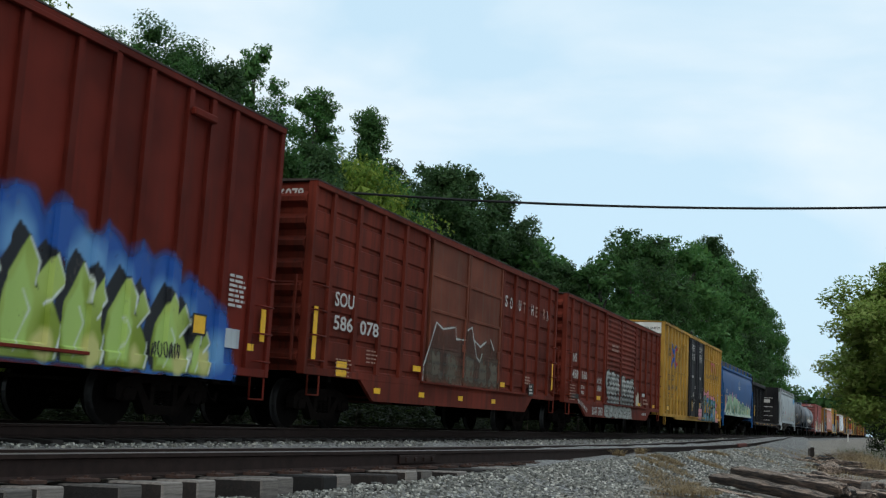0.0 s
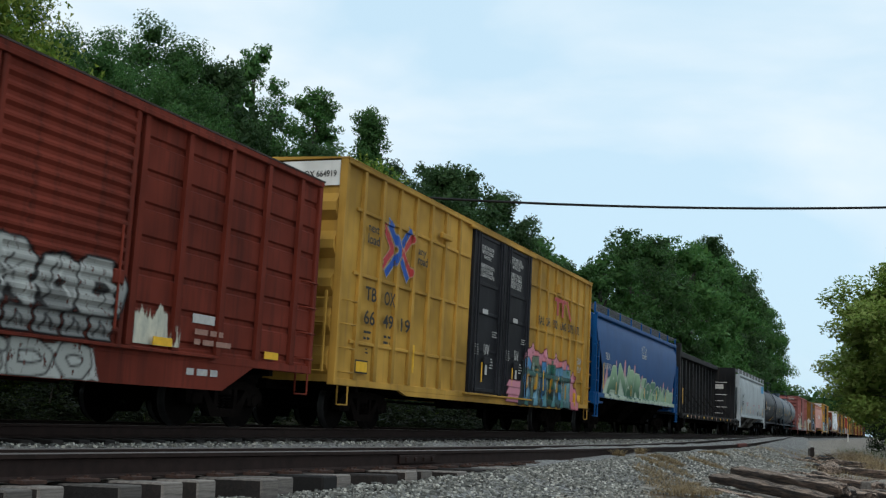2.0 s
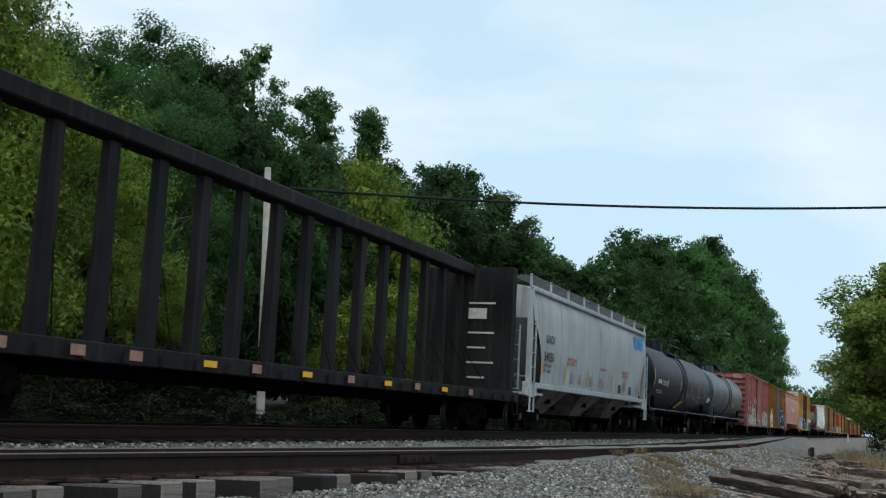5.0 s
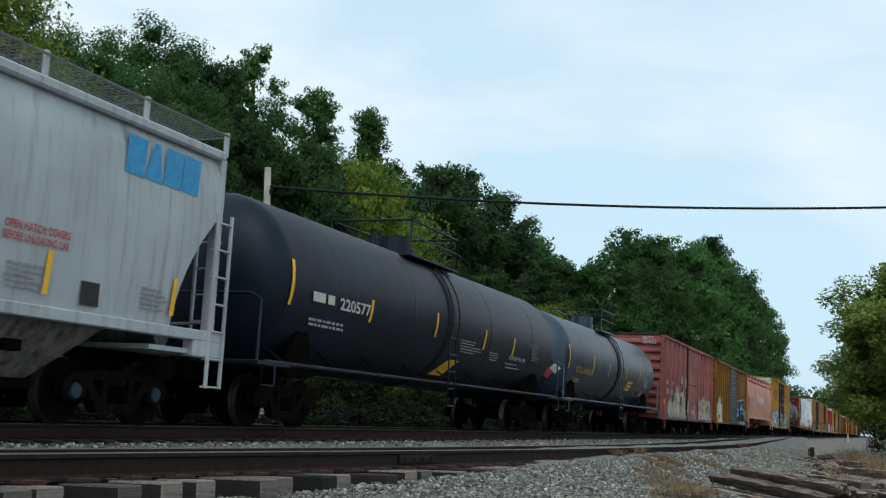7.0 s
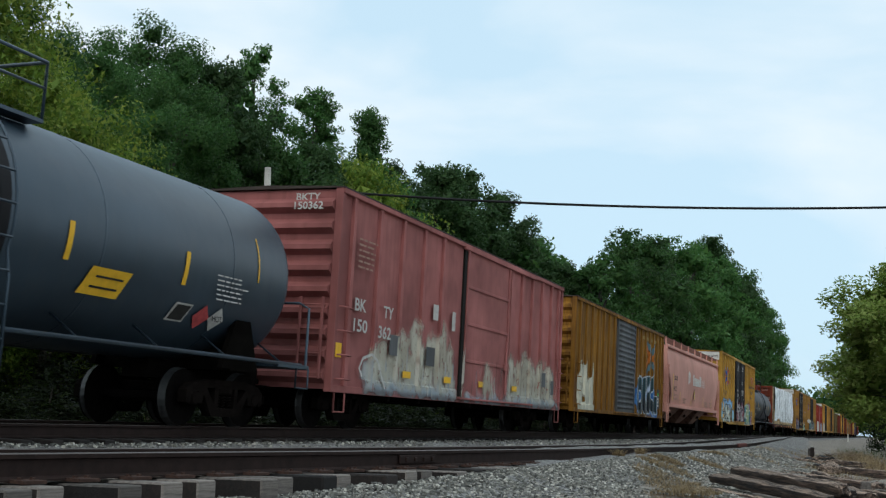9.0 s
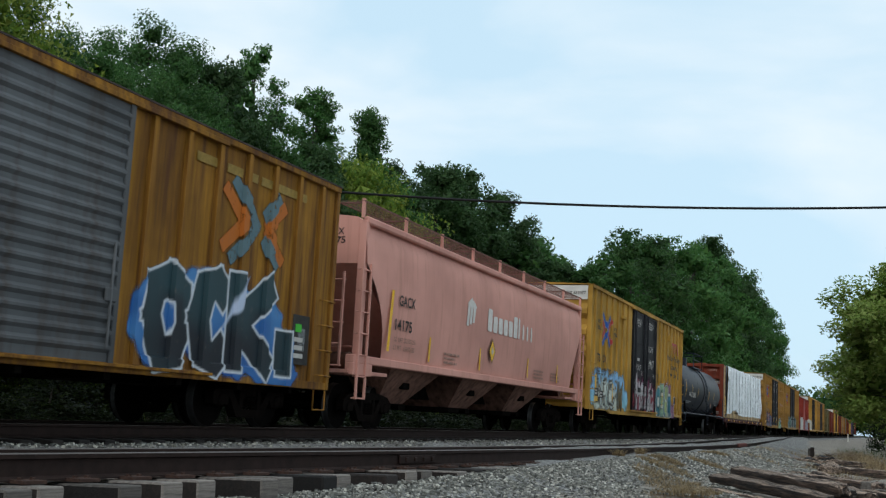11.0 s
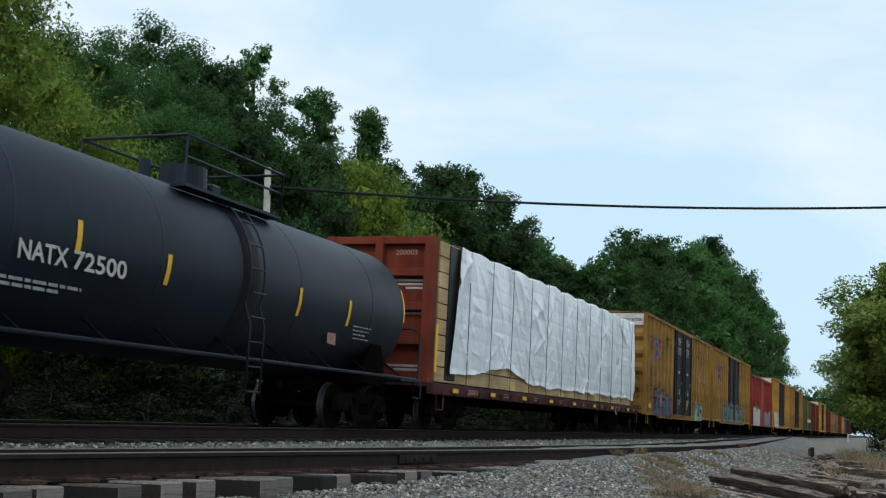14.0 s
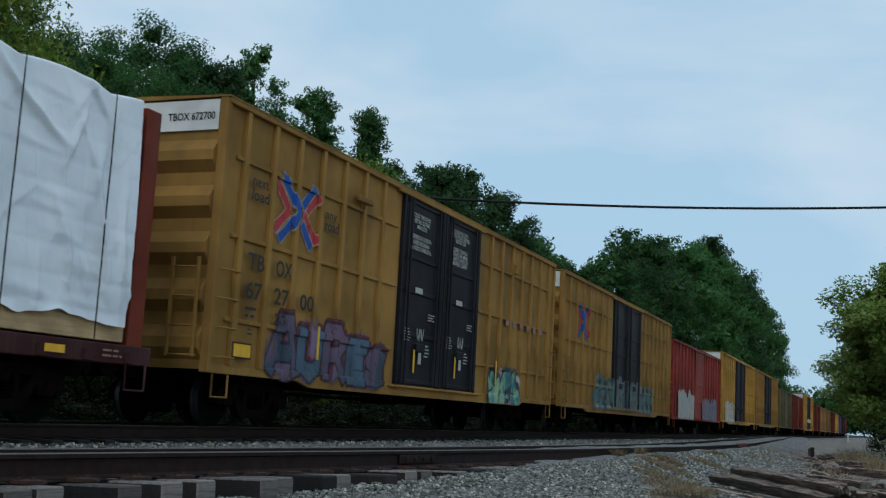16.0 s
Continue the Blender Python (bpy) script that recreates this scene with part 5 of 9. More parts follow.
def boxcar(u0, u1, eave, skin, label, posts, doors, sill=0.85, grooves=0, beams=(), end_ribs=9, end_skin=None, white_top=False,
           door_mat=None, door_style="plug", drop=None, truck_at=0.0, chord=0.10, cap="", ladder_mat=None, end_depth=0.10):
    half = (u1 - u0) / 2
    car = base_car("boxcar", u0, u1, label, "boxcar")
    end_skin, door_mat, lad = end_skin or skin, door_mat or skin, ladder_mat or skin
    # side sheets with their pressed grooves
    for s in (-1, 1):
        out = [(HW - 0.05, sill), (HW, sill)]
        if grooves:
            dz = (eave - chord - sill - 0.12) / grooves
            for k in range(grooves):
                z = sill + 0.12 + k * dz
                out += [(HW, z + dz * 0.10), (HW - 0.035, z + dz * 0.16), (HW - 0.035, z + dz * 0.30), (HW, z + dz * 0.36)]
        out += [(HW, eave), (HW - 0.05, eave)]
        bm = bmesh.new()
        prism_x(bm, [(s * y, z) for y, z in out], -half, half)
        part("side_sheet", bm, skin, car)
        bm = bmesh.new()
        box(bm, -half, half, min(s * (HW - 0.02), s * (HW + 0.085)), max(s * (HW - 0.02), s * (HW + 0.085)), eave - chord, eave, bev=0.01)
        part("top_chord", bm, skin, car)
        bm = bmesh.new()
        y0, y1 = sorted((s * (HW - 0.03), s * (HW + 0.05)))
        box(bm, -half, half, y0, y1, sill, sill + 0.13, bev=0.008)
        if drop:
            a, b, zb = drop
            prism(bm, [(-a, sill + 0.01), (-b, zb), (b, zb), (a, sill + 0.01)], y0 + 0.005, y1 - 0.005)
        part("side_sill", bm, skin, car)
    zt = sill + 0.13

    def b_post(bm):
        prism(bm, [(-0.075, zt), (0.075, zt), (0.055, eave - chord), (-0.055, eave - chord)], -0.068, 0.0)
    me = shared("post_%s_%.2f_%.2f" % (skin.name, eave, sill), b_post, skin)
    for x in posts:
        put("side_post", me, car, pose(x, -HW, 0))
        put("side_post", me, car, pose(-x, HW, 0, 0, 0, 180))
    for zb, x0, x1 in beams:
        bm = bmesh.new()
        box(bm, x0, x1, -HW - 0.045, -HW, zb - 0.035, zb + 0.035, bev=0.01)
        part("side_rib", bm, skin, car)
    # corner posts
    for sx in (-1, 1):
        for sy in (-1, 1):
            bm = bmesh.new()
            box(bm, *sorted((sx * (half - 0.10), sx * (half + 0.02))), *sorted((sy * (HW - 0.10), sy * (HW + 0.06))), sill, eave, bev=0.012)
            part("corner_post", bm, skin, car)
    # ends with horizontal ribs
    for sx in (-1, 1):
        ztop = eave - (0.55 if white_top else 0.12)
        pts = [(half - 0.06, sill), (half - 0.06 + 0.0, sill)]
        pts = [(half - 0.12, sill + 0.05), (half - 0.04, sill + 0.05)]
        dz = (ztop - sill - 0.1) / end_ribs
        for k in range(end_ribs):
            z = sill + 0.1 + k * dz
            pts += [(half - 0.04, z + dz * 0.12), (half - 0.04 + end_depth, z + dz * 0.36), (half - 0.04 + end_depth, z + dz * 0.58),
                    (half - 0.04, z + dz * 0.84)]
        pts += [(half - 0.04, eave - 0.02), (half - 0.12, eave - 0.02)]
        bm = bmesh.new()
        prism(bm, [(sx * a, b) for a, b in pts], -HW + 0.10, HW - 0.10)
        part("end_wall", bm, end_skin, car)
        if white_top:
            bm = bmesh.new()
            box(bm, *sorted((sx * (half - 0.03), sx * (half + 0.004))), -HW + 0.11, HW - 0.11, eave - 0.52, eave - 0.03)
            part("end_panel", bm, WHITEP, car, "white panel at the top of the end")
    # roof
    bm = bmesh.new()
    prism_x(bm, [(-HW - 0.09, eave), (HW + 0.09, eave), (HW + 0.09, eave + 0.025), (0, eave + 0.075), (-HW - 0.09, eave + 0.025)], -half - 0.03, half + 0.03)
    part("roof", bm, ROOFM if not white_top else skin, car)
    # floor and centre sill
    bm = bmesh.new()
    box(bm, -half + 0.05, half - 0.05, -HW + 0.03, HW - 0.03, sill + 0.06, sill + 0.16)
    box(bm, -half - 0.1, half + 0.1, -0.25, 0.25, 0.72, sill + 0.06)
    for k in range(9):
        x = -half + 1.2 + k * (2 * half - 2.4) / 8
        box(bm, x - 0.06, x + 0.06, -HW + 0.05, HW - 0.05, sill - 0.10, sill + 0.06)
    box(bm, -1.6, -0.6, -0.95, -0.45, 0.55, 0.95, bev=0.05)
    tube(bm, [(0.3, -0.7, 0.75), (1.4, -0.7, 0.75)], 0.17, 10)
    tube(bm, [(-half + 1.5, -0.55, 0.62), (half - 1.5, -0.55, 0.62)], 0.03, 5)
    part("underframe", bm, UNDER, car, "black underframe, grime and shade in its colour")
    # doors
    for x0, x1 in doors:
        bm, ribs = bmesh.new(), []
        zb, ze = zt - 0.02, eave - chord - 0.02
        box(bm, x0 + 0.02, x1 - 0.02, -HW - 0.045, -HW + 0.01, zb, ze, bev=0.01)
        if door_style == "corr":
            k = 17
            for i in range(k):
                z = zb + 0.1 + (ze - zb - 0.2) * (i + 0.5) / k
                ribs.append(bmesh.new())
                prism_x(ribs[-1], [(-HW - 0.045, z - 0.065), (-HW - 0.085, z - 0.015), (-HW - 0.085, z + 0.02), (-HW - 0.045, z + 0.065)], x0 + 0.08, x1 - 0.08)
        elif door_style == "plain":
            for i in range(1, 4):
                z = zb + (ze - zb) * i / 4
                ribs.append(bmesh.new())
                box(ribs[-1], x0 + 0.06, x1 - 0.06, -HW - 0.075, -HW - 0.042, z - 0.04, z + 0.04, bev=0.012)
        else:
            for z in (zb + 0.10, zb + (ze - zb) * 0.27, zb + (ze - zb) * 0.50, zb + (ze - zb) * 0.68, ze - 0.10):
                ribs.append(bmesh.new())
                box(ribs[-1], x0 + 0.06, x1 - 0.06, -HW - 0.075, -HW - 0.042, z - 0.045, z + 0.045, bev=0.012)
        for x in (x0 + 0.07, x1 - 0.07):
            ribs.append(bmesh.new())
            box(ribs[-1], x - 0.05, x + 0.05, -HW - 0.085, -HW - 0.042, zb, ze, bev=0.012)
        d = part("door", bm, door_mat, car)
        for b in ribs:
            part("door_rib", b, door_mat, d)
        if door_style == "plug":
            for f in (0.10, 0.17, 0.83, 0.90):
                bm = bmesh.new()
                x = x0 + (x1 - x0) * f
                tube(bm, [(x, -HW - 0.10, zb + 0.05), (x, -HW - 0.10, ze - 0.05)], 0.022, 6)
                part("lock_bar", bm, door_mat, d)
            bm = bmesh.new()
            box(bm, x0 + (x1 - x0) * 0.4, x0 + (x1 - x0) * 0.6, -HW - 0.12, -HW - 0.07, zb + 0.75, zb + 0.95, bev=0.02)
            part("lock_plate", bm, door_mat, d)
        else:
            bm = bmesh.new()
            tube(bm, [(x1 - 0.22, -HW - 0.10, zb + 0.2), (x1 - 0.22, -HW - 0.10, zb + 1.6)], 0.02, 6)
            part("lock_bar", bm, door_mat, d)
            bm = bmesh.new()
            box(bm, x1 - 0.34, x1 - 0.1, -HW - 0.11, -HW - 0.07, zb + 0.8, zb + 1.0, bev=0.02)
            part("lock_plate", bm, door_mat, d)
    if doors:
        a, b = min(d[0] for d in doors) - 0.3, max(d[1] for d in doors) + (2.3 if door_style != "plug" else 0.3)
        for q, z0, z1 in ((0.13, zt - 0.06, zt - 0.015), (0.11, eave - chord - 0.05, eave - chord + 0.02)):
            bm = bmesh.new()
            box(bm, a, b, -HW - q, -HW - 0.04, z0, z1, bev=0.006)
            part("door_track", bm, skin, car)
    # ladders and steps
    for sx in (-1, 1):
        for k in range(4):
            put("grab_iron", shared("grab" + lad.name, b_grab, lad), car, pose(sx * (half - 0.34), -HW - 0.14, sill + 0.25 + 0.45 * k))
        add_ladder(car, sx * (half + 0.16), -HW + 0.38, sill + 0.25, 4, 0.45, lad, "y", 0.46, True, name="end_ladder")
        put("step", shared("step" + lad.name, b_stirrup, lad), car, pose(sx * (half - 0.34), -HW - 0.06, sill - 0.36))
        put("step", shared("step" + lad.name, b_stirrup, lad), car, pose(sx * (half - 0.34), HW + 0.06, sill - 0.36))
    ta = truck_at or half - 2.05
    add_truck(car, -ta, cap), add_truck(car, ta, cap)
    add_couplers(car, half)
    return car, half


def post_surf(posts, doors, beams=()):
    """Outer surface of a ribbed side as y, just proud of the paint."""
    p = np.array(posts)

    def f(x, z):
        for a, b in doors:
            if a < x < b:
                return -HW - 0.094
        if any(abs(z - b[0]) < 0.06 for b in beams):
            return -HW - (0.080 if len(p) and np.abs(p - x).min() < 0.115 else 0.056)
        if z < 1.0:
            return -HW - (0.080 if len(p) and np.abs(p - x).min() < 0.115 else 0.062)
        return -HW - 0.080 if len(p) and np.abs(p - x).min() < 0.115 else -HW - 0.016
    return f


def pooling_mark(car, x, z, w, h):
    """Pool emblem as plain red bars: a crosspiece on two posts, and two slanted bars."""
    y = -HW - 0.082
    for x0, x1, z0, z1 in ((0, 0.66, 0.80, 1.0), (0.13, 0.23, 0.05, 0.797), (0.43, 0.53, 0.05, 0.797)):
        flat(car, [(x + x0 * w, z + z0 * h), (x + x1 * w, z + z0 * h), (x + x1 * w, z + z1 * h), (x + x0 * w, z + z1 * h)], INKR, "emblem", y)
    for a, b, m, k in ((0.92, 0.66, INKR, 0),):
        flat(car, [(x + a * w, z), (x + (a + 0.10) * w, z), (x + (b + 0.10) * w, z + h), (x + b * w, z + h)], m, "emblem", y - 0.003 * (k + 1))


def corr_surf(x0, x1, zb, ze, k=17):
    """Outer surface of a corrugated door as y, just proud of the paint."""
    def f(x, z):
        i = round((z - zb - 0.1) / (ze - zb - 0.2) * k - 0.5)
        d = abs(z - (zb + 0.1 + (ze - zb - 0.2) * (i + 0.5) / k))
        if min(abs(x - q) for q in (x0, x1, (x0 + x1) / 2)) < 0.20:
            return -HW - 0.092
        return -HW - 0.051 - 0.040 * min(1, max(0, (0.070 - d) / 0.040))
    return f


def emblem(car, cx, cz, w, h, blue, red, surf, gap=None):
    """Crossed rail emblem as plain bent bands in two colours."""
    cv = Canvas(cx - 0.62 * w, cx + 0.66 * w, cz - 0.60 * h, cz + 0.60 * h, 9, 0.02)
    at = lambda pts: [(cx + u * w, cz + v * h) for u, v in pts]
    bands = (([(0.24, 0.03), (0.54, 0.36)], red), ([(0.24, -0.03), (0.54, -0.36)], red), ([(0.20, 0.18), (0.43, 0.47)], blue), ([(0.20, -0.18), (0.43, -0.47)], blue),
             ([(-0.50, 0.36), (-0.20, 0.04), (-0.20, -0.04), (-0.50, -0.36)], red), ([(-0.36, 0.49), (-0.06, 0.17), (0.05, 0.0), (-0.06, -0.17), (-0.36, -0.49)], blue))
    for pts, col in bands:
        if gap:
            cv.put(cv.line(at(pts), 0.078 * w, True), gap)
        cv.put(cv.line(at(pts), 0.066 * w, True), col)
    return cv.on(car, surf, "crossed red and blue emblem", CHIPPED)


EMB_BLUE, EMB_RED = (0.022, 0.085, 0.34), (0.42, 0.045, 0.05)
WALKM = simple("walkway_lattice_steel", (0.10, 0.10, 0.10), 0.6, 0.2, 0.3, 6, 0)
WALKG = simple("galvanised_walkway_lattice", (0.13, 0.135, 0.14), 0.6, 0.1, 0.3, 6, 0)
WALKR = simple("rusty_walkway_lattice", (0.16, 0.085, 0.068), 0.7, 0.1, 0.3, 6, 0)


# ---------------- covered hopper ----------------
def hop_y(z, top):
    """Half width of a hopper's bulging side at height z."""
    f = (z - 1.3) / (top - 1.3)
    return 1.50 + 0.11 * math.sin(math.pi * min(max(f, 0), 1) * 0.92) - (0.10 * max(0.0, f - 0.9) / 0.1 if f > 0.9 else 0)


def hopper(u0, u1, top, skin, label, under=None, cut=1.25, walk_mat=None, cap="", board=None, outlets=(-4.8, -0.15, 4.5)):
    half = (u1 - u0) / 2
    under = under or skin
    car = base_car("covered_hopper", u0, u1, label, "covered hopper")
    hb = half - 0.75        # ends of the body's top
    zs = [1.36, 1.55, 1.8, 2.05, 2.3, 2.55, 2.8, 3.05, 3.3, 3.55, 3.8, top - 0.12, top]
    for s in (-1, 1):
        bm = bmesh.new()
        rows = []
        for z in zs:
            f = (z - 1.36) / (top - 0.85 - 1.36)
            inset = cut * (1 - min(1, f) ** 2.2) if f < 1 else 0.0
            xe = half - 0.42 - inset * 0.85
            xsn = [-xe + 2 * xe * i / 10 for i in range(11)]
            rows.append([bm.verts.new((x, s * hop_y(z, top), z)) for x in xsn])
        for q, w in zip(rows, rows[1:]):
            for i in range(10):
                f = bm.faces.new((q[i], q[i + 1], w[i + 1], w[i]) if s < 0 else (q[i], w[i], w[i + 1], q[i + 1]))
                f.smooth = True
        part("side_sheet", bm, skin, car)
        bm = bmesh.new()
        y0, y1 = sorted((s * 1.40, s * 1.60))
        box(bm, -half + 0.1, half - 0.1, y0, y1, 1.30, 1.46, bev=0.015)
        for sx in (-1, 1):
            box(bm, *sorted((sx * (half - 0.95), sx * (half - 0.1))), y0, y1, 1.06, 1.31, bev=0.015)
        part("side_sill", bm, skin, car)
        bm = bmesh.new()
        y0, y1 = sorted((s * 1.44, s * 1.58))
        box(bm, -half + 0.42, half - 0.42, y0, y1, top - 0.05, top + 0.10, bev=0.03)
        part("top_chord", bm, skin, car)
    # roof, hatches
    bm = bmesh.new()
    prism_x(bm, [(-1.5, top - 0.02), (1.5, top - 0.02), (1.3, top + 0.10), (0.6, top + 0.17), (-0.6, top + 0.17), (-1.3, top + 0.10)], -half + 0.42, half - 0.42)
    part("roof", bm, skin, car)
    for i in range(6):
        x = -hb * 0.82 + i * hb * 1.64 / 5
        bm = bmesh.new()
        box(bm, x - hb * 0.13, x + hb * 0.13, -0.32, 0.32, top + 0.16, top + 0.27, bev=0.03)
        part("hatch_cover", bm, skin, car)
    # end slopes and end posts
    for sx in (-1, 1):
        bm = bmesh.new()
        prism(bm, [(sx * (half - 0.42), top), (sx * (half - 0.42), top - 0.85), (sx * (half - 0.50), top - 0.9), (sx * (half - 3.1), 1.30),
                   (sx * (half - 3.3), 1.30), (sx * (half - 0.8), top)], -1.44, 1.44)
        part("end_slope", bm, skin, car)
        for sy in (-1, 1):
            bm = bmesh.new()
            box(bm, *sorted((sx * (half - 0.52), sx * (half - 0.38))), *sorted((sy * 1.40, sy * 1.56)), 1.2, top, bev=0.01)
            part("end_post", bm, skin, car)
        for sy in (-0.62, 0.62):
            bm = bmesh.new()
            tube(bm, [(sx * (half - 0.5), sy, 1.1), (sx * (half - 0.5), sy, top - 0.86)], 0.05, 6)
            part("end_brace", bm, skin, car)
        bm = bmesh.new()
        box(bm, *sorted((sx * (half - 1.9), sx * (half - 0.05))), -1.5, 1.5, 1.10, 1.17)
        part("end_platform", bm, skin, car)
        for sy in (-1, 1):
            add_ladder(car, sx * (half - 0.40), sy * 1.62, 0.62, 7, 0.42, skin, "x", 0.38, True)
        bm = bmesh.new()
        tube(bm, [(sx * (half - 1.0), -1.05, 1.36), (sx * (half - 1.0), 0.45, 1.36)], 0.19, 14)
        part("air_reservoir", bm, under, car, "brake air reservoir on the end platform, grime and shade in its colour")
        bm = bmesh.new()
        tube(bm, [(sx * (half - 0.3), -1.42, 1.62), (sx * (half - 0.3), -0.2, 1.56), (sx * (half - 0.35), 0.3, 1.30)], 0.022, 6)
        part("brake_pipe", bm, skin, car)
        add_ladder(car, sx * (half - 0.06), -1.1, 1.24, 5, 0.42, skin, "y", 0.38, True, name="end_ladder")
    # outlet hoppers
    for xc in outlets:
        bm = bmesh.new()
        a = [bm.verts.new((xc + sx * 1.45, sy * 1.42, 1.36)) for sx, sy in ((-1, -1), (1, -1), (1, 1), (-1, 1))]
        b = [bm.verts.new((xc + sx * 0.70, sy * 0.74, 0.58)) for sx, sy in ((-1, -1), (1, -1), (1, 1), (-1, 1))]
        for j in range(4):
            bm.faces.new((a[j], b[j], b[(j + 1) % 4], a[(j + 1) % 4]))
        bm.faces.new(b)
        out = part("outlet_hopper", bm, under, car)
        bm = bmesh.new()
        box(bm, xc - 0.78, xc + 0.78, -0.80, 0.80, 0.44, 0.577, bev=0.02)
        tube(bm, [(xc, -0.98, 0.50), (xc, 0.98, 0.50)], 0.05, 8)
        box(bm, xc - 0.22, xc + 0.14, -1.16, -1.04, 0.90, 1.06, bev=0.02)
        part("outlet_gate", bm, UNDER, out, "black outlet gate, grime and shade in its colour")
    bm = bmesh.new()
    box(bm, -half - 0.1, half + 0.1, -0.28, 0.28, 0.74, 1.10)
    part("centre_sill", bm, UNDER, car)
    # running boards on stanchions
    wm = walk_mat or skin
    bm = bmesh.new()
    for sy in (-1, 1):
        for i in range(7):
            y = sy * (0.90 + 0.104 * i)
            e = 0.011 if i in (0, 6) else 0.0035
            box(bm, -half + 0.3, half - 0.3, y - e, y + e, top + 0.40 - 2.4 * e, top + 0.40)
        x = -half + 0.3
        while x < half - 0.3:
            box(bm, x - 0.003, x + 0.003, min(sy * 0.90, sy * 1.52), max(sy * 0.90, sy * 1.52), top + 0.388, top + 0.396)
            x += 0.11
    part("running_board", bm, board or WALKM, car, "open steel lattice walkway")
    x = -half + 0.34
    while x < half:
        for sy in (-1, 1):
            bm = bmesh.new()
            box(bm, x - 0.03, x + 0.03, *sorted((sy * 1.46, sy * 1.52)), top + 0.05, top + 0.44)
            part("stanchion", bm, wm, car)
            bm = bmesh.new()
            box(bm, x - 0.025, x + 0.025, *sorted((sy * 0.88, sy * 1.46)), top + 0.345, top + 0.375)
            part("board_bracket", bm, board or WALKM, car)
        x += (2 * half - 0.68) / 8
    add_truck(car, -half + 1.95, cap), add_truck(car, half - 1.95, cap)
    add_couplers(car, half)
    return car, half


# ---------------- tank car ----------------
def tank_y(z, r, zc):
    return -math.sqrt(max(0.01, r * r - (z - zc) ** 2))


def tank_patch(car, cx, cz, outline, mat, name, r, zc, out=0.014):
    """A flat mark bent round the tank; outline as (dx, distance along the shell)."""
    p0 = math.asin((cz - zc) / r)
    bm = bmesh.new()
    q = r + out
    bm.faces.new([bm.verts.new((cx + dx, -q * math.cos(p0 + d / r), zc + q * math.sin(p0 + d / r))) for dx, d in outline])
    return part(name, bm, mat, car)


def tank_car(u0, u1, r, zc, skin, label, rail_mat=None, ladder_x=0.0, cap="", yellow_ring=False, plat=1.5):
    half = (u1 - u0) / 2
    car = base_car("tank_car", u0, u1, label, "tank car")
    hl = half - 0.40
    dome = [(hl - 0.62 + 0.62 * math.sin(a), r * math.cos(a)) for a in (i * math.pi / 2 / 7 for i in range(8))]
    dome[-1] = (hl, 0.02)
    prof = [(-x, q) for x, q in reversed(dome)] + dome
    bm = bmesh.new()
    lathe_x(bm, prof, 56, cz=zc)
    part("tank_shell", bm, skin, car)
    for x in (-hl * 0.72, -hl * 0.30, hl * 0.28, hl * 0.70):
        bm = bmesh.new()
        lathe_x(bm, [(x - 0.020, r + 0.001), (x - 0.014, r + 0.004), (x + 0.014, r + 0.004), (x + 0.020, r + 0.001)], 48, cz=zc)
        part("weld_band", bm, skin, car)
    bm = bmesh.new()
    lathe_x(bm, [(ladder_x - 0.26, r + 0.006), (ladder_x + 0.26, r + 0.006)], 48, cz=zc)
    part("dome_band", bm, BLACKP, car, "stained dark band below the manway")
    if yellow_ring:
        bm = bmesh.new()
        q = [[bm.verts.new((hl + dx, -rr * math.cos(a), zc + rr * math.sin(a))) for a in (-0.10 + 0.05 * k for k in range(11))] for dx, rr in ((-0.60, r + 0.006), (-0.50, r * 0.990 + 0.006))]
        for k in range(10):
            bm.faces.new((q[0][k], q[1][k], q[1][k + 1], q[0][k + 1]))
        part("reflector", bm, LAMPYEL, car, "yellow strip at the tank's end")
    # manway, valves, platform with rails
    bm = bmesh.new()
    bmesh.ops.create_cone(bm, segments=20, radius1=0.42, radius2=0.40, depth=0.5, cap_ends=True,
                          matrix=Matrix.Translation((ladder_x - 0.1, 0, zc + r + 0.18)))
    bmesh.ops.create_cone(bm, segments=12, radius1=0.12, radius2=0.10, depth=0.5, cap_ends=True,
                          matrix=Matrix.Translation((ladder_x - 0.9, 0.2, zc + r + 0.15)))
    box(bm, ladder_x + 0.5, ladder_x + 0.8, -0.2, 0.2, zc + r - 0.05, zc + r + 0.28, bev=0.03)
    part("manway", bm, skin, car)
    rm = rail_mat or skin
    for sy in (-1, 1):
        bm = bmesh.new()
        box(bm, ladder_x - plat, ladder_x + plat, *sorted((sy * 0.75, sy * 1.05)), zc + r - 0.20, zc + r - 0.15)
        part("platform", bm, rm, car)
    bm = bmesh.new()
    zr = zc + r + 0.62
    for sy in (-1, 1):
        tube(bm, [(ladder_x - plat, sy * 1.02, zc + r - 0.2), (ladder_x - plat, sy * 1.02, zr), (ladder_x + plat, sy * 1.02, zr),
                  (ladder_x + plat, sy * 1.02, zc + r - 0.2)], 0.025, 6)
        tube(bm, [(ladder_x - plat, sy * 1.02, zr - 0.35), (ladder_x + plat, sy * 1.02, zr - 0.35)], 0.02, 6)
    for sx in (-plat, plat):
        tube(bm, [(ladder_x + sx, -1.02, zr), (ladder_x + sx, 1.02, zr)], 0.025, 6)
    part("hand_rail", bm, rm, car)
    # ladder curving down the near side
    bm = bmesh.new()
    for s in (-0.22, 0.22):
        pts = [(ladder_x + s, -(r + 0.12) * math.sin(a), zc + (r + 0.12) * math.cos(a)) for a in (0.75 + i * 0.14 for i in range(9))]
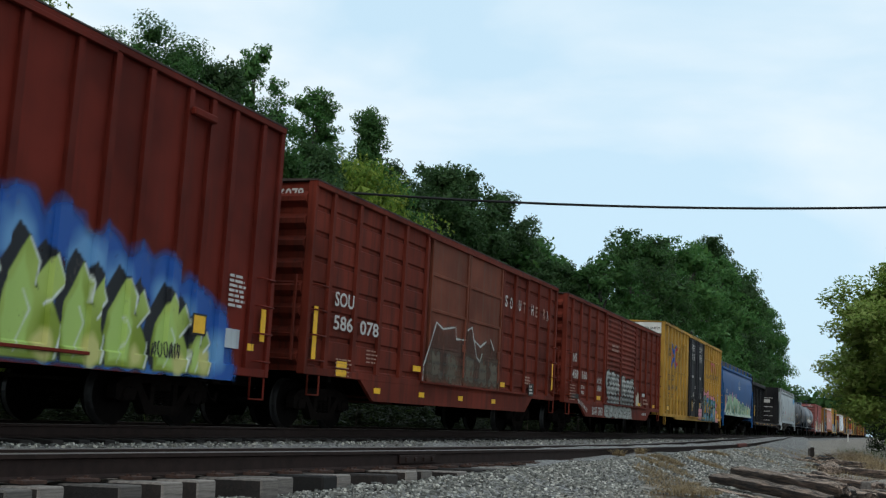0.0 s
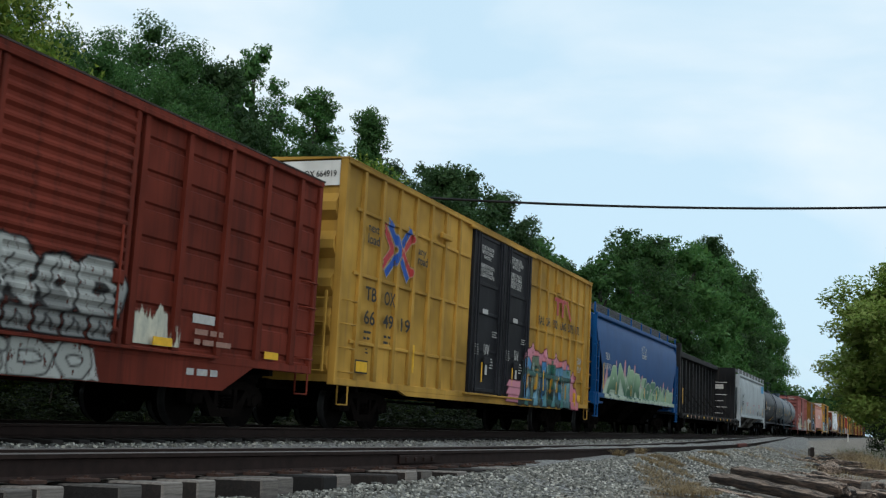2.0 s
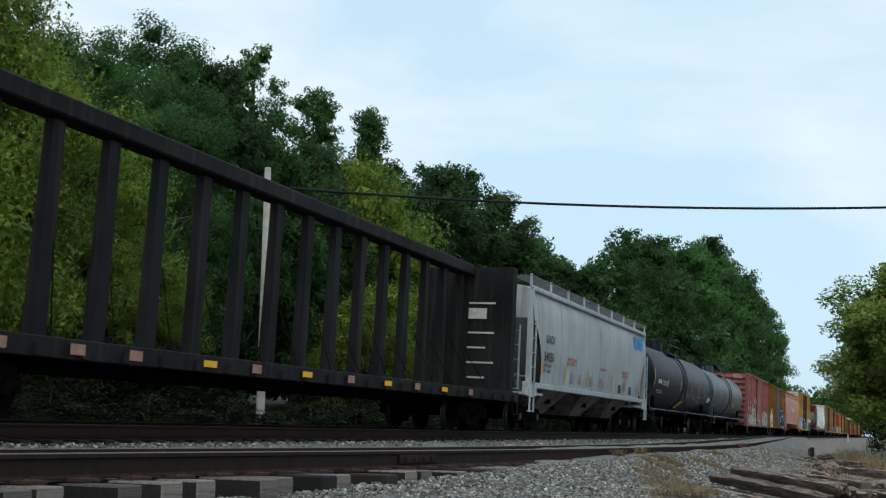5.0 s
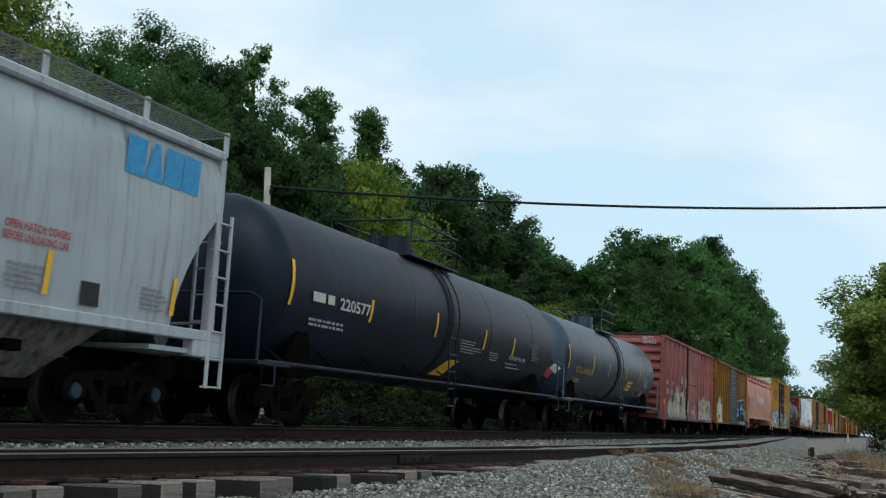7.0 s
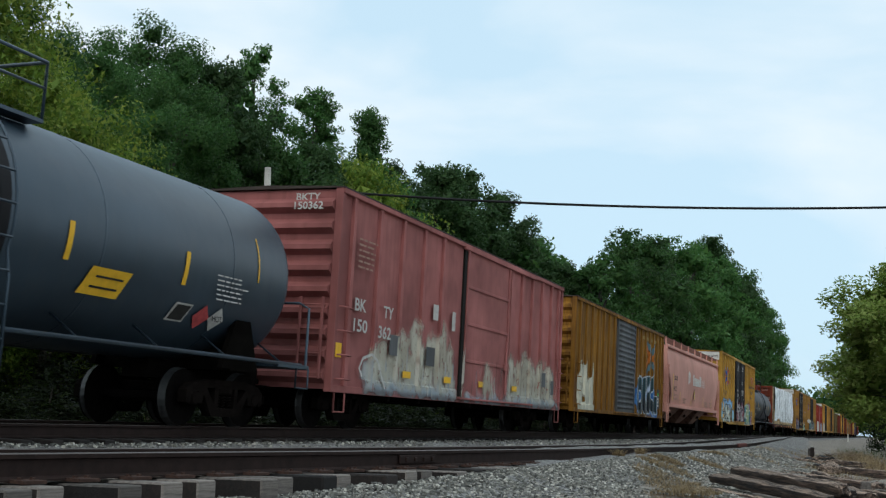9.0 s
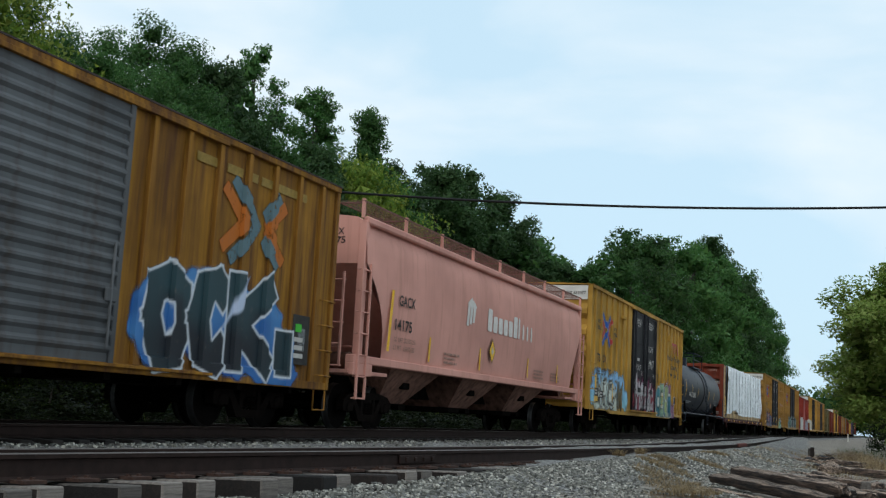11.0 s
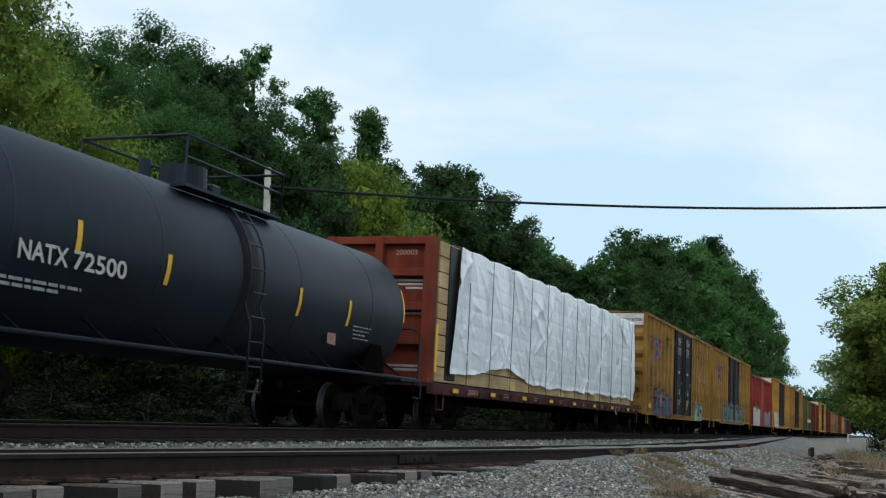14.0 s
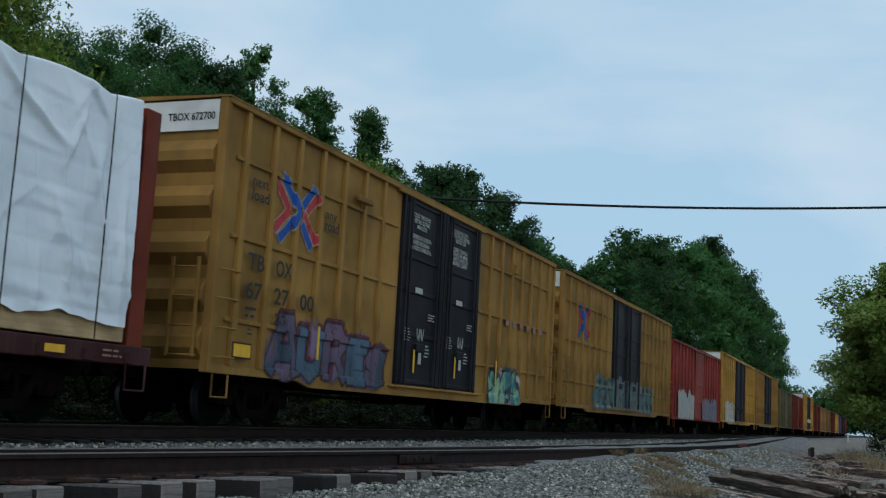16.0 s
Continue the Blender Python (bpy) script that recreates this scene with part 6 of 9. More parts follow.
        tube(bm, pts + [(ladder_x + s * 1.0, -1.62, zc - r * 0.55), (ladder_x + s, -1.62, 0.55)], 0.022, 5)
    for i in range(8):
        z = 0.6 + i * 0.40
        y = -1.62 if z < zc - 0.1 else -math.sqrt(max(0.1, (r + 0.12) ** 2 - (z - zc) ** 2))
        tube(bm, [(ladder_x - 0.22, y, z), (ladder_x + 0.22, y, z)], 0.017, 5)
    part("ladder", bm, rm, car)
    # bottom rail along the side, saddles, stub sills, end platforms
    bm = bmesh.new()
    tube(bm, [(-half + 0.3, -1.52, 1.12), (half - 0.3, -1.52, 1.12)], 0.035, 6)
    tube(bm, [(-half + 0.3, 1.52, 1.12), (half - 0.3, 1.52, 1.12)], 0.035, 6)
    for i in range(9):
        x = -half + 1.0 + i * (2 * half - 2.0) / 8
        tube(bm, [(x, -1.52, 1.12), (x, tank_y(1.45, r, zc) + 0.02, 1.45)], 0.02, 5)
    part("side_rail", bm, rm, car)
    for sx in (-1, 1):
        xt = sx * (half - 1.95)
        bm = bmesh.new()
        for sy in (-1, 1):
            prism(bm, [(xt - 0.55, 0.95), (xt + 0.55, 0.95), (xt + 0.22, 1.75), (xt - 0.22, 1.75)], sy * 1.25 - 0.05, sy * 1.25 + 0.05)
        box(bm, xt - 0.3, xt + 0.3, -1.3, 1.3, 0.92, 1.25)
        part("saddle", bm, UNDER, car)
        bm = bmesh.new()
        box(bm, *sorted((sx * (half - 3.0), sx * (half + 0.1))), -0.25, 0.25, 0.74, 1.12)
        part("stub_sill", bm, UNDER, car)
        bm = bmesh.new()
        box(bm, *sorted((sx * (half - 1.15), sx * (half - 0.05))), -1.55, 1.55, 1.05, 1.13, bev=0.01)
        part("end_platform", bm, rm, car)
        bm = bmesh.new()
        xe = sx * (half - 0.1)
        tube(bm, [(xe, -1.5, 1.1), (xe, -1.5, 2.15), (xe, -1.3, 2.25), (xe, 1.3, 2.25), (xe, 1.5, 2.15), (xe, 1.5, 1.1)], 0.025, 6)
        part("end_rail", bm, rm, car)
        put("step", shared("step" + rm.name, b_stirrup, rm), car, pose(sx * (half - 0.35), -1.58, 0.72))
    add_truck(car, -half + 1.95, cap), add_truck(car, half - 1.95, cap)
    add_couplers(car, half)
    return car, half


# ---------------- centre-beam flat car ----------------
def centerbeam(u0, u1, top, skin, deck_skin, label, posts=17):
    half = (u1 - u0) / 2
    car = base_car("centerbeam_flatcar", u0, u1, label, "flat car")
    bm = bmesh.new()
    box(bm, -half, half, -1.46, 1.46, 1.02, 1.10)
    part("deck", bm, deck_skin, car)
    for s in (-1, 1):
        bm = bmesh.new()
        box(bm, -half, half, *sorted((s * 1.40, s * 1.58)), 0.84, 1.10, bev=0.012)
        for i in range(26):
            x = -half + 0.5 + i * (2 * half - 1) / 25
            box(bm, x - 0.07, x + 0.07, *sorted((s * 1.57, s * 1.64)), 0.86, 1.0)
        part("side_sill", bm, deck_skin, car)
    for sx in (-1, 1):
        x0, x1 = sorted((sx * half, sx * (half - 0.34)))
        bm = bmesh.new()
        xm = sx * (half - 0.26)
        box(bm, *sorted((xm - 0.03, xm + 0.03)), -1.32, 1.32, 1.1, top - 0.02)
        part("bulkhead_sheet", bm, skin, car)
        for y in (-1.29, 0.0, 1.29):
            bm = bmesh.new()
            w = 0.10 if y == 0 else 0.12
            box(bm, x0, x1, y - w, y + w, 1.1, top, bev=0.01)
            part("bulkhead_post", bm, skin, car)
        for z in (1.25, 2.05, 2.85, 3.65, top - 0.09):
            bm = bmesh.new()
            box(bm, *sorted((sx * (half - 0.05), sx * (half - 0.28))), -1.28, 1.28, z - 0.09, z + 0.09, bev=0.01)
            part("bulkhead_beam", bm, skin, car)
    # centre truss: top chord, posts, braces
    bm = bmesh.new()
    box(bm, -half + 0.3, half - 0.3, -0.24, 0.24, top - 0.24, top + 0.06, bev=0.03)
    part("top_chord", bm, skin, car)
    for i in range(posts):
        x = -half + 0.9 + i * (2 * half - 1.8) / (posts - 1)
        bm = bmesh.new()
        prism_x(bm, [(-0.11, 1.1), (0.11, 1.1), (0.08, top - 0.28), (-0.08, top - 0.28)], x - 0.13, x + 0.13)
        part("truss_post", bm, skin, car)
    bm = bmesh.new()
    for i in range(posts - 1):
        x = -half + 0.9 + i * (2 * half - 1.8) / (posts - 1)
        d = (2 * half - 1.8) / (posts - 1)
        if i % 2 == 0:
            tube(bm, [(x, -1.42, 1.1), (x + d * 0.9, -0.30, 2.5)], 0.012, 4)
            tube(bm, [(x + d, -1.42, 1.1), (x + d * 1.9, -0.30, 2.2)], 0.012, 4)
    part("tie_down_cables", bm, TRUCKM, car, "loose tie-down cables")
    bm = bmesh.new()
    box(bm, -half - 0.1, half + 0.1, -0.3, 0.3, 0.66, 1.02)
    part("underframe", bm, UNDER, car)
    for sx in (-1, 1):
        put("step", shared("step" + deck_skin.name, b_stirrup, deck_skin), car, pose(sx * (half - 0.35), -1.6, 0.5))
    add_truck(car, -half + 2.3), add_truck(car, half - 2.3)
    add_couplers(car, half)
    return car, half
# ================= the train =================
CARS = []
SP_AQUA = spray_mat("spray_aqua", (0.06, 0.24, 0.26), (0.28, 0.42, 0.22), (0.02, 0.03, 0.04), (0.35, 0.42, 0.40), (0.42, 0.25, 0.36))
SP_PURP = spray_mat("spray_mauve", (0.09, 0.15, 0.22), (0.16, 0.07, 0.12), (0.05, 0.03, 0.05), (0.15, 0.11, 0.17), (0.05, 0.13, 0.17))
SP_CHALK = spray_mat("spray_buff_patches", (0.46, 0.43, 0.35), (0.38, 0.38, 0.35), (0.40, 0.38, 0.33), (0.33, 0.40, 0.43), (0.42, 0.39, 0.32))
SP_LEAD = spray_mat("spray_slate", (0.04, 0.09, 0.09), (0.08, 0.14, 0.13), (0.02, 0.03, 0.03), (0.05, 0.09, 0.08), (0.12, 0.13, 0.10))
P18 = [-8.75, -7.85, -6.98, -6.1, -5.2, -4.3, -3.4]
P18 = P18 + [-x for x in reversed(P18)]
DD = [(-2.45, 0.0), (0.0, 2.45)]
SOUP = [-7.28, -6.15, -5.0, -3.85, -2.62, 2.78, 3.85, 5.0, 6.15, 7.28]



def shift_marks(c, d):
    """Moves a car's markings along its side."""
    for o in c.children:
        if o.name.split(".")[0] in ("lettering", "reflector", "stencil", "placard", "logo_block", "yellow_placard", "hazard_placard"):
            o.matrix_basis = Matrix.Translation((d, 0, 0)) @ o.matrix_basis


# 0: oxide red high boxcar with a lime and blue piece
p0 = [x * 1.01 for x in (-8.3, -7.3, -6.3, -5.3, -4.3, -3.3, 3.07, 4.05, 4.80, 5.56, 6.5, 7.1, 7.75, 8.6)]
c, h = boxcar(-2.2, 16.5, 5.08, BROWN_HC, "oxide red high boxcar with lime graffiti along its foot", p0, DD, 0.84, end_ribs=8, door_style="plain", drop=(6.9, 6.4, 0.74))
cv = Canvas(0.6, 8.75, 0.745, 2.95, 3)
for x, z, r, k in ((1.6, 2.2, 0.5, 0), (2.6, 2.35, 0.5, 1), (3.35, 2.2, 0.55, 0), (4.05, 2.42, 0.30, 0), (4.35, 2.42, 0.24, 1), (5.0, 2.05, 0.45, 0), (5.75, 2.05, 0.35, 1),
                   (6.35, 1.95, 0.40, 0), (6.9, 1.75, 0.35, 1), (7.3, 1.55, 0.45, 0), (7.75, 1.25, 0.45, 0), (7.9, 0.95, 0.42, 1)):
    cv.put(np.hypot(cv.X - x, (cv.Z - z) * 0.8) - r, (0.012, 0.075, 0.30), 0.16, 0.05)
for x, z, r in ((3.35, 2.15, 0.34), (2.5, 2.25, 0.35), (4.6, 2.05, 0.36), (5.3, 1.85, 0.30), (6.3, 1.85, 0.22), (6.9, 1.6, 0.22), (7.75, 1.15, 0.25)):
    cv.put(np.hypot(cv.X - x, (cv.Z - z) * 0.8) - r, (0.12, 0.28, 0.50), 0.22, 0.06)
cv.put(cv.poly([(0.7, 0.75), (7.7, 0.75), (7.5, 1.2), (6.8, 1.5), (5.9, 1.8), (4.6, 1.9), (3.2, 2.0), (0.7, 1.9)]), (0.03, 0.11, 0.30), 0.1, 0.05)
BODY = [(0.06, 0), (0, 0.30), (0.08, 0.58), (0.42, 1), (0.60, 0.80), (0.56, 0.60), (0.78, 0.50), (1.0, 0.26), (0.92, 0)]
KITE = [(0.56, 0.66), (0.82, 0.90), (1.0, 0.66), (0.72, 0.44)]
for k, (x, w, hgt) in reversed(list(enumerate(((0.75, 1.2, 1.5), (1.95, 1.15, 1.5), (3.10, 1.15, 1.48), (4.22, 0.92, 1.30), (5.08, 1.0, 1.22), (6.14, 0.95, 1.12), (7.02, 0.62, 0.72))))):
    body, kite = cv.poly(cell(BODY, x, 0.80, w, hgt)), cv.poly(cell(KITE, x, 0.80, w, hgt))
    both = np.minimum(body, kite)
    cv.letter(both, cv.mix((0.20, 0.27, 0.03), (0.36, 0.46, 0.11), 0.8, 2.2, 0.7), (0.010, 0.012, 0.016), 0.02, (0.010, 0.012, 0.016), (-0.17, 0.12))
    cv.put(np.maximum(body + 0.07, cv.poly(cell([(0, 0), (0.5, 0), (0.55, 0.5), (0.3, 1), (0, 0.7)], x, 0.80, w, hgt))), (0.36, 0.50, 0.13), 0.06, 0.03)
    cv.put(np.hypot(cv.X - x - 0.68 * w, (cv.Z - 0.98) * 0.9) - 0.17, (0.50, 0.48, 0.17), 0.10, 0.06)
    cv.put(cv.line(cell([(0.44, 0.98), (0.61, 0.80), (0.57, 0.61)], x, 0.80, w, hgt), 0.012), (0.62, 0.66, 0.62))
    cv.put(cv.line(cell([(0.82, 0.88), (0.985, 0.66), (0.73, 0.46)], x, 0.80, w, hgt), 0.014), (0.66, 0.70, 0.68))
    cv.put(cv.line(cell([(0.97, 0.30), (0.98, 0.24), (0.90, 0.02)], x, 0.80, w, hgt), 0.014), (0.66, 0.70, 0.68))
    cv.put(cv.line(cell([(0.40, 0.55), (0.52, 0.40), (0.30, 0.05)], x, 0.80, w, hgt), 0.012), (0.55, 0.60, 0.50))
cv.on(c, post_surf(p0, DD), "pointed lime green letters on a sprayed blue cloud")
scribble(c, 6.05, 6.75, 0.98, 1.22, 5, -HW - 0.096, 0.028, INKK, letters=5)
plate(c, 8.98, 9.12, 1.42, 1.95, LAMPYEL, label="yellow reflective strip"), plate(c, 8.62, 8.8, 1.25, 1.36, LAMPYEL)
plate(c, 7.0, 7.36, 1.37, 1.69, INKK, "placard_frame", y=-HW - 0.098), plate(c, 7.03, 7.33, 1.40, 1.66, LAMPYEL, "placard", y=-HW - 0.102)
bars(c, 7.95, 8.5, 1.88, 2.42, 7, INKW, 1)
plate(c, 7.9, 8.35, 1.25, 1.55, WHITE_H, "placard_frame")
bm = bmesh.new()
box(bm, 6.55, 7.15, -HW - 0.16, -HW - 0.06, 4.58, 4.70, bev=0.02)
part("door_stop", bm, BROWN_HC, c)
CARS.append(c)

# 1: faded brown double-door boxcar
c, h = boxcar(17.75, 33.85, 4.46, BROWN_S, "faded brown ribbed double-door boxcar with white lettering", SOUP, [(-2.42, 0.05), (0.05, 2.66)], 0.98, 7,
              end_ribs=8, door_style="plain", door_mat=paint("faded_door_paint", (0.140, 0.038, 0.020), 0.55, 0.45, 0.6, 23), drop=(5.75, 5.1, 0.58), end_depth=0.12, truck_at=6.2)
side_text(c, "SOU", -7.08, 2.30, 0.26, INKW, 0.80), side_text(c, "586", -7.08, 1.86, 0.26, INKW, 0.80), side_text(c, "078", -5.95, 1.86, 0.26, INKW, 0.86)
end_text(c, "586078", -0.62, 4.12, 0.20, INKW, h, 0.75)
for i, q in enumerate("SOUTHERN"):
    side_text(c, q, 2.86 + i * 0.60, 3.36, 0.30, INKTAN if i in (3, 5, 6) else INKW, 0.20, -HW - 0.02 if i % 2 else -HW - 0.078)
for x, z in ((-6.85, 1.22), (-6.85, 1.06), (-3.2, 1.35)):
    plate(c, x, x + 0.42, z - 0.06, z + 0.06, LAMPYEL)
for x in (-5.1, -2.75, -0.3, 2.15):
    plate(c, x, x + 0.30, 0.74, 0.85, LAMPYEL, y=-HW - 0.056)
plate(c, -7.86, -7.72, 1.25, 2.2, LAMPYEL), plate(c, 7.62, 7.74, 1.3, 2.1, LAMPYEL), plate(c, 2.75, 3.1, 1.20, 1.32, LAMPYEL)
cv = Canvas(-2.8, 2.75, 1.08, 2.72, 5)
shape = [(-2.68, 1.12), (-2.66, 1.45), (-2.36, 1.90), (-2.02, 2.46), (-1.6, 2.34), (-1.16, 2.40), (-0.80, 2.46), (-0.72, 2.18), (-0.1, 2.20), (0.05, 2.46), (0.34, 2.55), (0.5, 2.25),
         (1.0, 2.12), (1.42, 2.28), (1.75, 2.36), (2.05, 2.12), (2.5, 1.9), (2.6, 1.12)]
cv.put(cv.poly(shape), cv.mix((0.10, 0.085, 0.060), (0.060, 0.036, 0.027), 1.2, 2.3, 0.8), 0.14, 0.08, 0.5)
for x in (-1.9, -0.9, 0.3, 1.3, 2.1):
    cv.put(cv.poly([(x - 0.35, 1.15), (x + 0.30, 1.15), (x + 0.25, 1.75), (x - 0.3, 1.85)]), (0.125, 0.105, 0.075), 0.20, 0.10, 0.6)
for z in (1.30, 1.55, 1.78):
    cv.put(cv.line([(-2.6, z), (2.55, z - 0.02)], 0.02), (0.016, 0.010, 0.008), 0.05, 0.03, 0.7)
for x in (-1.55, -0.35, 0.75, 1.7):
    cv.put(cv.line([(x, 1.15), (x + 0.05, 2.2)], 0.025), (0.020, 0.012, 0.010), 0.08, 0.05, 0.6)
for a, b in ((0, 9), (9, 14), (14, 16)):
    cv.put(cv.line(shape[a:b], 0.022), (0.46, 0.45, 0.42))
cv.put(cv.line([(0.55, 2.2), (0.75, 1.85), (1.0, 1.75), (1.15, 1.95)], 0.018), (0.40, 0.39, 0.36))
cv.on(c, lambda x, z: -HW - 0.094, "faded grey sprayed patch with a thin white outline", CHIPPED)
bars(c, -6.9, -6.2, 0.98, 1.35, 5, INKTAN, 3, fill=0.35), bars(c, -5.6, -5.0, 1.3, 1.6, 4, INKTAN, 4, fill=0.4), bars(c, 4.9, 5.5, 1.35, 1.6, 3, INKTAN, 5)
plate(c, 5.3, 5.75, 1.05, 1.40, INKK, "placard"), bars(c, 5.35, 5.7, 1.08, 1.36, 3, INKW, 6, -HW - 0.082)
CARS.append(c)

# 2: brown boxcar with ribbed double doors
c, h = boxcar(35.05, 51.1, 4.46, BROWN_N, "brown ribbed boxcar with corrugated doors and silver graffiti", SOUP, [(-2.52, -0.05), (-0.05, 2.62)], 0.98, 7,
              end_ribs=8, door_style="corr", drop=(6.1, 5.2, 0.58), end_depth=0.12, truck_at=6.2)
side_text(c, "NS", -7.20, 2.34, 0.27, INKW, 0.48), side_text(c, "458", -7.22, 1.80, 0.27, INKW, 0.74), side_text(c, "160", -5.97, 1.82, 0.26, INKW, 0.68)
side_text(c, "207200", -6.10, 1.49, 0.11, INKW, 0.45), side_text(c, "78800", -6.06, 1.31, 0.11, INKW, 0.38)
GREY, SOOT = (0.34, 0.34, 0.31), (0.012, 0.011, 0.011)
cv = Canvas(-2.75, 2.7, 1.10, 2.42, 13)
ASHES = cv.mix((0.17, 0.17, 0.16), (0.40, 0.40, 0.37), 1.3, 2.2, 0.7)
cv.put(cv.poly([(-2.5, 1.5), (-2.3, 2.1), (-1.4, 2.25), (-0.2, 2.15), (0.3, 2.2), (0.8, 2.0), (1.9, 2.1), (2.5, 1.6), (2.5, 1.45)]), (0.030, 0.027, 0.025), 0.06, 0.05, 0.9)
for q, x, w, zt in (("O", -2.62, 1.05, 2.34), ("S", -1.75, 0.85, 2.30), ("A", -1.05, 0.90, 2.22), ("R", 0.05, 0.85, 2.20), ("O", 0.85, 0.90, 2.12), ("D", 1.65, 0.95, 2.16)):
    cv.letter(glyph(cv, q, x, 1.42, w, zt - 1.42, 0.145), ASHES, SOOT, 0.045)
for k in range(34):      # short inner strokes and drips
    x, z = -2.4 + 4.8 * cv.g.random(), 1.5 + 0.5 * cv.g.random()
    cv.put(cv.line([(x, z), (x + 0.06 * cv.g.normal(), z + 0.10), (x + 0.10 * cv.g.normal(), z + 0.22)], 0.012 + 0.014 * cv.g.random()), SOOT if k % 3 else (0.50, 0.50, 0.47))
for k in range(9):
    x = -2.15 + 0.51 * k
    cv.letter(cv.poly([(x, 1.14), (x + 0.42, 1.13), (x + 0.46, 1.40), (x + 0.03, 1.42)]), ASHES, SOOT, 0.03)
    cv.put(cv.line([(x + 0.1, 1.18), (x + 0.22, 1.36), (x + 0.34, 1.18)], 0.02), SOOT)
cv.on(c, corr_surf(-2.52, 2.62, 1.09, 4.34), "flaking silver bubble letters with black outlines", CHIPPED)
cv = Canvas(-2.7, 2.3, 0.59, 1.06, 14)
cv.put(cv.poly([(-2.6, 0.60), (2.2, 0.60), (2.1, 1.04), (-2.5, 1.04)]), (0.40, 0.40, 0.37), 0.05, 0.05)
for k, q in enumerate("CUNSDO"):
    cv.letter(glyph(cv, q, -2.55 + 0.78 * k, 0.60, 0.74, 0.46, 0.07), GREY, SOOT, 0.03)
cv.on(c, lambda x, z: -HW - 0.058, "silver letters on the sill", CHIPPED)
scribble(c, -3.6, -2.95, 1.75, 2.0, 15), scribble(c, -3.6, -2.95, 1.48, 1.72, 19, letters=5)
side_text(c, "BOAT GRRD", -4.35, 0.66, 0.27, INKW, 1.55, -HW - 0.058), side_text(c, "RED EYE MOBB", -6.35, 1.06, 0.13, INKW, 1.35, -HW - 0.058, tilt=-15)
plate(c, -3.82, -3.28, 1.18, 1.32, LAMPYEL), plate(c, 3.3, 3.75, 1.15, 1.27, LAMPYEL), plate(c, 6.35, 6.8, 1.15, 1.27, LAMPYEL)
SM_BUFF = smear_mat("buff_overspray", (0.62, 0.58, 0.45), (0.42, 0.41, 0.33), (0.16, 0.20, 0.22), (0.36, 0.45, 0.48))
smeared(c, 2.8, 4.0, 1.15, 1.95, SM_BUFF, 17, post_surf(SOUP, []), "buff rolled patch", split=-1)
bars(c, -1.7, -0.25, 3.02, 3.34, 2, INKTAN, 41, -HW - 0.09), bars(c, 4.3, 5.0, 1.5, 1.75, 1, INKW, 43, -HW - 0.02), bars(c, 4.2, 5.4, 0.74, 0.92, 1, INKW, 44, -HW - 0.056)
bars(c, -7.5, -6.7, 1.05, 1.6, 6, INKTAN, 7, fill=0.32), bars(c, 4.3, 5.4, 1.2, 1.5, 2, INKTAN, 8)
plate(c, -7.3, -6.35, 1.14, 1.30, INKK, "black_patch")
CARS.append(c)


BL = [(z, -9.0, -2.6) for z in (4.27, 3.02, 1.69)] + [(z, 2.6, 9.0) for z in (4.27, 3.02, 1.69)]


# yellow high-cube boxcars with black double doors
def door_words(c, short):
    left = (("CLOSE THIS DOOR", 4.61), ("BEFORE CLOSING", 4.49), ("MAIN DOOR", 4.37), ("CIERRE ESTA PUERTA", 4.14), ("ANTES DE CERRAR", 4.02),
            ("LA PUERTA PRINCIPAL", 3.90))
    right = (("CLOSE AND LOCK", 4.66), ("BOTH DOORS BEFORE", 4.55), ("MOVING CAR", 4.44), ("CIERRE Y PONGA", 4.23), ("SEGURO EN AMBAS", 4.12),
             ("PUERTAS ANTES DE", 4.01), ("MOVER EL CARRO", 3.90))
    for rows, xm, w in ((left, -1.47, 0.062), (right, 0.96, 0.068)):
        for s, z in rows[:3] if short else rows:
            side_text(c, s, xm - w * len(s) / 2, z, 0.092, INKW, w * len(s), -HW - 0.094)


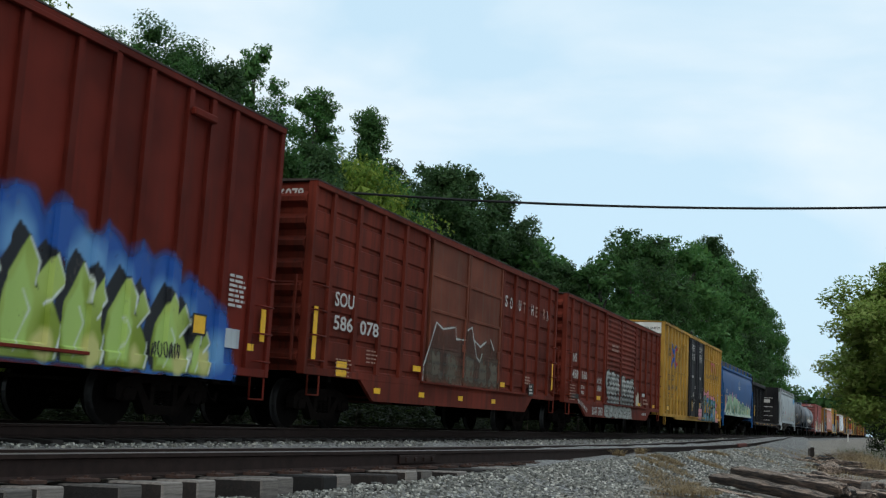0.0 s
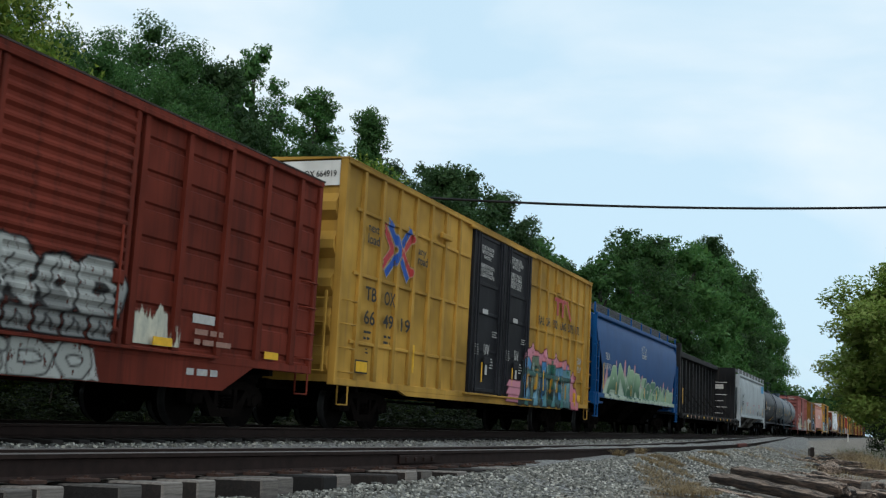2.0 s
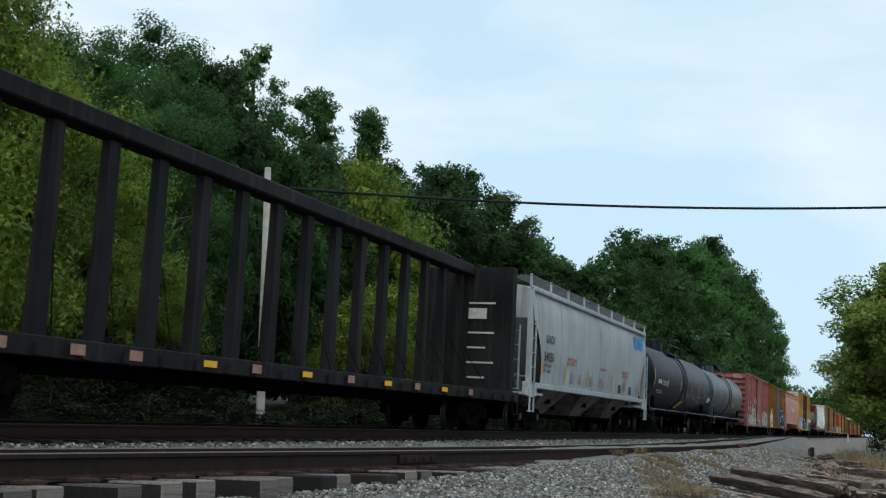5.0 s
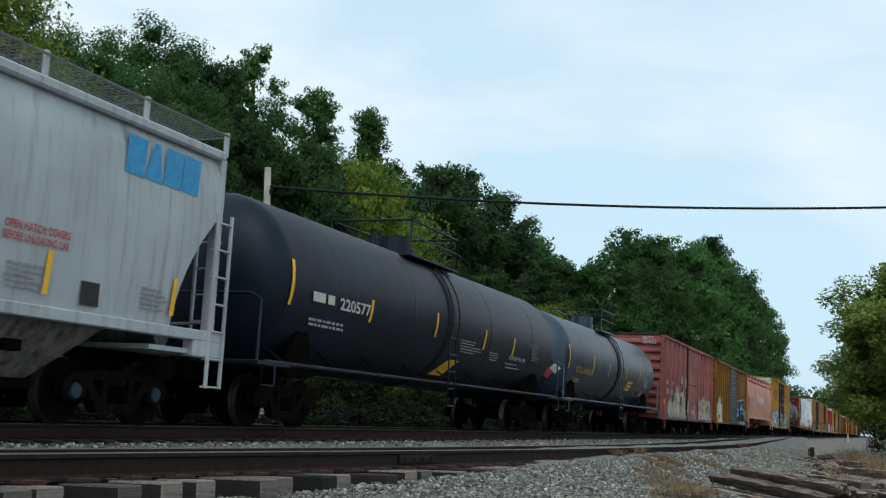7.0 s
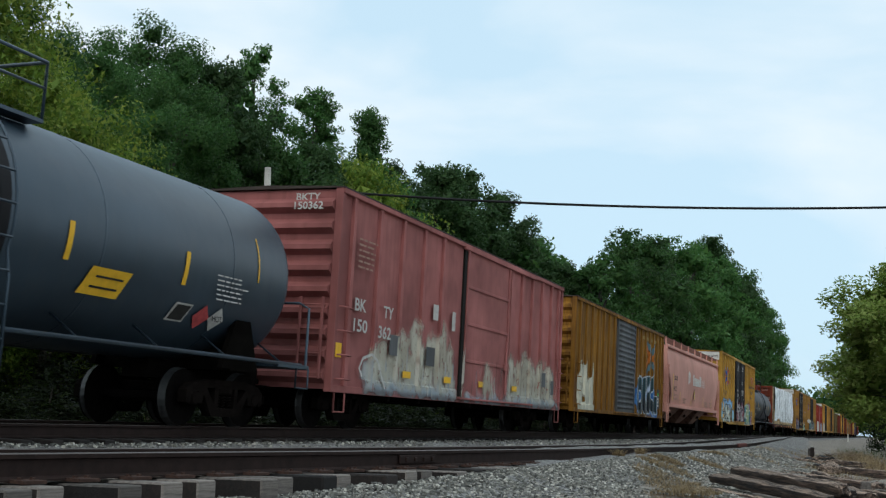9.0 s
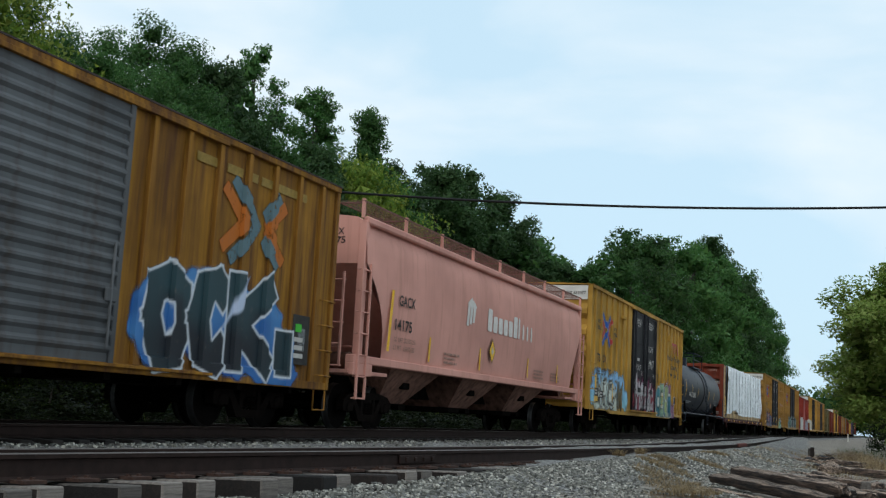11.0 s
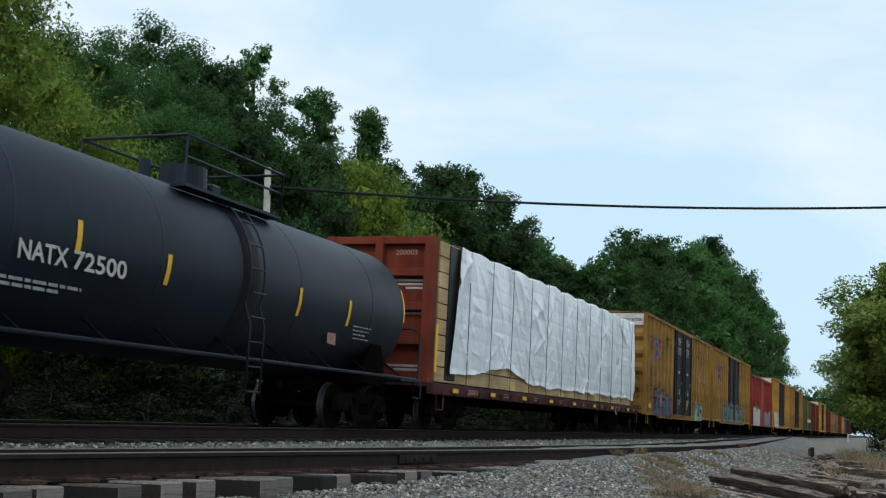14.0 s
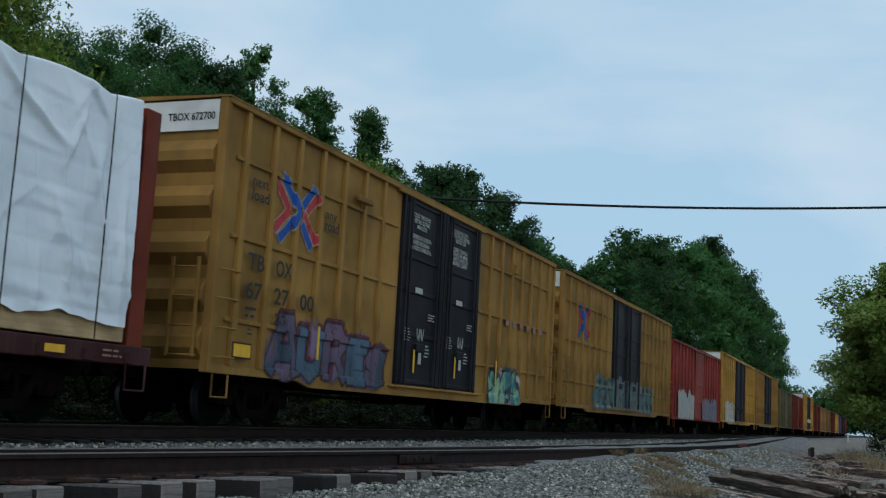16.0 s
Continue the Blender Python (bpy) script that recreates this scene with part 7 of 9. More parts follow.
def yellow_boxcar(u0, u1, label, beams=True, number=("66", "49", "19"), full="TBOX 664919", near=True, skin=YELLOW):
    bl = BL if beams else ()
    c, h = boxcar(u0, u1, 5.15, skin, label, P18, DD, 0.84, beams=bl, end_ribs=5, end_skin=skin, white_top=True, door_mat=BLACKP,
                  drop=(6.6, 6.1, 0.74), truck_at=7.05, chord=0.09, end_depth=0.14)
    if near:
        end_text(c, full, -0.52, 4.80, 0.12, INKK, h, 0.88)
        side_text(c, "next", -8.55, 3.92, 0.17, INKK, 0.50), side_text(c, "load", -8.55, 3.68, 0.19, INKK, 0.55)
        side_text(c, "any", -5.98, 3.84, 0.16, INKK, 0.45), side_text(c, "road", -5.98, 3.62, 0.19, INKK, 0.55)
        emblem(c, -6.98, 3.75, 1.38, 1.08, EMB_BLUE, EMB_RED, post_surf(P18, [], bl), (0.52, 0.42, 0.22))
        xs = (-8.52, -7.62) if beams else (-8.52, -7.62)
        side_text(c, "TB", xs[0], 2.55, 0.27, INKK, 0.52), side_text(c, "OX", xs[1], 2.55, 0.27, INKK, 0.55)
        for i, s in enumerate(number):
            side_text(c, s, -8.52 + i * 0.90, 2.08, 0.27, INKK, 0.50)
        door_words(c, number[1] == "10")
        for d in (-2.2, 0.3):
            bars(c, d + 0.05, d + 0.45, 1.9, 2.2, 5, INKW, 10, -HW - 0.092, fill=0.3)
            bars(c, d + 1.35, d + 1.75, 2.42, 2.6, 3, INKW, 11, -HW - 0.092, fill=0.4)
            plate(c, d + 0.9, d + 1.05, 1.45, 1.85, INKW, "sticker", y=-HW - 0.09)
            plate(c, d + 0.62, d + 0.70, 1.25, 1.75, LAMPYEL, y=-HW - 0.09)
            plate(c, d + 0.55, d + 0.95, 2.98, 3.10, INKW, "sticker", y=-HW - 0.09)
            bars(c, d + 1.2, d + 1.5, 1.6, 1.9, 4, INKW, 18, -HW - 0.092, fill=0.4), scribble(c, d + 0.75, d + 1.15, 1.95, 2.25, int(d * 10) + 90, -HW - 0.09, 0.03, letters=2)
        plate(c, -8.78, -8.22, 1.10, 1.36, INKK, "placard_frame", y=-HW - 0.070), plate(c, -8.75, -8.25, 1.13, 1.33, LAMPYEL, "yellow_placard", y=-HW - 0.078)
        plate(c, -5.98, -5.90, 1.25, 1.85, LAMPYEL), plate(c, 4.0, 4.08, 1.25, 1.85, LAMPYEL)
        bars(c, -8.5, -8.1, 1.74, 1.98, 2, INKK, 12, fill=0.4), bars(c, -7.55, -7.15, 1.72, 1.96, 2, INKK, 13, fill=0.4), bars(c, -8.38, -8.2, 1.48, 1.62, 2, INKK, 14, fill=0.4)
        bm = bmesh.new()
        box(bm, -4.75, -4.12, -HW - 0.15, -HW - 0.06, 4.40, 4.53, bev=0.02)
        part("door_stop", bm, skin, c)
        bm = bmesh.new()
        box(bm, 5.2, 5.35, -HW - 0.17, -HW - 0.06, 4.30, 4.58, bev=0.02)
        part("door_stop", bm, skin, c)
    return c, h


c, h = yellow_boxcar(52.05, 71.2, "yellow high boxcar with black doors and teal graffiti")
cv = Canvas(0.4, 8.7, 0.75, 2.62, 21)
PINK, WINE = (0.60, 0.24, 0.30), (0.12, 0.012, 0.03)
tops = [(2.0, 2.15), (2.35, 2.36), (2.75, 2.40), (3.05, 2.50), (3.3, 2.34), (3.9, 2.30), (4.25, 2.40), (4.6, 2.24), (5.1, 2.22), (5.5, 2.36), (5.9, 2.20), (6.4, 2.24), (6.75, 2.30), (7.0, 1.9)]
cv.letter(cv.poly([(2.0, 1.2)] + tops + [(7.1, 1.2)]), cv.mix((0.60, 0.16, 0.14), PINK, 1.9, 2.3), WINE, 0.035)
cv.letter(cv.poly([(7.0, 0.80), (7.25, 1.7), (7.6, 1.95), (7.75, 1.8), (7.6, 1.55), (8.25, 1.0), (8.25, 0.76)]), cv.mix((0.55, 0.16, 0.20), PINK, 0.8, 1.8), WINE, 0.035)
for z in (0.95, 1.15, 1.35):      # pink bars spilling over the door
    cv.letter(cv.poly([(0.5, z - 0.10), (1.7, z - 0.12), (1.85, z + 0.07), (0.7, z + 0.06)]), PINK, WINE, 0.02)
cv.put(cv.poly([(1.6, 0.78), (7.3, 0.78), (7.2, 1.9), (1.9, 2.05)]), (0.010, 0.022, 0.022), 0.06, 0.05)
tones = (((0.03, 0.10, 0.15), (0.08, 0.25, 0.48)), ((0.05, 0.085, 0.06), (0.13, 0.17, 0.12)), ((0.02, 0.075, 0.14), (0.07, 0.23, 0.45)), ((0.004, 0.045, 0.03), (0.012, 0.12, 0.08)),
         ((0.025, 0.085, 0.09), (0.09, 0.23, 0.36)), ((0.05, 0.13, 0.15), (0.14, 0.29, 0.34)))
for k, (q, x, w, zt) in enumerate((("C", 1.95, 1.0, 2.18), ("R", 2.95, 0.95, 2.20), ("I", 3.75, 0.80, 2.14), ("E", 4.55, 0.95, 2.05), ("S", 5.35, 0.95, 2.02), ("T", 6.15, 1.0, 1.98))):
    if q != "I":
        cv.put(cv.poly([(x + 0.30 * w, 1.25), (x + 0.55 * w, 1.25), (x + 0.55 * w, 1.85), (x + 0.32 * w, 1.85)]), (0.52, 0.25, 0.02))
    cv.letter(glyph(cv, q, x, 0.86, w, zt - 0.86, 0.125, True, 0.03), cv.mix(*tones[k], 0.9, 2.1, 0.5), (0.008, 0.010, 0.014), 0.03)
    cv.put(cv.line([(x + 0.16, 1.9), (x + 0.14, 1.3)], 0.013), (0.55, 0.62, 0.64))
    cv.put(cv.line([(x + w * 0.75, 1.55), (x + w * 0.82, 1.2), (x + w * 0.7, 1.0)], 0.012), (0.55, 0.62, 0.60))
cv.letter(cv.line([(2.0, 1.74), (6.9, 1.66)], 0.07, True), cv.mix((0.008, 0.05, 0.04), (0.03, 0.10, 0.09), 1.6, 1.8, 0.9), (0.008, 0.010, 0.014), 0.02)
cv.letter(cv.poly([(6.4, 0.82), (6.55, 1.55), (7.15, 1.62), (7.3, 1.1), (7.1, 0.80)]), cv.mix((0.06, 0.13, 0.14), (0.15, 0.28, 0.31), 0.8, 1.6), (0.008, 0.010, 0.014), 0.035)
for k in range(5):
    x = 2.4 + k * 0.95
    cv.letter(cv.poly([(x - 0.22, 0.80), (x + 0.22, 0.80), (x + 0.1, 1.10), (x, 1.28), (x - 0.12, 1.08)]), cv.mix((0.04, 0.17, 0.15), (0.14, 0.30, 0.40), 0.8, 1.2, 0.8), (0.008, 0.010, 0.014), 0.03)
for k in range(70):      # shine, drips and inner lines
    x, z = 1.95 + 5.1 * cv.g.random(), 0.88 + 1.15 * cv.g.random()
    dz = 0.10 + 0.22 * cv.g.random()
    cv.put(cv.line([(x, z), (x + 0.03 * cv.g.normal(), z + dz)], 0.010 + (0.022 if k % 5 > 2 else 0.004) * cv.g.random()),
           ((0.52, 0.60, 0.62), (0.008, 0.012, 0.016), (0.50, 0.24, 0.02), (0.012, 0.10, 0.06), (0.06, 0.22, 0.46))[k % 5], 0.0, 0.015)
for x, z in ((2.62, 1.45), (3.35, 1.50), (5.0, 1.42), (5.75, 1.50), (6.75, 1.30), (7.75, 1.1)):
    cv.put(cv.poly([(x - 0.07, z - 0.22), (x + 0.06, z - 0.22), (x + 0.08, z + 0.20), (x - 0.05, z + 0.22)]), (0.50, 0.25, 0.015))
for x, z in ((3.05, 2.44), (4.25, 2.36), (5.52, 2.32), (7.62, 1.82)):
    cv.letter(np.hypot((cv.X - x) * 1.6, cv.Z - z) - 0.13, PINK, WINE, 0.03)
cv.on(c, post_surf(P18, DD, BL), "blue and teal letters with pink splashes")
for i, (s, x) in enumerate((("RAIL", 3.3), ("CAR", 4.05), ("POO", 4.85), ("LING", 5.7), ("EXPE", 6.6), ("RTS", 7.5))):
    side_text(c, s, x, 3.18 + 0.01 * i, 0.25, INKK, 0.62 if len(s) > 3 else 0.5)
pooling_mark(c, 4.95, 3.58, 1.95, 0.58)
scribble(c, 8.0, 8.6, 2.25, 2.5, 22, letters=5), scribble(c, 8.0, 8.6, 1.98, 2.2, 23, letters=5)
plate(c, 8.05, 8.4, 1.05, 1.25, LAMPYEL, "yellow_placard")
CARS.append(c)

# 4: blue covered hopper
TOPB = 4.22
c, h = hopper(72.05, 89.1, TOPB, BLUE, "deep blue covered hopper with mint and pink graffiti", UNDER, board=WALKM, walk_mat=BLUE)
hs = lambda d: (lambda x, z: -hop_y(z, TOPB) - d if z > 1.37 else -1.615)
cv = Canvas(-7.0, 7.75, 1.19, 2.95, 33, 0.03)
ROSE, PALE, DEEP, MINT = (0.56, 0.28, 0.33), (0.50, 0.58, 0.46), (0.028, 0.115, 0.062), (0.30, 0.47, 0.27)
base = [(-6.9, 1.2), (-6.5, 1.9), (-5.6, 2.15), (-3.0, 2.1), (-0.9, 2.0), (0, 1.75), (7.0, 1.62), (7.6, 1.2)]
for x, z, r in ((-6.55, 2.35, 0.16), (-3.55, 2.72, 0.17), (-1.72, 2.62, 0.15), (-0.15, 2.30, 0.20), (2.1, 2.22, 0.17), (4.75, 2.22, 0.17), (5.9, 2.08, 0.14), (7.25, 2.05, 0.14), (-5.1, 2.6, 0.12)):
    d = cv.poly([(x - r * 1.7, 1.5), (x - r, z - 0.35), (x - r * 0.55, z), (x + r * 0.25, z + 0.04), (x + r * 0.9, z - 0.35), (x + r * 1.8, 1.5)]) - 0.03
    cv.put(d, ROSE, 0.05, 0.02)
cv.put(cv.poly(base), PALE, 0.12, 0.05)
for q, x, w, zt in (("A", -6.20, 1.70, 2.42), ("N", -4.75, 2.15, 2.56), ("S", -2.92, 1.28, 2.44), ("R", -1.78, 1.45, 2.32)):
    d = glyph(cv, q, x, 1.26, w, zt - 1.26, 0.20)
    cv.put(d - 0.066, (0.010, 0.028, 0.018))
    cv.letter(d, cv.mix(DEEP, MINT, 1.50, 2.25, 0.2), PALE, 0.05)
for q, x, w, zt in (("Z", -0.2, 1.05, 2.22), ("O", 0.75, 1.05, 2.05), ("Z", 1.75, 1.1, 2.15), ("O", 2.8, 1.1, 2.0), ("N", 3.9, 1.05, 2.0), ("U", 4.85, 0.9, 1.96), ("O", 5.6, 0.9, 1.95), ("Z", 6.4, 0.95, 1.85)):
    d = glyph(cv, q, x, 1.30, w, zt - 1.30, 0.145)
    cv.put(d - 0.058, (0.012, 0.03, 0.02))
    cv.letter(d, np.where((cv.noise(1.3) > 0.1)[..., None], np.array((0.07, 0.19, 0.11)), np.array((0.32, 0.46, 0.28))), PALE, 0.045)
piece = cv.on(c, lambda x, z: -hop_y(z + 0.10, TOPB) - 0.012 if z > 1.37 else -1.615, "large and small mint green letters with pink flames")
piece.matrix_basis = Matrix.Translation((0, 0, 0.10)) @ piece.matrix_basis
side_text(c, "TILX", -7.0, 2.70, 0.24, INKW, 0.72, -hop_y(2.8, TOPB) - 0.03), side_text(c, "518743", -7.03, 2.34, 0.22, INKW, 1.05, -hop_y(2.4, TOPB) - 0.03)
end_text(c, "TILX", -0.45, 3.98, 0.14, INKW, h - 0.42, 0.45), end_text(c, "518743", -0.38, 3.78, 0.14, INKW, h - 0.42, 0.7)
cv = Canvas(-0.55, 0.95, 3.05, 3.80, 36, 0.018)
INK = (0.42, 0.46, 0.48)
for i, (x, z) in enumerate(((-0.22, 3.42), (0.0, 3.50), (0.2, 3.54), (0.4, 3.50), (0.62, 3.42))):      # a plain crown, drawn in line
    cv.put(np.abs(np.hypot((cv.X - x) * 1.3, cv.Z - z) - 0.13) - 0.016, INK)
    cv.put(np.hypot(cv.X - x - 0.04 * (i - 2), cv.Z - z - 0.16) - 0.035, INK)
cv.put(np.abs(cv.poly([(-0.22, 3.16), (0.62, 3.16), (0.66, 3.28), (-0.26, 3.28)])) - 0.016, INK)
cv.put(cv.line([(-0.2, 3.22), (0.6, 3.22)], 0.012), INK)
cv.on(c, hs(0.010), "thin pale crown outline")
flat(c, [(-7.25, 1.6), (-7.12, 1.6), (-7.10, 2.55), (-7.23, 2.55)], LAMPYEL, "reflector", -hop_y(2.1, TOPB) - 0.05)
for x in (-4.9, -2.2, 0.5, 3.2, 5.4):
    flat(c, [(x, 1.5), (x + 0.09, 1.5), (x + 0.09, 2.0), (x, 2.0)], LAMPYEL, "reflector", -hop_y(1.75, TOPB) - 0.03)
CARS.append(c)

# 5: empty black centre-beam flat car
c, h = centerbeam(90.8, 113.2, 4.60, BEAMBLK, BEAMBLK, "empty black centerbeam flatcar with open truss")
for x in (-10.2, -4.6, -1.5, 2.0, 5.2):
    plate(c, x, x + 0.35, 0.92, 1.02, LAMPYEL, y=-1.645)
for x in (-9.0, -7.6, -6.4, -3.2, 0.3, 3.6, 7.0):
    plate(c, x, x + 0.28, 0.9, 1.04, INKTAN, "stencil", y=-1.645)
plate(c, -h + 0.02, -h + 0.16, 1.55, 2.35, LAMPYEL, y=-1.56)
for r in range(6):
    bm = bmesh.new()
    z = 3.55 - r * 0.42
    box(bm, h - 0.332, h - 0.328, -0.9 + 0.25 * (r % 2), -0.1, z, z + (0.30 if r == 1 else 0.05))
    part("stencil", bm, INKW, c)
CARS.append(c)

INKPK = simple("faded_red_stencil", (0.40, 0.24, 0.24), 0.6, 0, 0.3, 9, 0)
INKG = simple("grey_stencil", (0.24, 0.245, 0.25), 0.6, 0, 0.3, 9, 0)
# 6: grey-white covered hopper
c, h = hopper(113.95, 131.25, TOPB - 0.04, WHITE_H, "grimy white covered hopper with red and black stencils", HOPSHADE_W, board=WALKG, walk_mat=WHITE_H, cap="blue")
side_text(c, "GACX", -6.45, 2.70, 0.24, INKK, 0.92, -hop_y(2.8, TOPB) - 0.03), side_text(c, "54050", -6.58, 2.16, 0.26, INKK, 1.05, -hop_y(2.3, TOPB) - 0.03)
side_text(c, "LD LMT 220100", -6.6, 1.98, 0.10, INKK, 0.85, -hop_y(2.0, TOPB) - 0.03), side_text(c, "LT WT  65900", -6.6, 1.80, 0.10, INKK, 0.8, -hop_y(1.9, TOPB) - 0.03)
for x in (-3.92, 4.15):
    side_text(c, "OPEN HATCH COVERS", x, 2.32, 0.10, INKR, 1.15, -hop_y(2.3, TOPB) - 0.03), side_text(c, "BEFORE UNLOADING CAR", x, 2.18, 0.10, INKR, 1.15, -hop_y(2.2, TOPB) - 0.03)
y = -hop_y(3.44, TOPB) - 0.008
for i in range(4):      # large blue logo as plain slanted blocks
    x = 6.28 + i * 0.44
    top = 0.30 if i == 1 else 0.0
    flat(c, [(x - 0.02, 3.44), (x + 0.40, 3.42), (x + 0.44 - top * 0.5, 3.96), (x + 0.02 + top * 0.5, 3.98)], INKLB, "logo_block", y)
for x in (-6.85, -4.1, -1.2, 2.6, 4.9, 7.55):
    flat(c, [(x, 1.60), (x + 0.10, 1.60), (x + 0.16, 2.15), (x + 0.06, 2.15)], LAMPYEL, "reflector", -hop_y(1.9, TOPB) - 0.035)
for x, w in ((-3.3, 0.5), (-2.3, 0.45), (-0.9, 0.6), (0.6, 0.9), (6.9, 0.6), (4.3, 0.7)):
    bars(c, x, x + w, 1.62, 1.95, 5, INKPK if x in (-2.3, 0.6) else INKG, int(x * 10) + 90, -hop_y(1.75, TOPB) - 0.03)
side_text(c, "DO NOT HAMMER ON CAR", 0.55, 2.24, 0.10, INKR, 1.15, -hop_y(2.3, TOPB) - 0.03)
for x in (3.75, 5.65):
    flat(c, [(x, 1.55), (x + 0.36, 1.55), (x + 0.36, 1.86), (x, 1.86)], INKK, "placard", -hop_y(1.7, TOPB) - 0.03)
shift_marks(c, -0.525)
CARS.append(c)

# 7, 8: two dark tank cars
TR, TZ = 1.56, 2.61


def tank_text(c, body, x, z, hgt, mat, width, r=0, zc=0):
    r, zc = r or TR, zc or TZ
    side_text(c, body, x, z, hgt, mat, width, tank_y(z + hgt * 0.5, r, zc) - 0.03)


def tank_strip(c, x, z0, z1, r=0, zc=0):
    r, zc = r or TR, zc or TZ
    bm = bmesh.new()
    k = 5
    rows = []
    for i in range(k + 1):
        z = z0 + (z1 - z0) * i / k
        rows.append([bm.verts.new((x + d, tank_y(z, r, zc) - 0.012, z)) for d in (-0.05, 0.05)])
    for a, b in zip(rows, rows[1:]):
        bm.faces.new((a[0], a[1], b[1], b[0]))
    part("reflector", bm, LAMPYEL, c)


c, h = tank_car(132.2, 150.65, TR, TZ, TANKBLK, "black tank car with yellow reflective strips", ladder_x=-0.45)
bars(c, -6.3, -5.4, 2.28, 2.50, 1, INKW, 2, tank_y(2.4, TR, TZ) - 0.03, fill=0.8), tank_text(c, "220577", -5.2, 2.26, 0.22, INKW, 1.35)
bars(c, -6.2, -4.6, 1.85, 2.12, 3, INKG, 20, tank_y(1.95, TR, TZ) - 0.04)
for x, a, b in ((-7.05, 2.15, 2.95), (-3.75, 2.15, 2.6), (-0.2, 2.15, 2.7), (3.2, 2.1, 2.6), (5.6, 2.1, 2.6)):
    tank_strip(c, x, a, b)
tank_patch(c, 1.40, 1.55, [(-0.55, -0.30), (0.25, -0.30), (0.55, 0.24), (-0.12, 0.24)], LAMPYEL, "yellow_placard", TR, TZ, 0.03)
for a, b, z0, z1, k in ((1.45, 2.95, 1.90, 2.25, 5), (3.75, 4.65, 1.85, 2.10, 4), (5.3, 6.8, 1.72, 1.92, 2), (7.15, 7.85, 2.05, 2.55, 8)):
    bars(c, a, b, z0, z1, k, INKG, int(a * 10), tank_y((z0 + z1) / 2, TR, TZ) - 0.06, fill=0.3)
tank_text(c, "SR-8754 PRA AP", 5.4, 1.98, 0.12, INKG, 1.45)
shift_marks(c, -1.15)
CARS.append(c)
TR, TZ = 1.51, 2.54
c, h = tank_car(151.2, 167.25, TR, TZ, TANKGRY, "slate grey tank car with ochre lettering", ladder_x=0.1, yellow_ring=True, plat=1.15)
tank_text(c, "UTLX", -5.36, 2.02, 0.22, INKY, 0.95), tank_text(c, "642865", -4.3, 2.02, 0.22, INKY, 1.2)
bars(c, -5.3, -4.2, 1.7, 1.92, 3, INKY, 22, tank_y(1.8, TR, TZ) - 0.04)
for x, a, b in ((-6.3, 2.1, 2.9), (-3.0, 2.1, 2.7), (-0.6, 2.1, 2.6), (2.4, 2.1, 2.6), (5.0, 2.1, 2.6)):
    tank_strip(c, x, a, b)
tank_patch(c, 3.3, 1.92, [(-0.48, -0.20), (0.36, -0.20), (0.48, 0.20), (-0.36, 0.20)], LAMPYEL, "yellow_placard", TR, TZ, 0.03)
tank_patch(c, 3.3, 1.92, [(-0.30, -0.09), (0.28, -0.09), (0.28, -0.06), (-0.30, -0.06)], INKK, "stencil", TR, TZ, 0.036)
tank_patch(c, 3.3, 1.92, [(-0.25, 0.06), (0.33, 0.06), (0.33, 0.09), (-0.25, 0.09)], INKK, "stencil", TR, TZ, 0.036)
bars(c, 5.85, 6.85, 1.95, 2.4, 6, INKW, 25, tank_y(2.2, TR, TZ) - 0.03, fill=0.3)
tank_patch(c, 5.2, 1.72, [(-0.24, -0.16), (0.20, -0.16), (0.26, 0.16), (-0.18, 0.16)], INKW, "placard", TR, TZ, 0.02)
tank_patch(c, 5.2, 1.72, [(-0.20, -0.13), (0.16, -0.13), (0.22, 0.13), (-0.14, 0.13)], INKK, "placard", TR, TZ, 0.026)
for x, m in ((5.80, INKR), (6.22, INKW)):
    tank_patch(c, x, 1.70, [(-0.22, 0), (0, -0.22), (0.22, 0), (0, 0.22)], m, "hazard_placard", TR, TZ, 0.022)
side_text(c, "HOT", 6.08, 1.655, 0.095, INKK, 0.28, tank_y(1.70, TR, TZ) - 0.05)
shift_marks(c, -0.95)
for y, z, m in ((-0.95, 1.92, INKR), (-1.22, 2.06, INKW)):      # diamond placards on the end rail
    bm = bmesh.new()
    prism_x(bm, [(y - 0.19, z), (y, z - 0.19), (y + 0.19, z), (y, z + 0.19)], -h + 0.055, -h + 0.062)
    part("hazard_placard", bm, m, c)
CARS.append(c)

# 9: rose red boxcar
bp = [-7.27, -6.05, -4.85, -3.65, -2.5, 2.6, 3.6, 4.6, 5.6, 6.6, 7.4]
c, h = boxcar(167.95, 183.6, 4.55, PINK_B, "faded rose red boxcar with buff and blue graffiti", bp, [(-0.95, 2.45)], 0.70, end_ribs=9, door_style="plain",
              end_depth=0.15, truck_at=6.1)
end_text(c, "BKTY", -0.62, 4.32, 0.14, INKW, h, 0.52), end_text(c, "150362", -0.62, 4.13, 0.14, INKW, h, 0.62, 0.125)
for s, x, z in (("BK", -7.08, 2.30), ("TY", -5.75, 2.28), ("150", -7.1, 1.90), ("362", -5.95, 1.86)):
    side_text(c, s, x, z, 0.24, INKW, 0.5 if len(s) == 2 else 0.62)
cv = Canvas(-6.75, 7.75, 0.71, 2.65, 41, 0.032)
BUFF, CREAM, HAZE = (0.40, 0.37, 0.29), (0.56, 0.53, 0.43), (0.30, 0.36, 0.40)
for x0, x1, zt in ((-6.5, -1.35, 1.30), (-0.8, 2.5, 0.95), (2.4, 7.6, 1.15)):
    cv.put(cv.poly([(x0, 0.72), (x0 + 0.1, zt), (x1 - 0.1, zt - 0.1), (x1, 0.72)]), cv.mix(HAZE, (0.40, 0.41, 0.40), 0.75, 1.3, 1.0), 0.22, 0.14, 0.85)
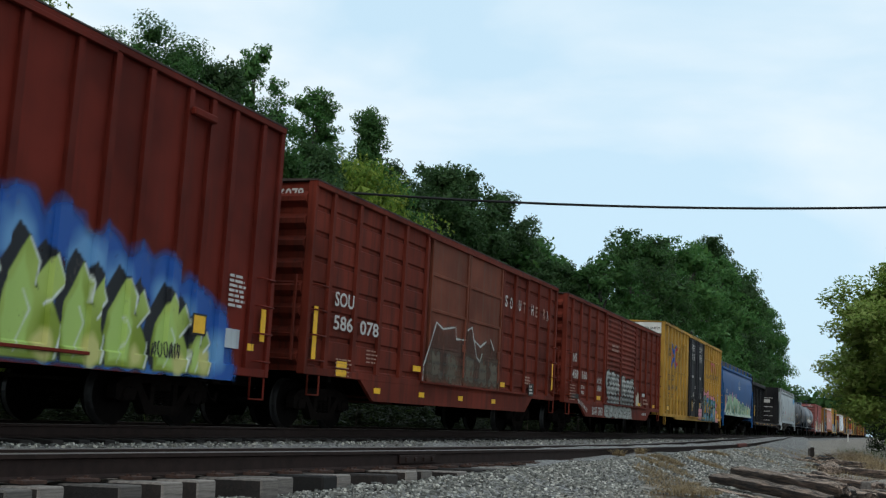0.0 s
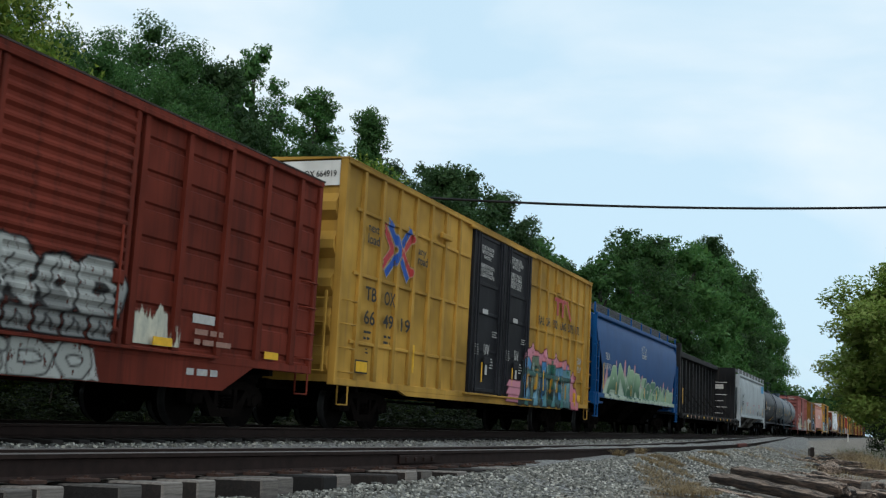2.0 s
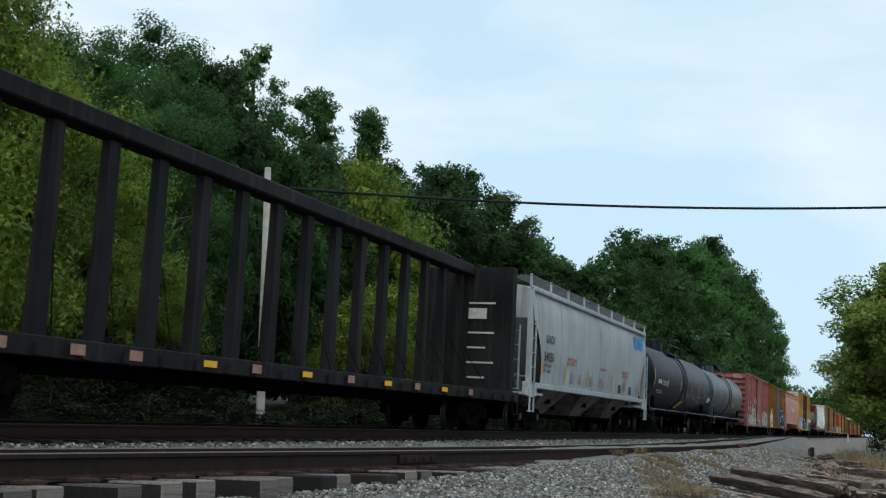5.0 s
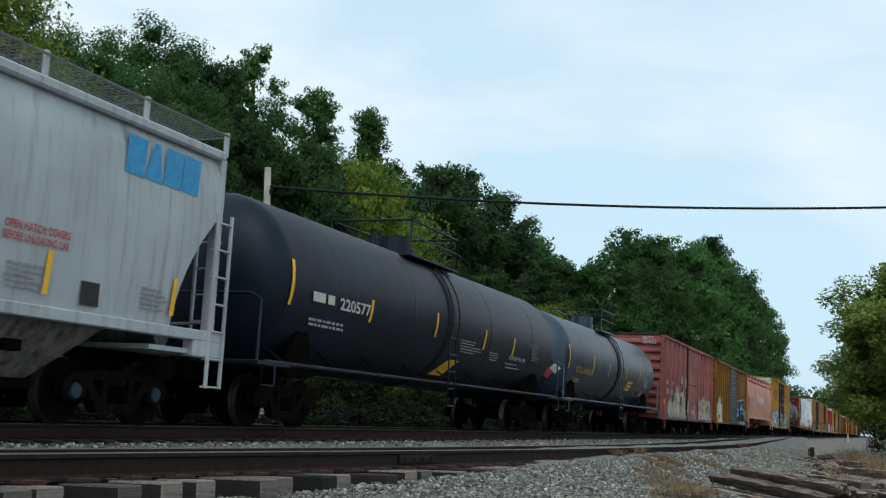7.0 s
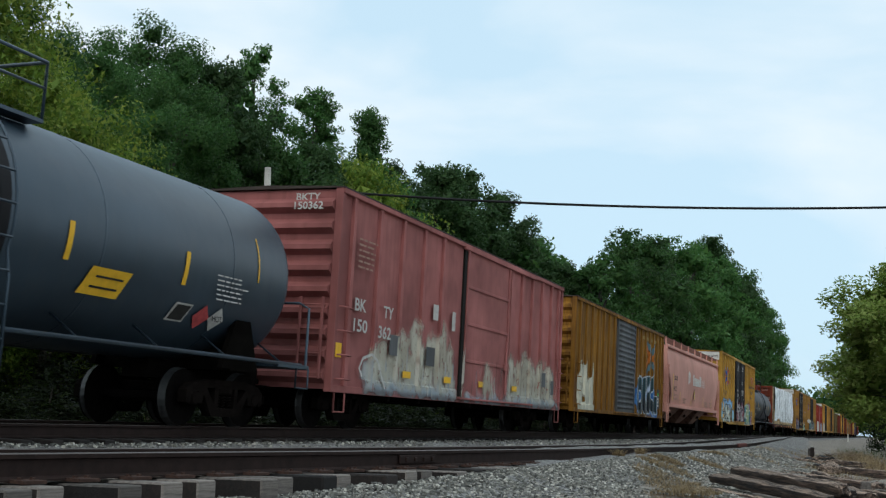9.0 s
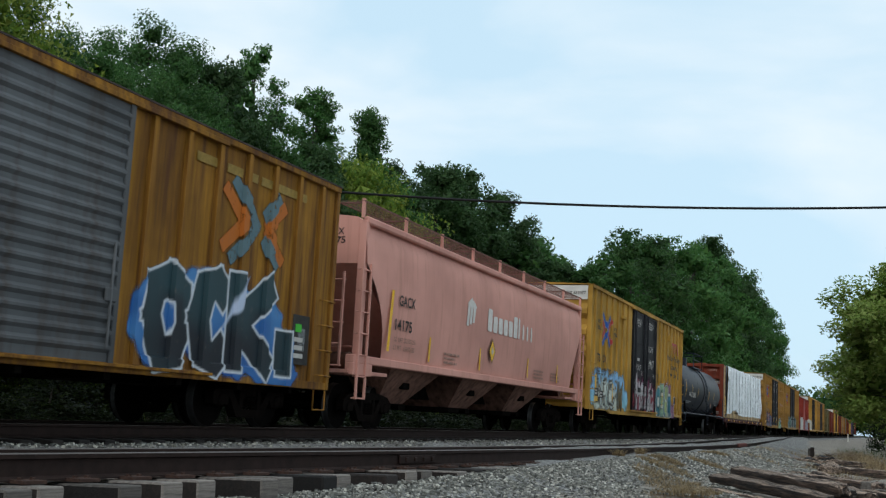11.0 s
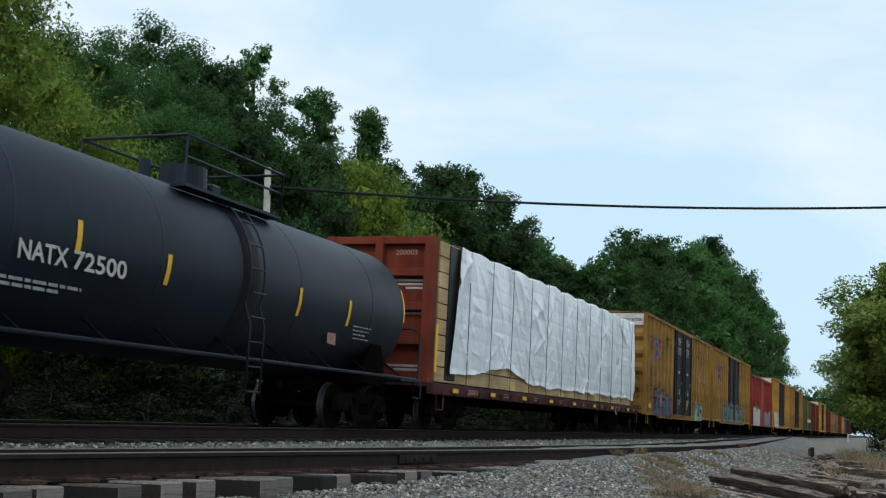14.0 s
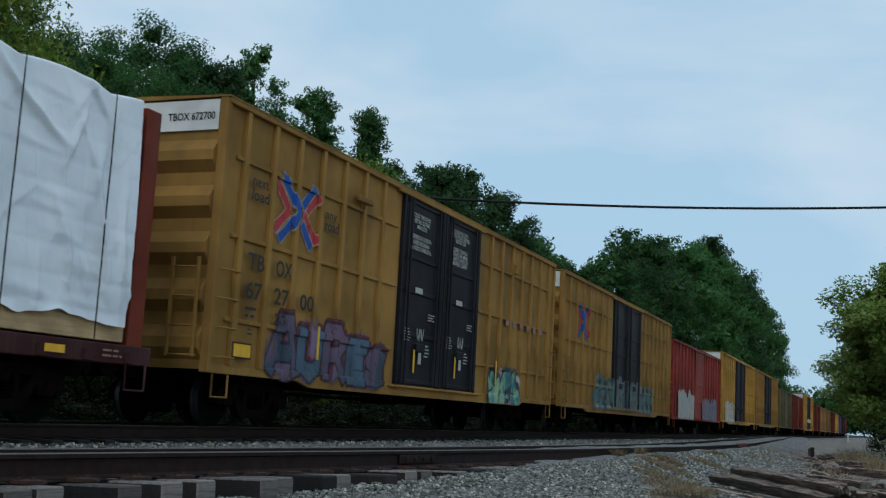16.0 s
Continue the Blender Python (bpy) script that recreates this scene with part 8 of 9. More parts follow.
for x, w, zt in ((-5.9, 0.30, 1.70), (-5.5, 0.35, 1.90), (-5.0, 0.30, 1.85), (-4.5, 0.45, 2.10), (-3.9, 0.30, 2.35), (-3.4, 0.35, 1.95), (-2.8, 0.45, 2.20), (-2.2, 0.30, 2.45), (-1.75, 0.30, 2.0),
                 (0.8, 0.3, 1.75), (2.9, 0.40, 2.1), (3.5, 0.35, 1.9), (4.2, 0.45, 2.25), (4.9, 0.40, 1.95), (5.6, 0.45, 2.1), (6.3, 0.35, 2.0), (6.9, 0.40, 1.85)):
    cv.put(cv.poly([(x - w, 0.95), (x - w * 0.8, zt - 0.2), (x - w * 0.2, zt), (x + w * 0.7, zt - 0.15), (x + w, 0.95)]), cv.mix(BUFF, CREAM, 1.0, 2.2, 1.0), 0.26, 0.10, 0.80)
for k in range(60):      # runs and scrapes
    x, z = -6.4 + 13.8 * cv.g.random(), 0.75 + 0.5 * cv.g.random()
    cv.put(cv.line([(x, z), (x + 0.03 * cv.g.normal(), z + 0.25 + 0.5 * cv.g.random())], 0.010 + 0.02 * cv.g.random()), ((0.16, 0.10, 0.09), (0.22, 0.26, 0.30), (0.50, 0.48, 0.42))[k % 3], 0.05, 0.02, 0.8)
cv.put(cv.line([(-6.4, 0.76), (7.6, 0.76)], 0.05), (0.07, 0.055, 0.05), 0.10, 0.06, 0.7)
cv.on(c, post_surf(bp, [(-0.95, 2.45)]), "buff and pale blue rolled patches, scraped and run", CHIPPED)
drawn_line(c, [(-6.6, 1.05), (-6.75, 1.2), (-6.6, 1.4), (-6.2, 1.5), (-5.9, 1.38), (-5.7, 1.1), (-5.5, 0.85)], 0.06, INKW, -HW - 0.084, "thick white sprayed loop")
for x, z in ((-3.35, 1.45), (-5.35, 1.55), (5.6, 1.35), (6.5, 1.15)):
    plate(c, x, x + 0.5, z, z + 0.42, GREYDOOR, "masked_panel")
bm = bmesh.new()
box(bm, -1.12, -0.95, -HW - 0.05, -HW + 0.01, 0.84, 4.42)
part("door_gap", bm, HOLEM, c)
for x in (-4.6, -2.2, 0.2, 2.9):
    plate(c, x, x + 0.42, 1.12, 1.26, LAMPYEL)
plate(c, -7.78, -7.55, 1.35, 1.62, LAMPYEL)
plate(c, -3.05, -2.75, 2.5, 2.85, INKW, "paper"), plate(c, -1.85, -1.65, 2.35, 2.8, INKW, "paper")
bars(c, -7.05, -6.2, 3.1, 3.75, 6, INKTAN, 27, fill=0.35)
CARS.append(c)

# 10: rusty yellow boxcar with a corrugated grey door
rp = [-7.2, -6.35, -5.5, -4.65, -3.8, -2.95, -2.1, 2.1, 2.95, 3.8, 4.65, 5.5, 6.35, 7.2]
c, h = boxcar(185.3, 201.0, 4.50, OCHRE, "rusty ochre boxcar with grey corrugated door", rp, [(-1.62, 1.62)], 0.72, end_ribs=9, door_mat=GREYDOOR, door_style="corr", truck_at=6.1)
cv = Canvas(1.9, 7.1, 0.74, 2.8, 51)
for x, z, r in ((2.6, 1.5, 0.7), (3.6, 1.7, 0.7), (4.6, 1.5, 0.75), (5.5, 1.45, 0.7), (6.1, 1.1, 0.55)):
    cv.put(np.hypot(cv.X - x, cv.Z - z) - r, cv.mix((0.015, 0.085, 0.28), (0.06, 0.20, 0.44), 0.8, 2.0, 0.6), 0.08, 0.06)
INKY_BLACK, CHALK = (0.012, 0.016, 0.022), (0.58, 0.62, 0.66)
for q, x, w, zt in (("O", 2.1, 1.35, 2.35), ("C", 3.3, 1.2, 2.45), ("K", 4.35, 1.5, 2.55), ("I", 5.75, 0.75, 1.75)):
    d = glyph(cv, q, x, 0.80, w, zt - 0.80, 0.24, True)
    cv.letter(d, cv.mix(INKY_BLACK, (0.02, 0.05, 0.06), 0.8, 2.2, 0.8), CHALK, 0.04)
cv.put(cv.poly([(4.2, 1.5), (4.6, 2.1), (4.95, 2.45), (4.7, 1.9)]), (0.45, 0.52, 0.66), 0.06, 0.03)
cv.on(c, post_surf(rp, []), "black letters edged white over sprayed blue")
emblem(c, 4.95, 3.28, 1.75, 1.25, (0.10, 0.16, 0.18), (0.42, 0.12, 0.015), post_surf(rp, []))
smeared(c, -7.4, -5.0, 0.80, 2.45, SM_BUFF, 52, post_surf(rp, []), "cream rolled patch", 0.04, -1)
bars(c, 3.2, 7.0, 3.92, 4.18, 1, INKY, 57, -HW - 0.016)
plate(c, 6.35, 6.95, 1.12, 1.98, INKK, "data_panel"), bars(c, 6.42, 6.88, 1.2, 1.62, 3, INKW, 58, -HW - 0.082), plate(c, 6.45, 6.66, 1.68, 1.82, simple("green_sticker", (0.06, 0.42, 0.04), 0.6, 0, 0.1, 9, 0), "sticker", y=-HW - 0.08)
plate(c, 6.55, 6.8, 1.35, 1.75, WHITE_H, "placard_frame")
CARS.append(c)

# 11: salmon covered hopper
c, h = hopper(202.0, 219.8, TOPB - 0.08, PINK_H, "faded salmon pink covered hopper", HOPSHADE_R, board=WALKR, walk_mat=PINK_H, outlets=(-5.1, -0.75, 3.6))
TP = TOPB - 0.08
INKP = simple("chalk_white_stencil", (0.62, 0.58, 0.54), 0.6, 0, 0.15, 9, 0)
side_text(c, "GACX", -6.88, 2.62, 0.22, INKK, 0.88, -hop_y(2.7, TP) - 0.03), side_text(c, "14175", -6.98, 2.10, 0.23, INKK, 0.9, -hop_y(2.2, TP) - 0.03)
end_text(c, "GACX", -0.55, 3.88, 0.13, INKK, h - 0.42, 0.5), end_text(c, "14175", -0.55, 3.70, 0.13, INKK, h - 0.42, 0.5)
y = -hop_y(2.9, TP) - 0.014
for i in range(3):      # plain bent stripes of the emblem
    k = i * 0.20
    flat(c, [(-2.72 + k, 2.58 + 0.05 * i), (-2.58 + k, 2.58 + 0.05 * i), (-2.50 + k, 3.04), (-2.30 + k * 0.6, 3.20 - 0.06 * i), (-2.40 + k * 0.6, 3.30 - 0.06 * i), (-2.66 + k, 3.16)],
         INKP, "logo_block", y - 0.002 * i)
x = -1.15
for i in range(10):     # brand lettering as plain upright blocks, the last four thinner
    w, zt = (0.34 if i < 6 else 0.13), (3.16 if i in (0, 5, 6) else 3.00)
    flat(c, [(x + 0.03, 2.58), (x + w - 0.03, 2.58), (x + w, 2.63), (x + w, zt - 0.05), (x + w - 0.04, zt), (x + 0.04, zt), (x, zt - 0.05), (x, 2.63)], INKP, "logo_block", y)
    x += w + (0.09 if i < 6 else 0.26)
for k, m in ((0.0, INKK), (0.035, LAMPYEL), (0.17, INKW)):
    flat(c, [(-0.74 - 0.26 + k, 2.08), (-0.74, 1.75 + k * 1.3), (-0.48 - k, 2.08), (-0.74, 2.42 - k * 1.3)], m, "diamond_mark", y - k * 0.05 - 0.008)
for x in (-5.0, -1.6, 2.5, 5.6):
    flat(c, [(x, 1.55), (x + 0.09, 1.55), (x + 0.13, 2.1), (x + 0.04, 2.1)], LAMPYEL, "reflector", -hop_y(1.8, TP) - 0.03)
flat(c, [(-7.42, 1.62), (-7.30, 1.62), (-7.16, 2.9), (-7.28, 2.9)], LAMPYEL, "reflector", -hop_y(2.3, TP) - 0.05)
side_text(c, "LD LMT 220100 LBS", -6.95, 1.86, 0.10, INKTAN, 1.15, -hop_y(1.95, TP) - 0.03), side_text(c, "LT WT   65900 LBS", -6.95, 1.69, 0.10, INKTAN, 1.15, -hop_y(1.8, TP) - 0.03)
for x in (-4.0, 3.2, 5.0):
    bars(c, x, x + 1.1, 1.55, 1.85, 3, INKTAN, int(x * 7) + 80, -hop_y(1.7, TP) - 0.03)
CARS.append(c)

# 12: yellow high boxcar, smooth sides between the posts
c, h = yellow_boxcar(220.55, 239.3, "yellow high boxcar with graffiti over its black doors", False, ("66", "10", "77"), "TBOX 661077")
cv = Canvas(-9.1, -3.2, 0.86, 2.45, 88)
for x, z, r in ((-8.9, 1.4, 0.35), (-8.6, 1.9, 0.35), (-8.1, 1.9, 0.42), (-7.3, 1.75, 0.5), (-6.7, 1.9, 0.45), (-6.0, 1.7, 0.5), (-5.4, 1.9, 0.40), (-4.7, 1.6, 0.55), (-4.1, 1.8, 0.45), (-3.7, 1.3, 0.40)):
    cv.put(np.hypot(cv.X - x, cv.Z - z) - r, cv.mix((0.24, 0.47, 0.56), (0.25, 0.46, 0.70), 1.0, 2.1, 0.6), 0.16, 0.06)
cv.put(cv.poly([(-8.75, 0.87), (-8.6, 1.6), (-7.6, 1.9), (-6.8, 1.95), (-5.2, 1.8), (-5.3, 1.75), (-5.2, 0.87)]), cv.mix((0.46, 0.49, 0.42), (0.60, 0.65, 0.60), 0.9, 1.8, 0.6), 0.14, 0.10)
TAR = (0.018, 0.018, 0.020)
cv.put(cv.poly([(-6.95, 1.35), (-6.6, 1.3), (-6.65, 1.05), (-6.9, 1.0)]), (0.26, 0.42, 0.42), 0.10, 0.05)
cv.put(cv.poly([(-6.1, 1.68), (-5.5, 1.68), (-5.5, 1.45), (-6.1, 1.48)]), (0.42, 0.62, 0.70), 0.08, 0.04)
cv.put(cv.poly([(-6.05, 1.20), (-5.45, 1.20), (-5.42, 1.38), (-6.05, 1.42)]), (0.36, 0.19, 0.035), 0.05)
LOOPS = (
    (0.060, ((-8.45, 1.98), (-8.28, 2.08), (-8.15, 1.98), (-8.28, 1.78), (-8.12, 1.62), (-7.88, 1.50))),
    (0.065, ((-8.06, 2.0), (-8.02, 1.75), (-7.85, 1.55), (-7.65, 1.75), (-7.5, 2.02), (-7.66, 2.18), (-7.85, 1.98), (-7.75, 1.55))),
    (0.070, ((-7.95, 1.25), (-7.88, 1.02), (-7.68, 0.90), (-7.48, 1.0), (-7.38, 1.25), (-7.42, 1.50))),
    (0.060, ((-7.12, 1.5), (-7.18, 1.78), (-7.0, 1.98), (-6.82, 1.86), (-6.92, 1.62), (-6.72, 1.5), (-6.58, 1.28), (-6.62, 1.02), (-6.86, 0.90), (-7.1, 1.02), (-7.16, 1.28), (-6.98, 1.46))),
    (0.115, ((-5.72, 1.74), (-5.95, 1.92), (-6.25, 1.88), (-6.38, 1.5), (-6.38, 1.15), (-6.15, 0.95), (-5.8, 1.02), (-5.45, 1.28))),
    (0.050, ((-6.2, 1.68), (-5.8, 1.60), (-5.5, 1.62))))
for w, pts in LOOPS:
    cv.put(cv.line(pts, w), cv.mix(TAR, (0.09, 0.09, 0.08), 0.9, 2.0, 0.9), 0.05, 0.05)
    cv.put(cv.line([(x + 0.02, z - 0.012) for x, z in pts], w * 0.16), (0.50, 0.53, 0.50), 0.03, 0.03)
for k in range(44):      # dense dark scrawl
    x = -5.20 + 0.85 * cv.g.random()
    cv.put(cv.line([(x, 0.88 + 0.3 * cv.g.random()), (x + 0.10 * cv.g.normal(), 1.4), (x + 0.12 * cv.g.normal(), 1.75 + 0.25 * cv.g.random())], 0.018 + 0.022 * cv.g.random()), cv.mix(TAR, (0.14, 0.11, 0.06), 0.9, 2.0, 1.2))
cv.on(c, post_surf(P18, DD), "dark looping lines on chalky pale blue", CHIPPED)
plate(c, -8.72, -8.52, 1.55, 2.08, LAMPYEL, y=-HW - 0.084), plate(c, -8.75, -8.2, 1.32, 1.60, INKK, "data_panel", y=-HW - 0.086), plate(c, -8.0, -7.5, 1.27, 1.52, INKK, "data_panel", y=-HW - 0.086)
bars(c, -8.7, -8.25, 1.35, 1.57, 2, INKW, 59, -HW - 0.091), bars(c, -7.95, -7.55, 1.29, 1.50, 2, INKW, 60, -HW - 0.091)
cv = Canvas(-2.45, 2.5, 0.96, 2.85, 62)
for x, z, r in ((-2.1, 1.4, 0.35), (-1.7, 1.9, 0.50), (-1.2, 1.3, 0.45), (-0.6, 1.8, 0.55), (0.1, 1.4, 0.55), (0.6, 1.8, 0.50), (1.3, 1.6, 0.55), (1.9, 1.3, 0.42), (2.1, 1.8, 0.32)):
    cv.put(np.hypot(cv.X - x, cv.Z - z) - r, cv.mix((0.22, 0.012, 0.03), (0.12, 0.008, 0.05), 1.0, 2.2, 0.8), 0.25, 0.10)
for row, (z0, z1) in enumerate(((1.02, 1.55), (1.58, 2.15))):
    x = -2.1
    while x < 1.95:
        w = 0.14 + 0.22 * cv.g.random()
        if cv.g.random() < 0.85:
            t, b0 = z1 + 0.18 * cv.g.normal(), z0 + 0.06 * cv.g.normal()
            cv.letter(cv.poly([(x, b0), (x + w * 0.85, b0), (x + w * 0.8, t - 0.1), (x + w * 0.45, t), (x + w * 0.05, t - 0.12)]), cv.mix((0.34, 0.32, 0.33), (0.56, 0.54, 0.54), 1.0, 2.0, 0.8), TAR, 0.022)
            cv.put(np.hypot(cv.X - x - w * 0.45, (cv.Z - z0 - 0.2) * 0.7) - w * 0.13, (0.10, 0.01, 0.03))
        x += w * 1.02
cv.on(c, lambda x, z: -HW - 0.098, "silver letters on crimson haze", CHIPPED)
cv = Canvas(2.65, 7.7, 0.78, 2.5, 63)
for x, z, r in ((5.2, 2.0, 0.35), (6.4, 1.2, 0.45), (6.9, 1.0, 0.40), (5.9, 2.1, 0.25), (7.2, 1.35, 0.28)):
    cv.put(np.hypot(cv.X - x, cv.Z - z) - r, (0.30, 0.17, 0.28), 0.25, 0.06, 0.7)
cv.put(cv.poly([(2.75, 0.8), (2.9, 1.6), (3.3, 2.15), (5.6, 2.1), (6.3, 1.7), (6.5, 0.8)]), (0.46, 0.50, 0.46), 0.05, 0.05)
hues = (((0.03, 0.11, 0.14), (0.07, 0.22, 0.26)), ((0.13, 0.24, 0.18), (0.28, 0.40, 0.26)), ((0.03, 0.10, 0.14), (0.09, 0.25, 0.28)), ((0.20, 0.25, 0.12), (0.32, 0.38, 0.20)), ((0.03, 0.11, 0.16), (0.06, 0.20, 0.28)))
for k, (q, x, w, zt) in enumerate((("O", 2.8, 0.95, 2.05), ("E", 3.6, 0.9, 2.25), ("U", 4.35, 0.85, 2.15), ("K", 5.0, 0.9, 2.2), ("N", 5.75, 0.75, 1.75))):
    cv.letter(glyph(cv, q, x, 0.82, w, zt - 0.82, 0.165), cv.mix(*hues[k], 0.9, 2.1, 0.7), (0.012, 0.020, 0.026), 0.03, None, (0, 0), (0.52, 0.54, 0.48))
    cv.put(cv.line([(x + 0.15, 1.05), (x + 0.17, 1.6)], 0.022), (0.012, 0.020, 0.026))
for k in range(22):
    x, z = 2.9 + 3.3 * cv.g.random(), 0.95 + 1.0 * cv.g.random()
    cv.put(cv.line([(x, z), (x + 0.10 * cv.g.normal(), z + 0.15 + 0.2 * cv.g.random()), (x + 0.18 * cv.g.normal(), z + 0.32)], 0.014 + 0.020 * cv.g.random()),
           ((0.010, 0.018, 0.024), (0.03, 0.12, 0.16), (0.48, 0.52, 0.46), (0.010, 0.018, 0.024))[k % 4])
cv.on(c, post_surf(P18, DD), "aqua and pale green letters with a white rim")
plate(c, 6.95, 7.4, 1.42, 1.80, INKW, "paper"), plate(c, 7.0, 7.35, 1.46, 1.76, INKK, "paper", y=-HW - 0.08)
side_text(c, "Railcar Pooling", 5.15, 3.46, 0.24, INKK, 3.35), side_text(c, "Experts", 6.05, 3.06, 0.24, INKK, 1.65), side_text(c, "com", 6.75, 2.70, 0.20, INKK, 0.75), bars(c, 5.95, 6.6, 2.68, 2.90, 1, INKK, 48)
pooling_mark(c, 6.25, 3.80, 1.75, 0.52)
scribble(c, 0.6, 1.9, 2.75, 3.2, 64, -HW - 0.09, 0.03), scribble(c, 0.5, 1.6, 3.45, 3.75, 66, -HW - 0.09, 0.03)
scribble(c, -1.9, -0.9, 2.6, 2.85, 65, -HW - 0.09, 0.03), scribble(c, 3.0, 3.6, 2.2, 2.7, 67, mat=INKK), scribble(c, 5.15, 5.9, 2.75, 3.05, 68, mat=INKK, letters=3), scribble(c, 5.15, 5.9, 2.45, 2.75, 69, mat=INKK, letters=3), scribble(c, 8.2, 8.75, 2.6, 3.1, 70, mat=INKK, letters=3), scribble(c, 8.2, 8.75, 3.1, 3.6, 72, mat=INKK, letters=3), scribble(c, 7.75, 8.3, 1.15, 1.7, 73, mat=INKK, letters=2)
CARS.append(c)

# 13: black tank car
c, h = tank_car(240.3, 255.5, 1.45, 2.46, TANKBLK, "black tank car with white lettering", ladder_x=0.3, yellow_ring=True)
tank_text(c, "NATX", -5.05, 2.01, 0.24, INKW, 0.9, 1.45, 2.46), tank_text(c, "72500", -4.05, 2.01, 0.24, INKW, 1.1, 1.45, 2.46)
bars(c, -5.3, -3.5, 1.65, 1.89, 3, INKG, 32, tank_y(1.75, 1.45, 2.46) - 0.04)
for x, a, b in ((-6.05, 1.95, 2.85), (-4.0, 2.25, 2.65), (-2.0, 2.05, 2.5), (2.0, 2.0, 2.5), (4.0, 2.0, 2.5)):
    tank_strip(c, x, a, b, 1.45, 2.46)
flat(c, [(3.4, 1.62), (3.75, 1.60), (3.75, 1.9), (3.4, 1.92)], INKTAN, "placard", tank_y(1.75, 1.45, 2.46) - 0.04)
bars(c, 4.3, 5.2, 1.75, 2.15, 5, INKG, 35, tank_y(1.95, 1.45, 2.46) - 0.04, fill=0.3)
CARS.append(c)

# 14: red bulkhead centre-beam car with wrapped lumber
c, h = centerbeam(256.15, 278.7, 4.50, BULKRED, DECKRED, "red centerbeam flatcar loaded with wrapped lumber")
end_text(c, "200003", -0.45, 4.05, 0.12, INKTAN, h, 0.55)
for i, z in enumerate((3.45, 2.85, 1.45)):
    bm = bmesh.new()
    for k in range(3):
        box(bm, -h + 0.222, -h + 0.228, -1.25, -0.25 - 0.2 * k, z - 0.09 * k, z - 0.09 * k + 0.05)
    part("stencil", bm, INKW, c)
plate(c, -h + 0.02, -h + 0.16, 1.35, 2.45, LAMPYEL, y=-1.56)
for i in range(8):
    x = -10.2 + i * 2.75
    plate(c, x, x + 0.36, 0.91, 1.01, LAMPYEL, y=-1.645)
    bars(c, x + 1.1, x + 1.6, 0.90, 1.04, 2, INKTAN, 40 + i, -1.645, fill=0.4)
side_text(c, "200003", -9.2, 0.90, 0.13, INKTAN, 0.75, -1.650)
plate(c, 7.05, 7.3, 0.74, 1.02, INKW, "data_panel", y=-1.642), plate(c, 7.08, 7.27, 0.77, 0.99, INKK, "data_panel", y=-1.648)
CARS.append(c)
LOADS = []


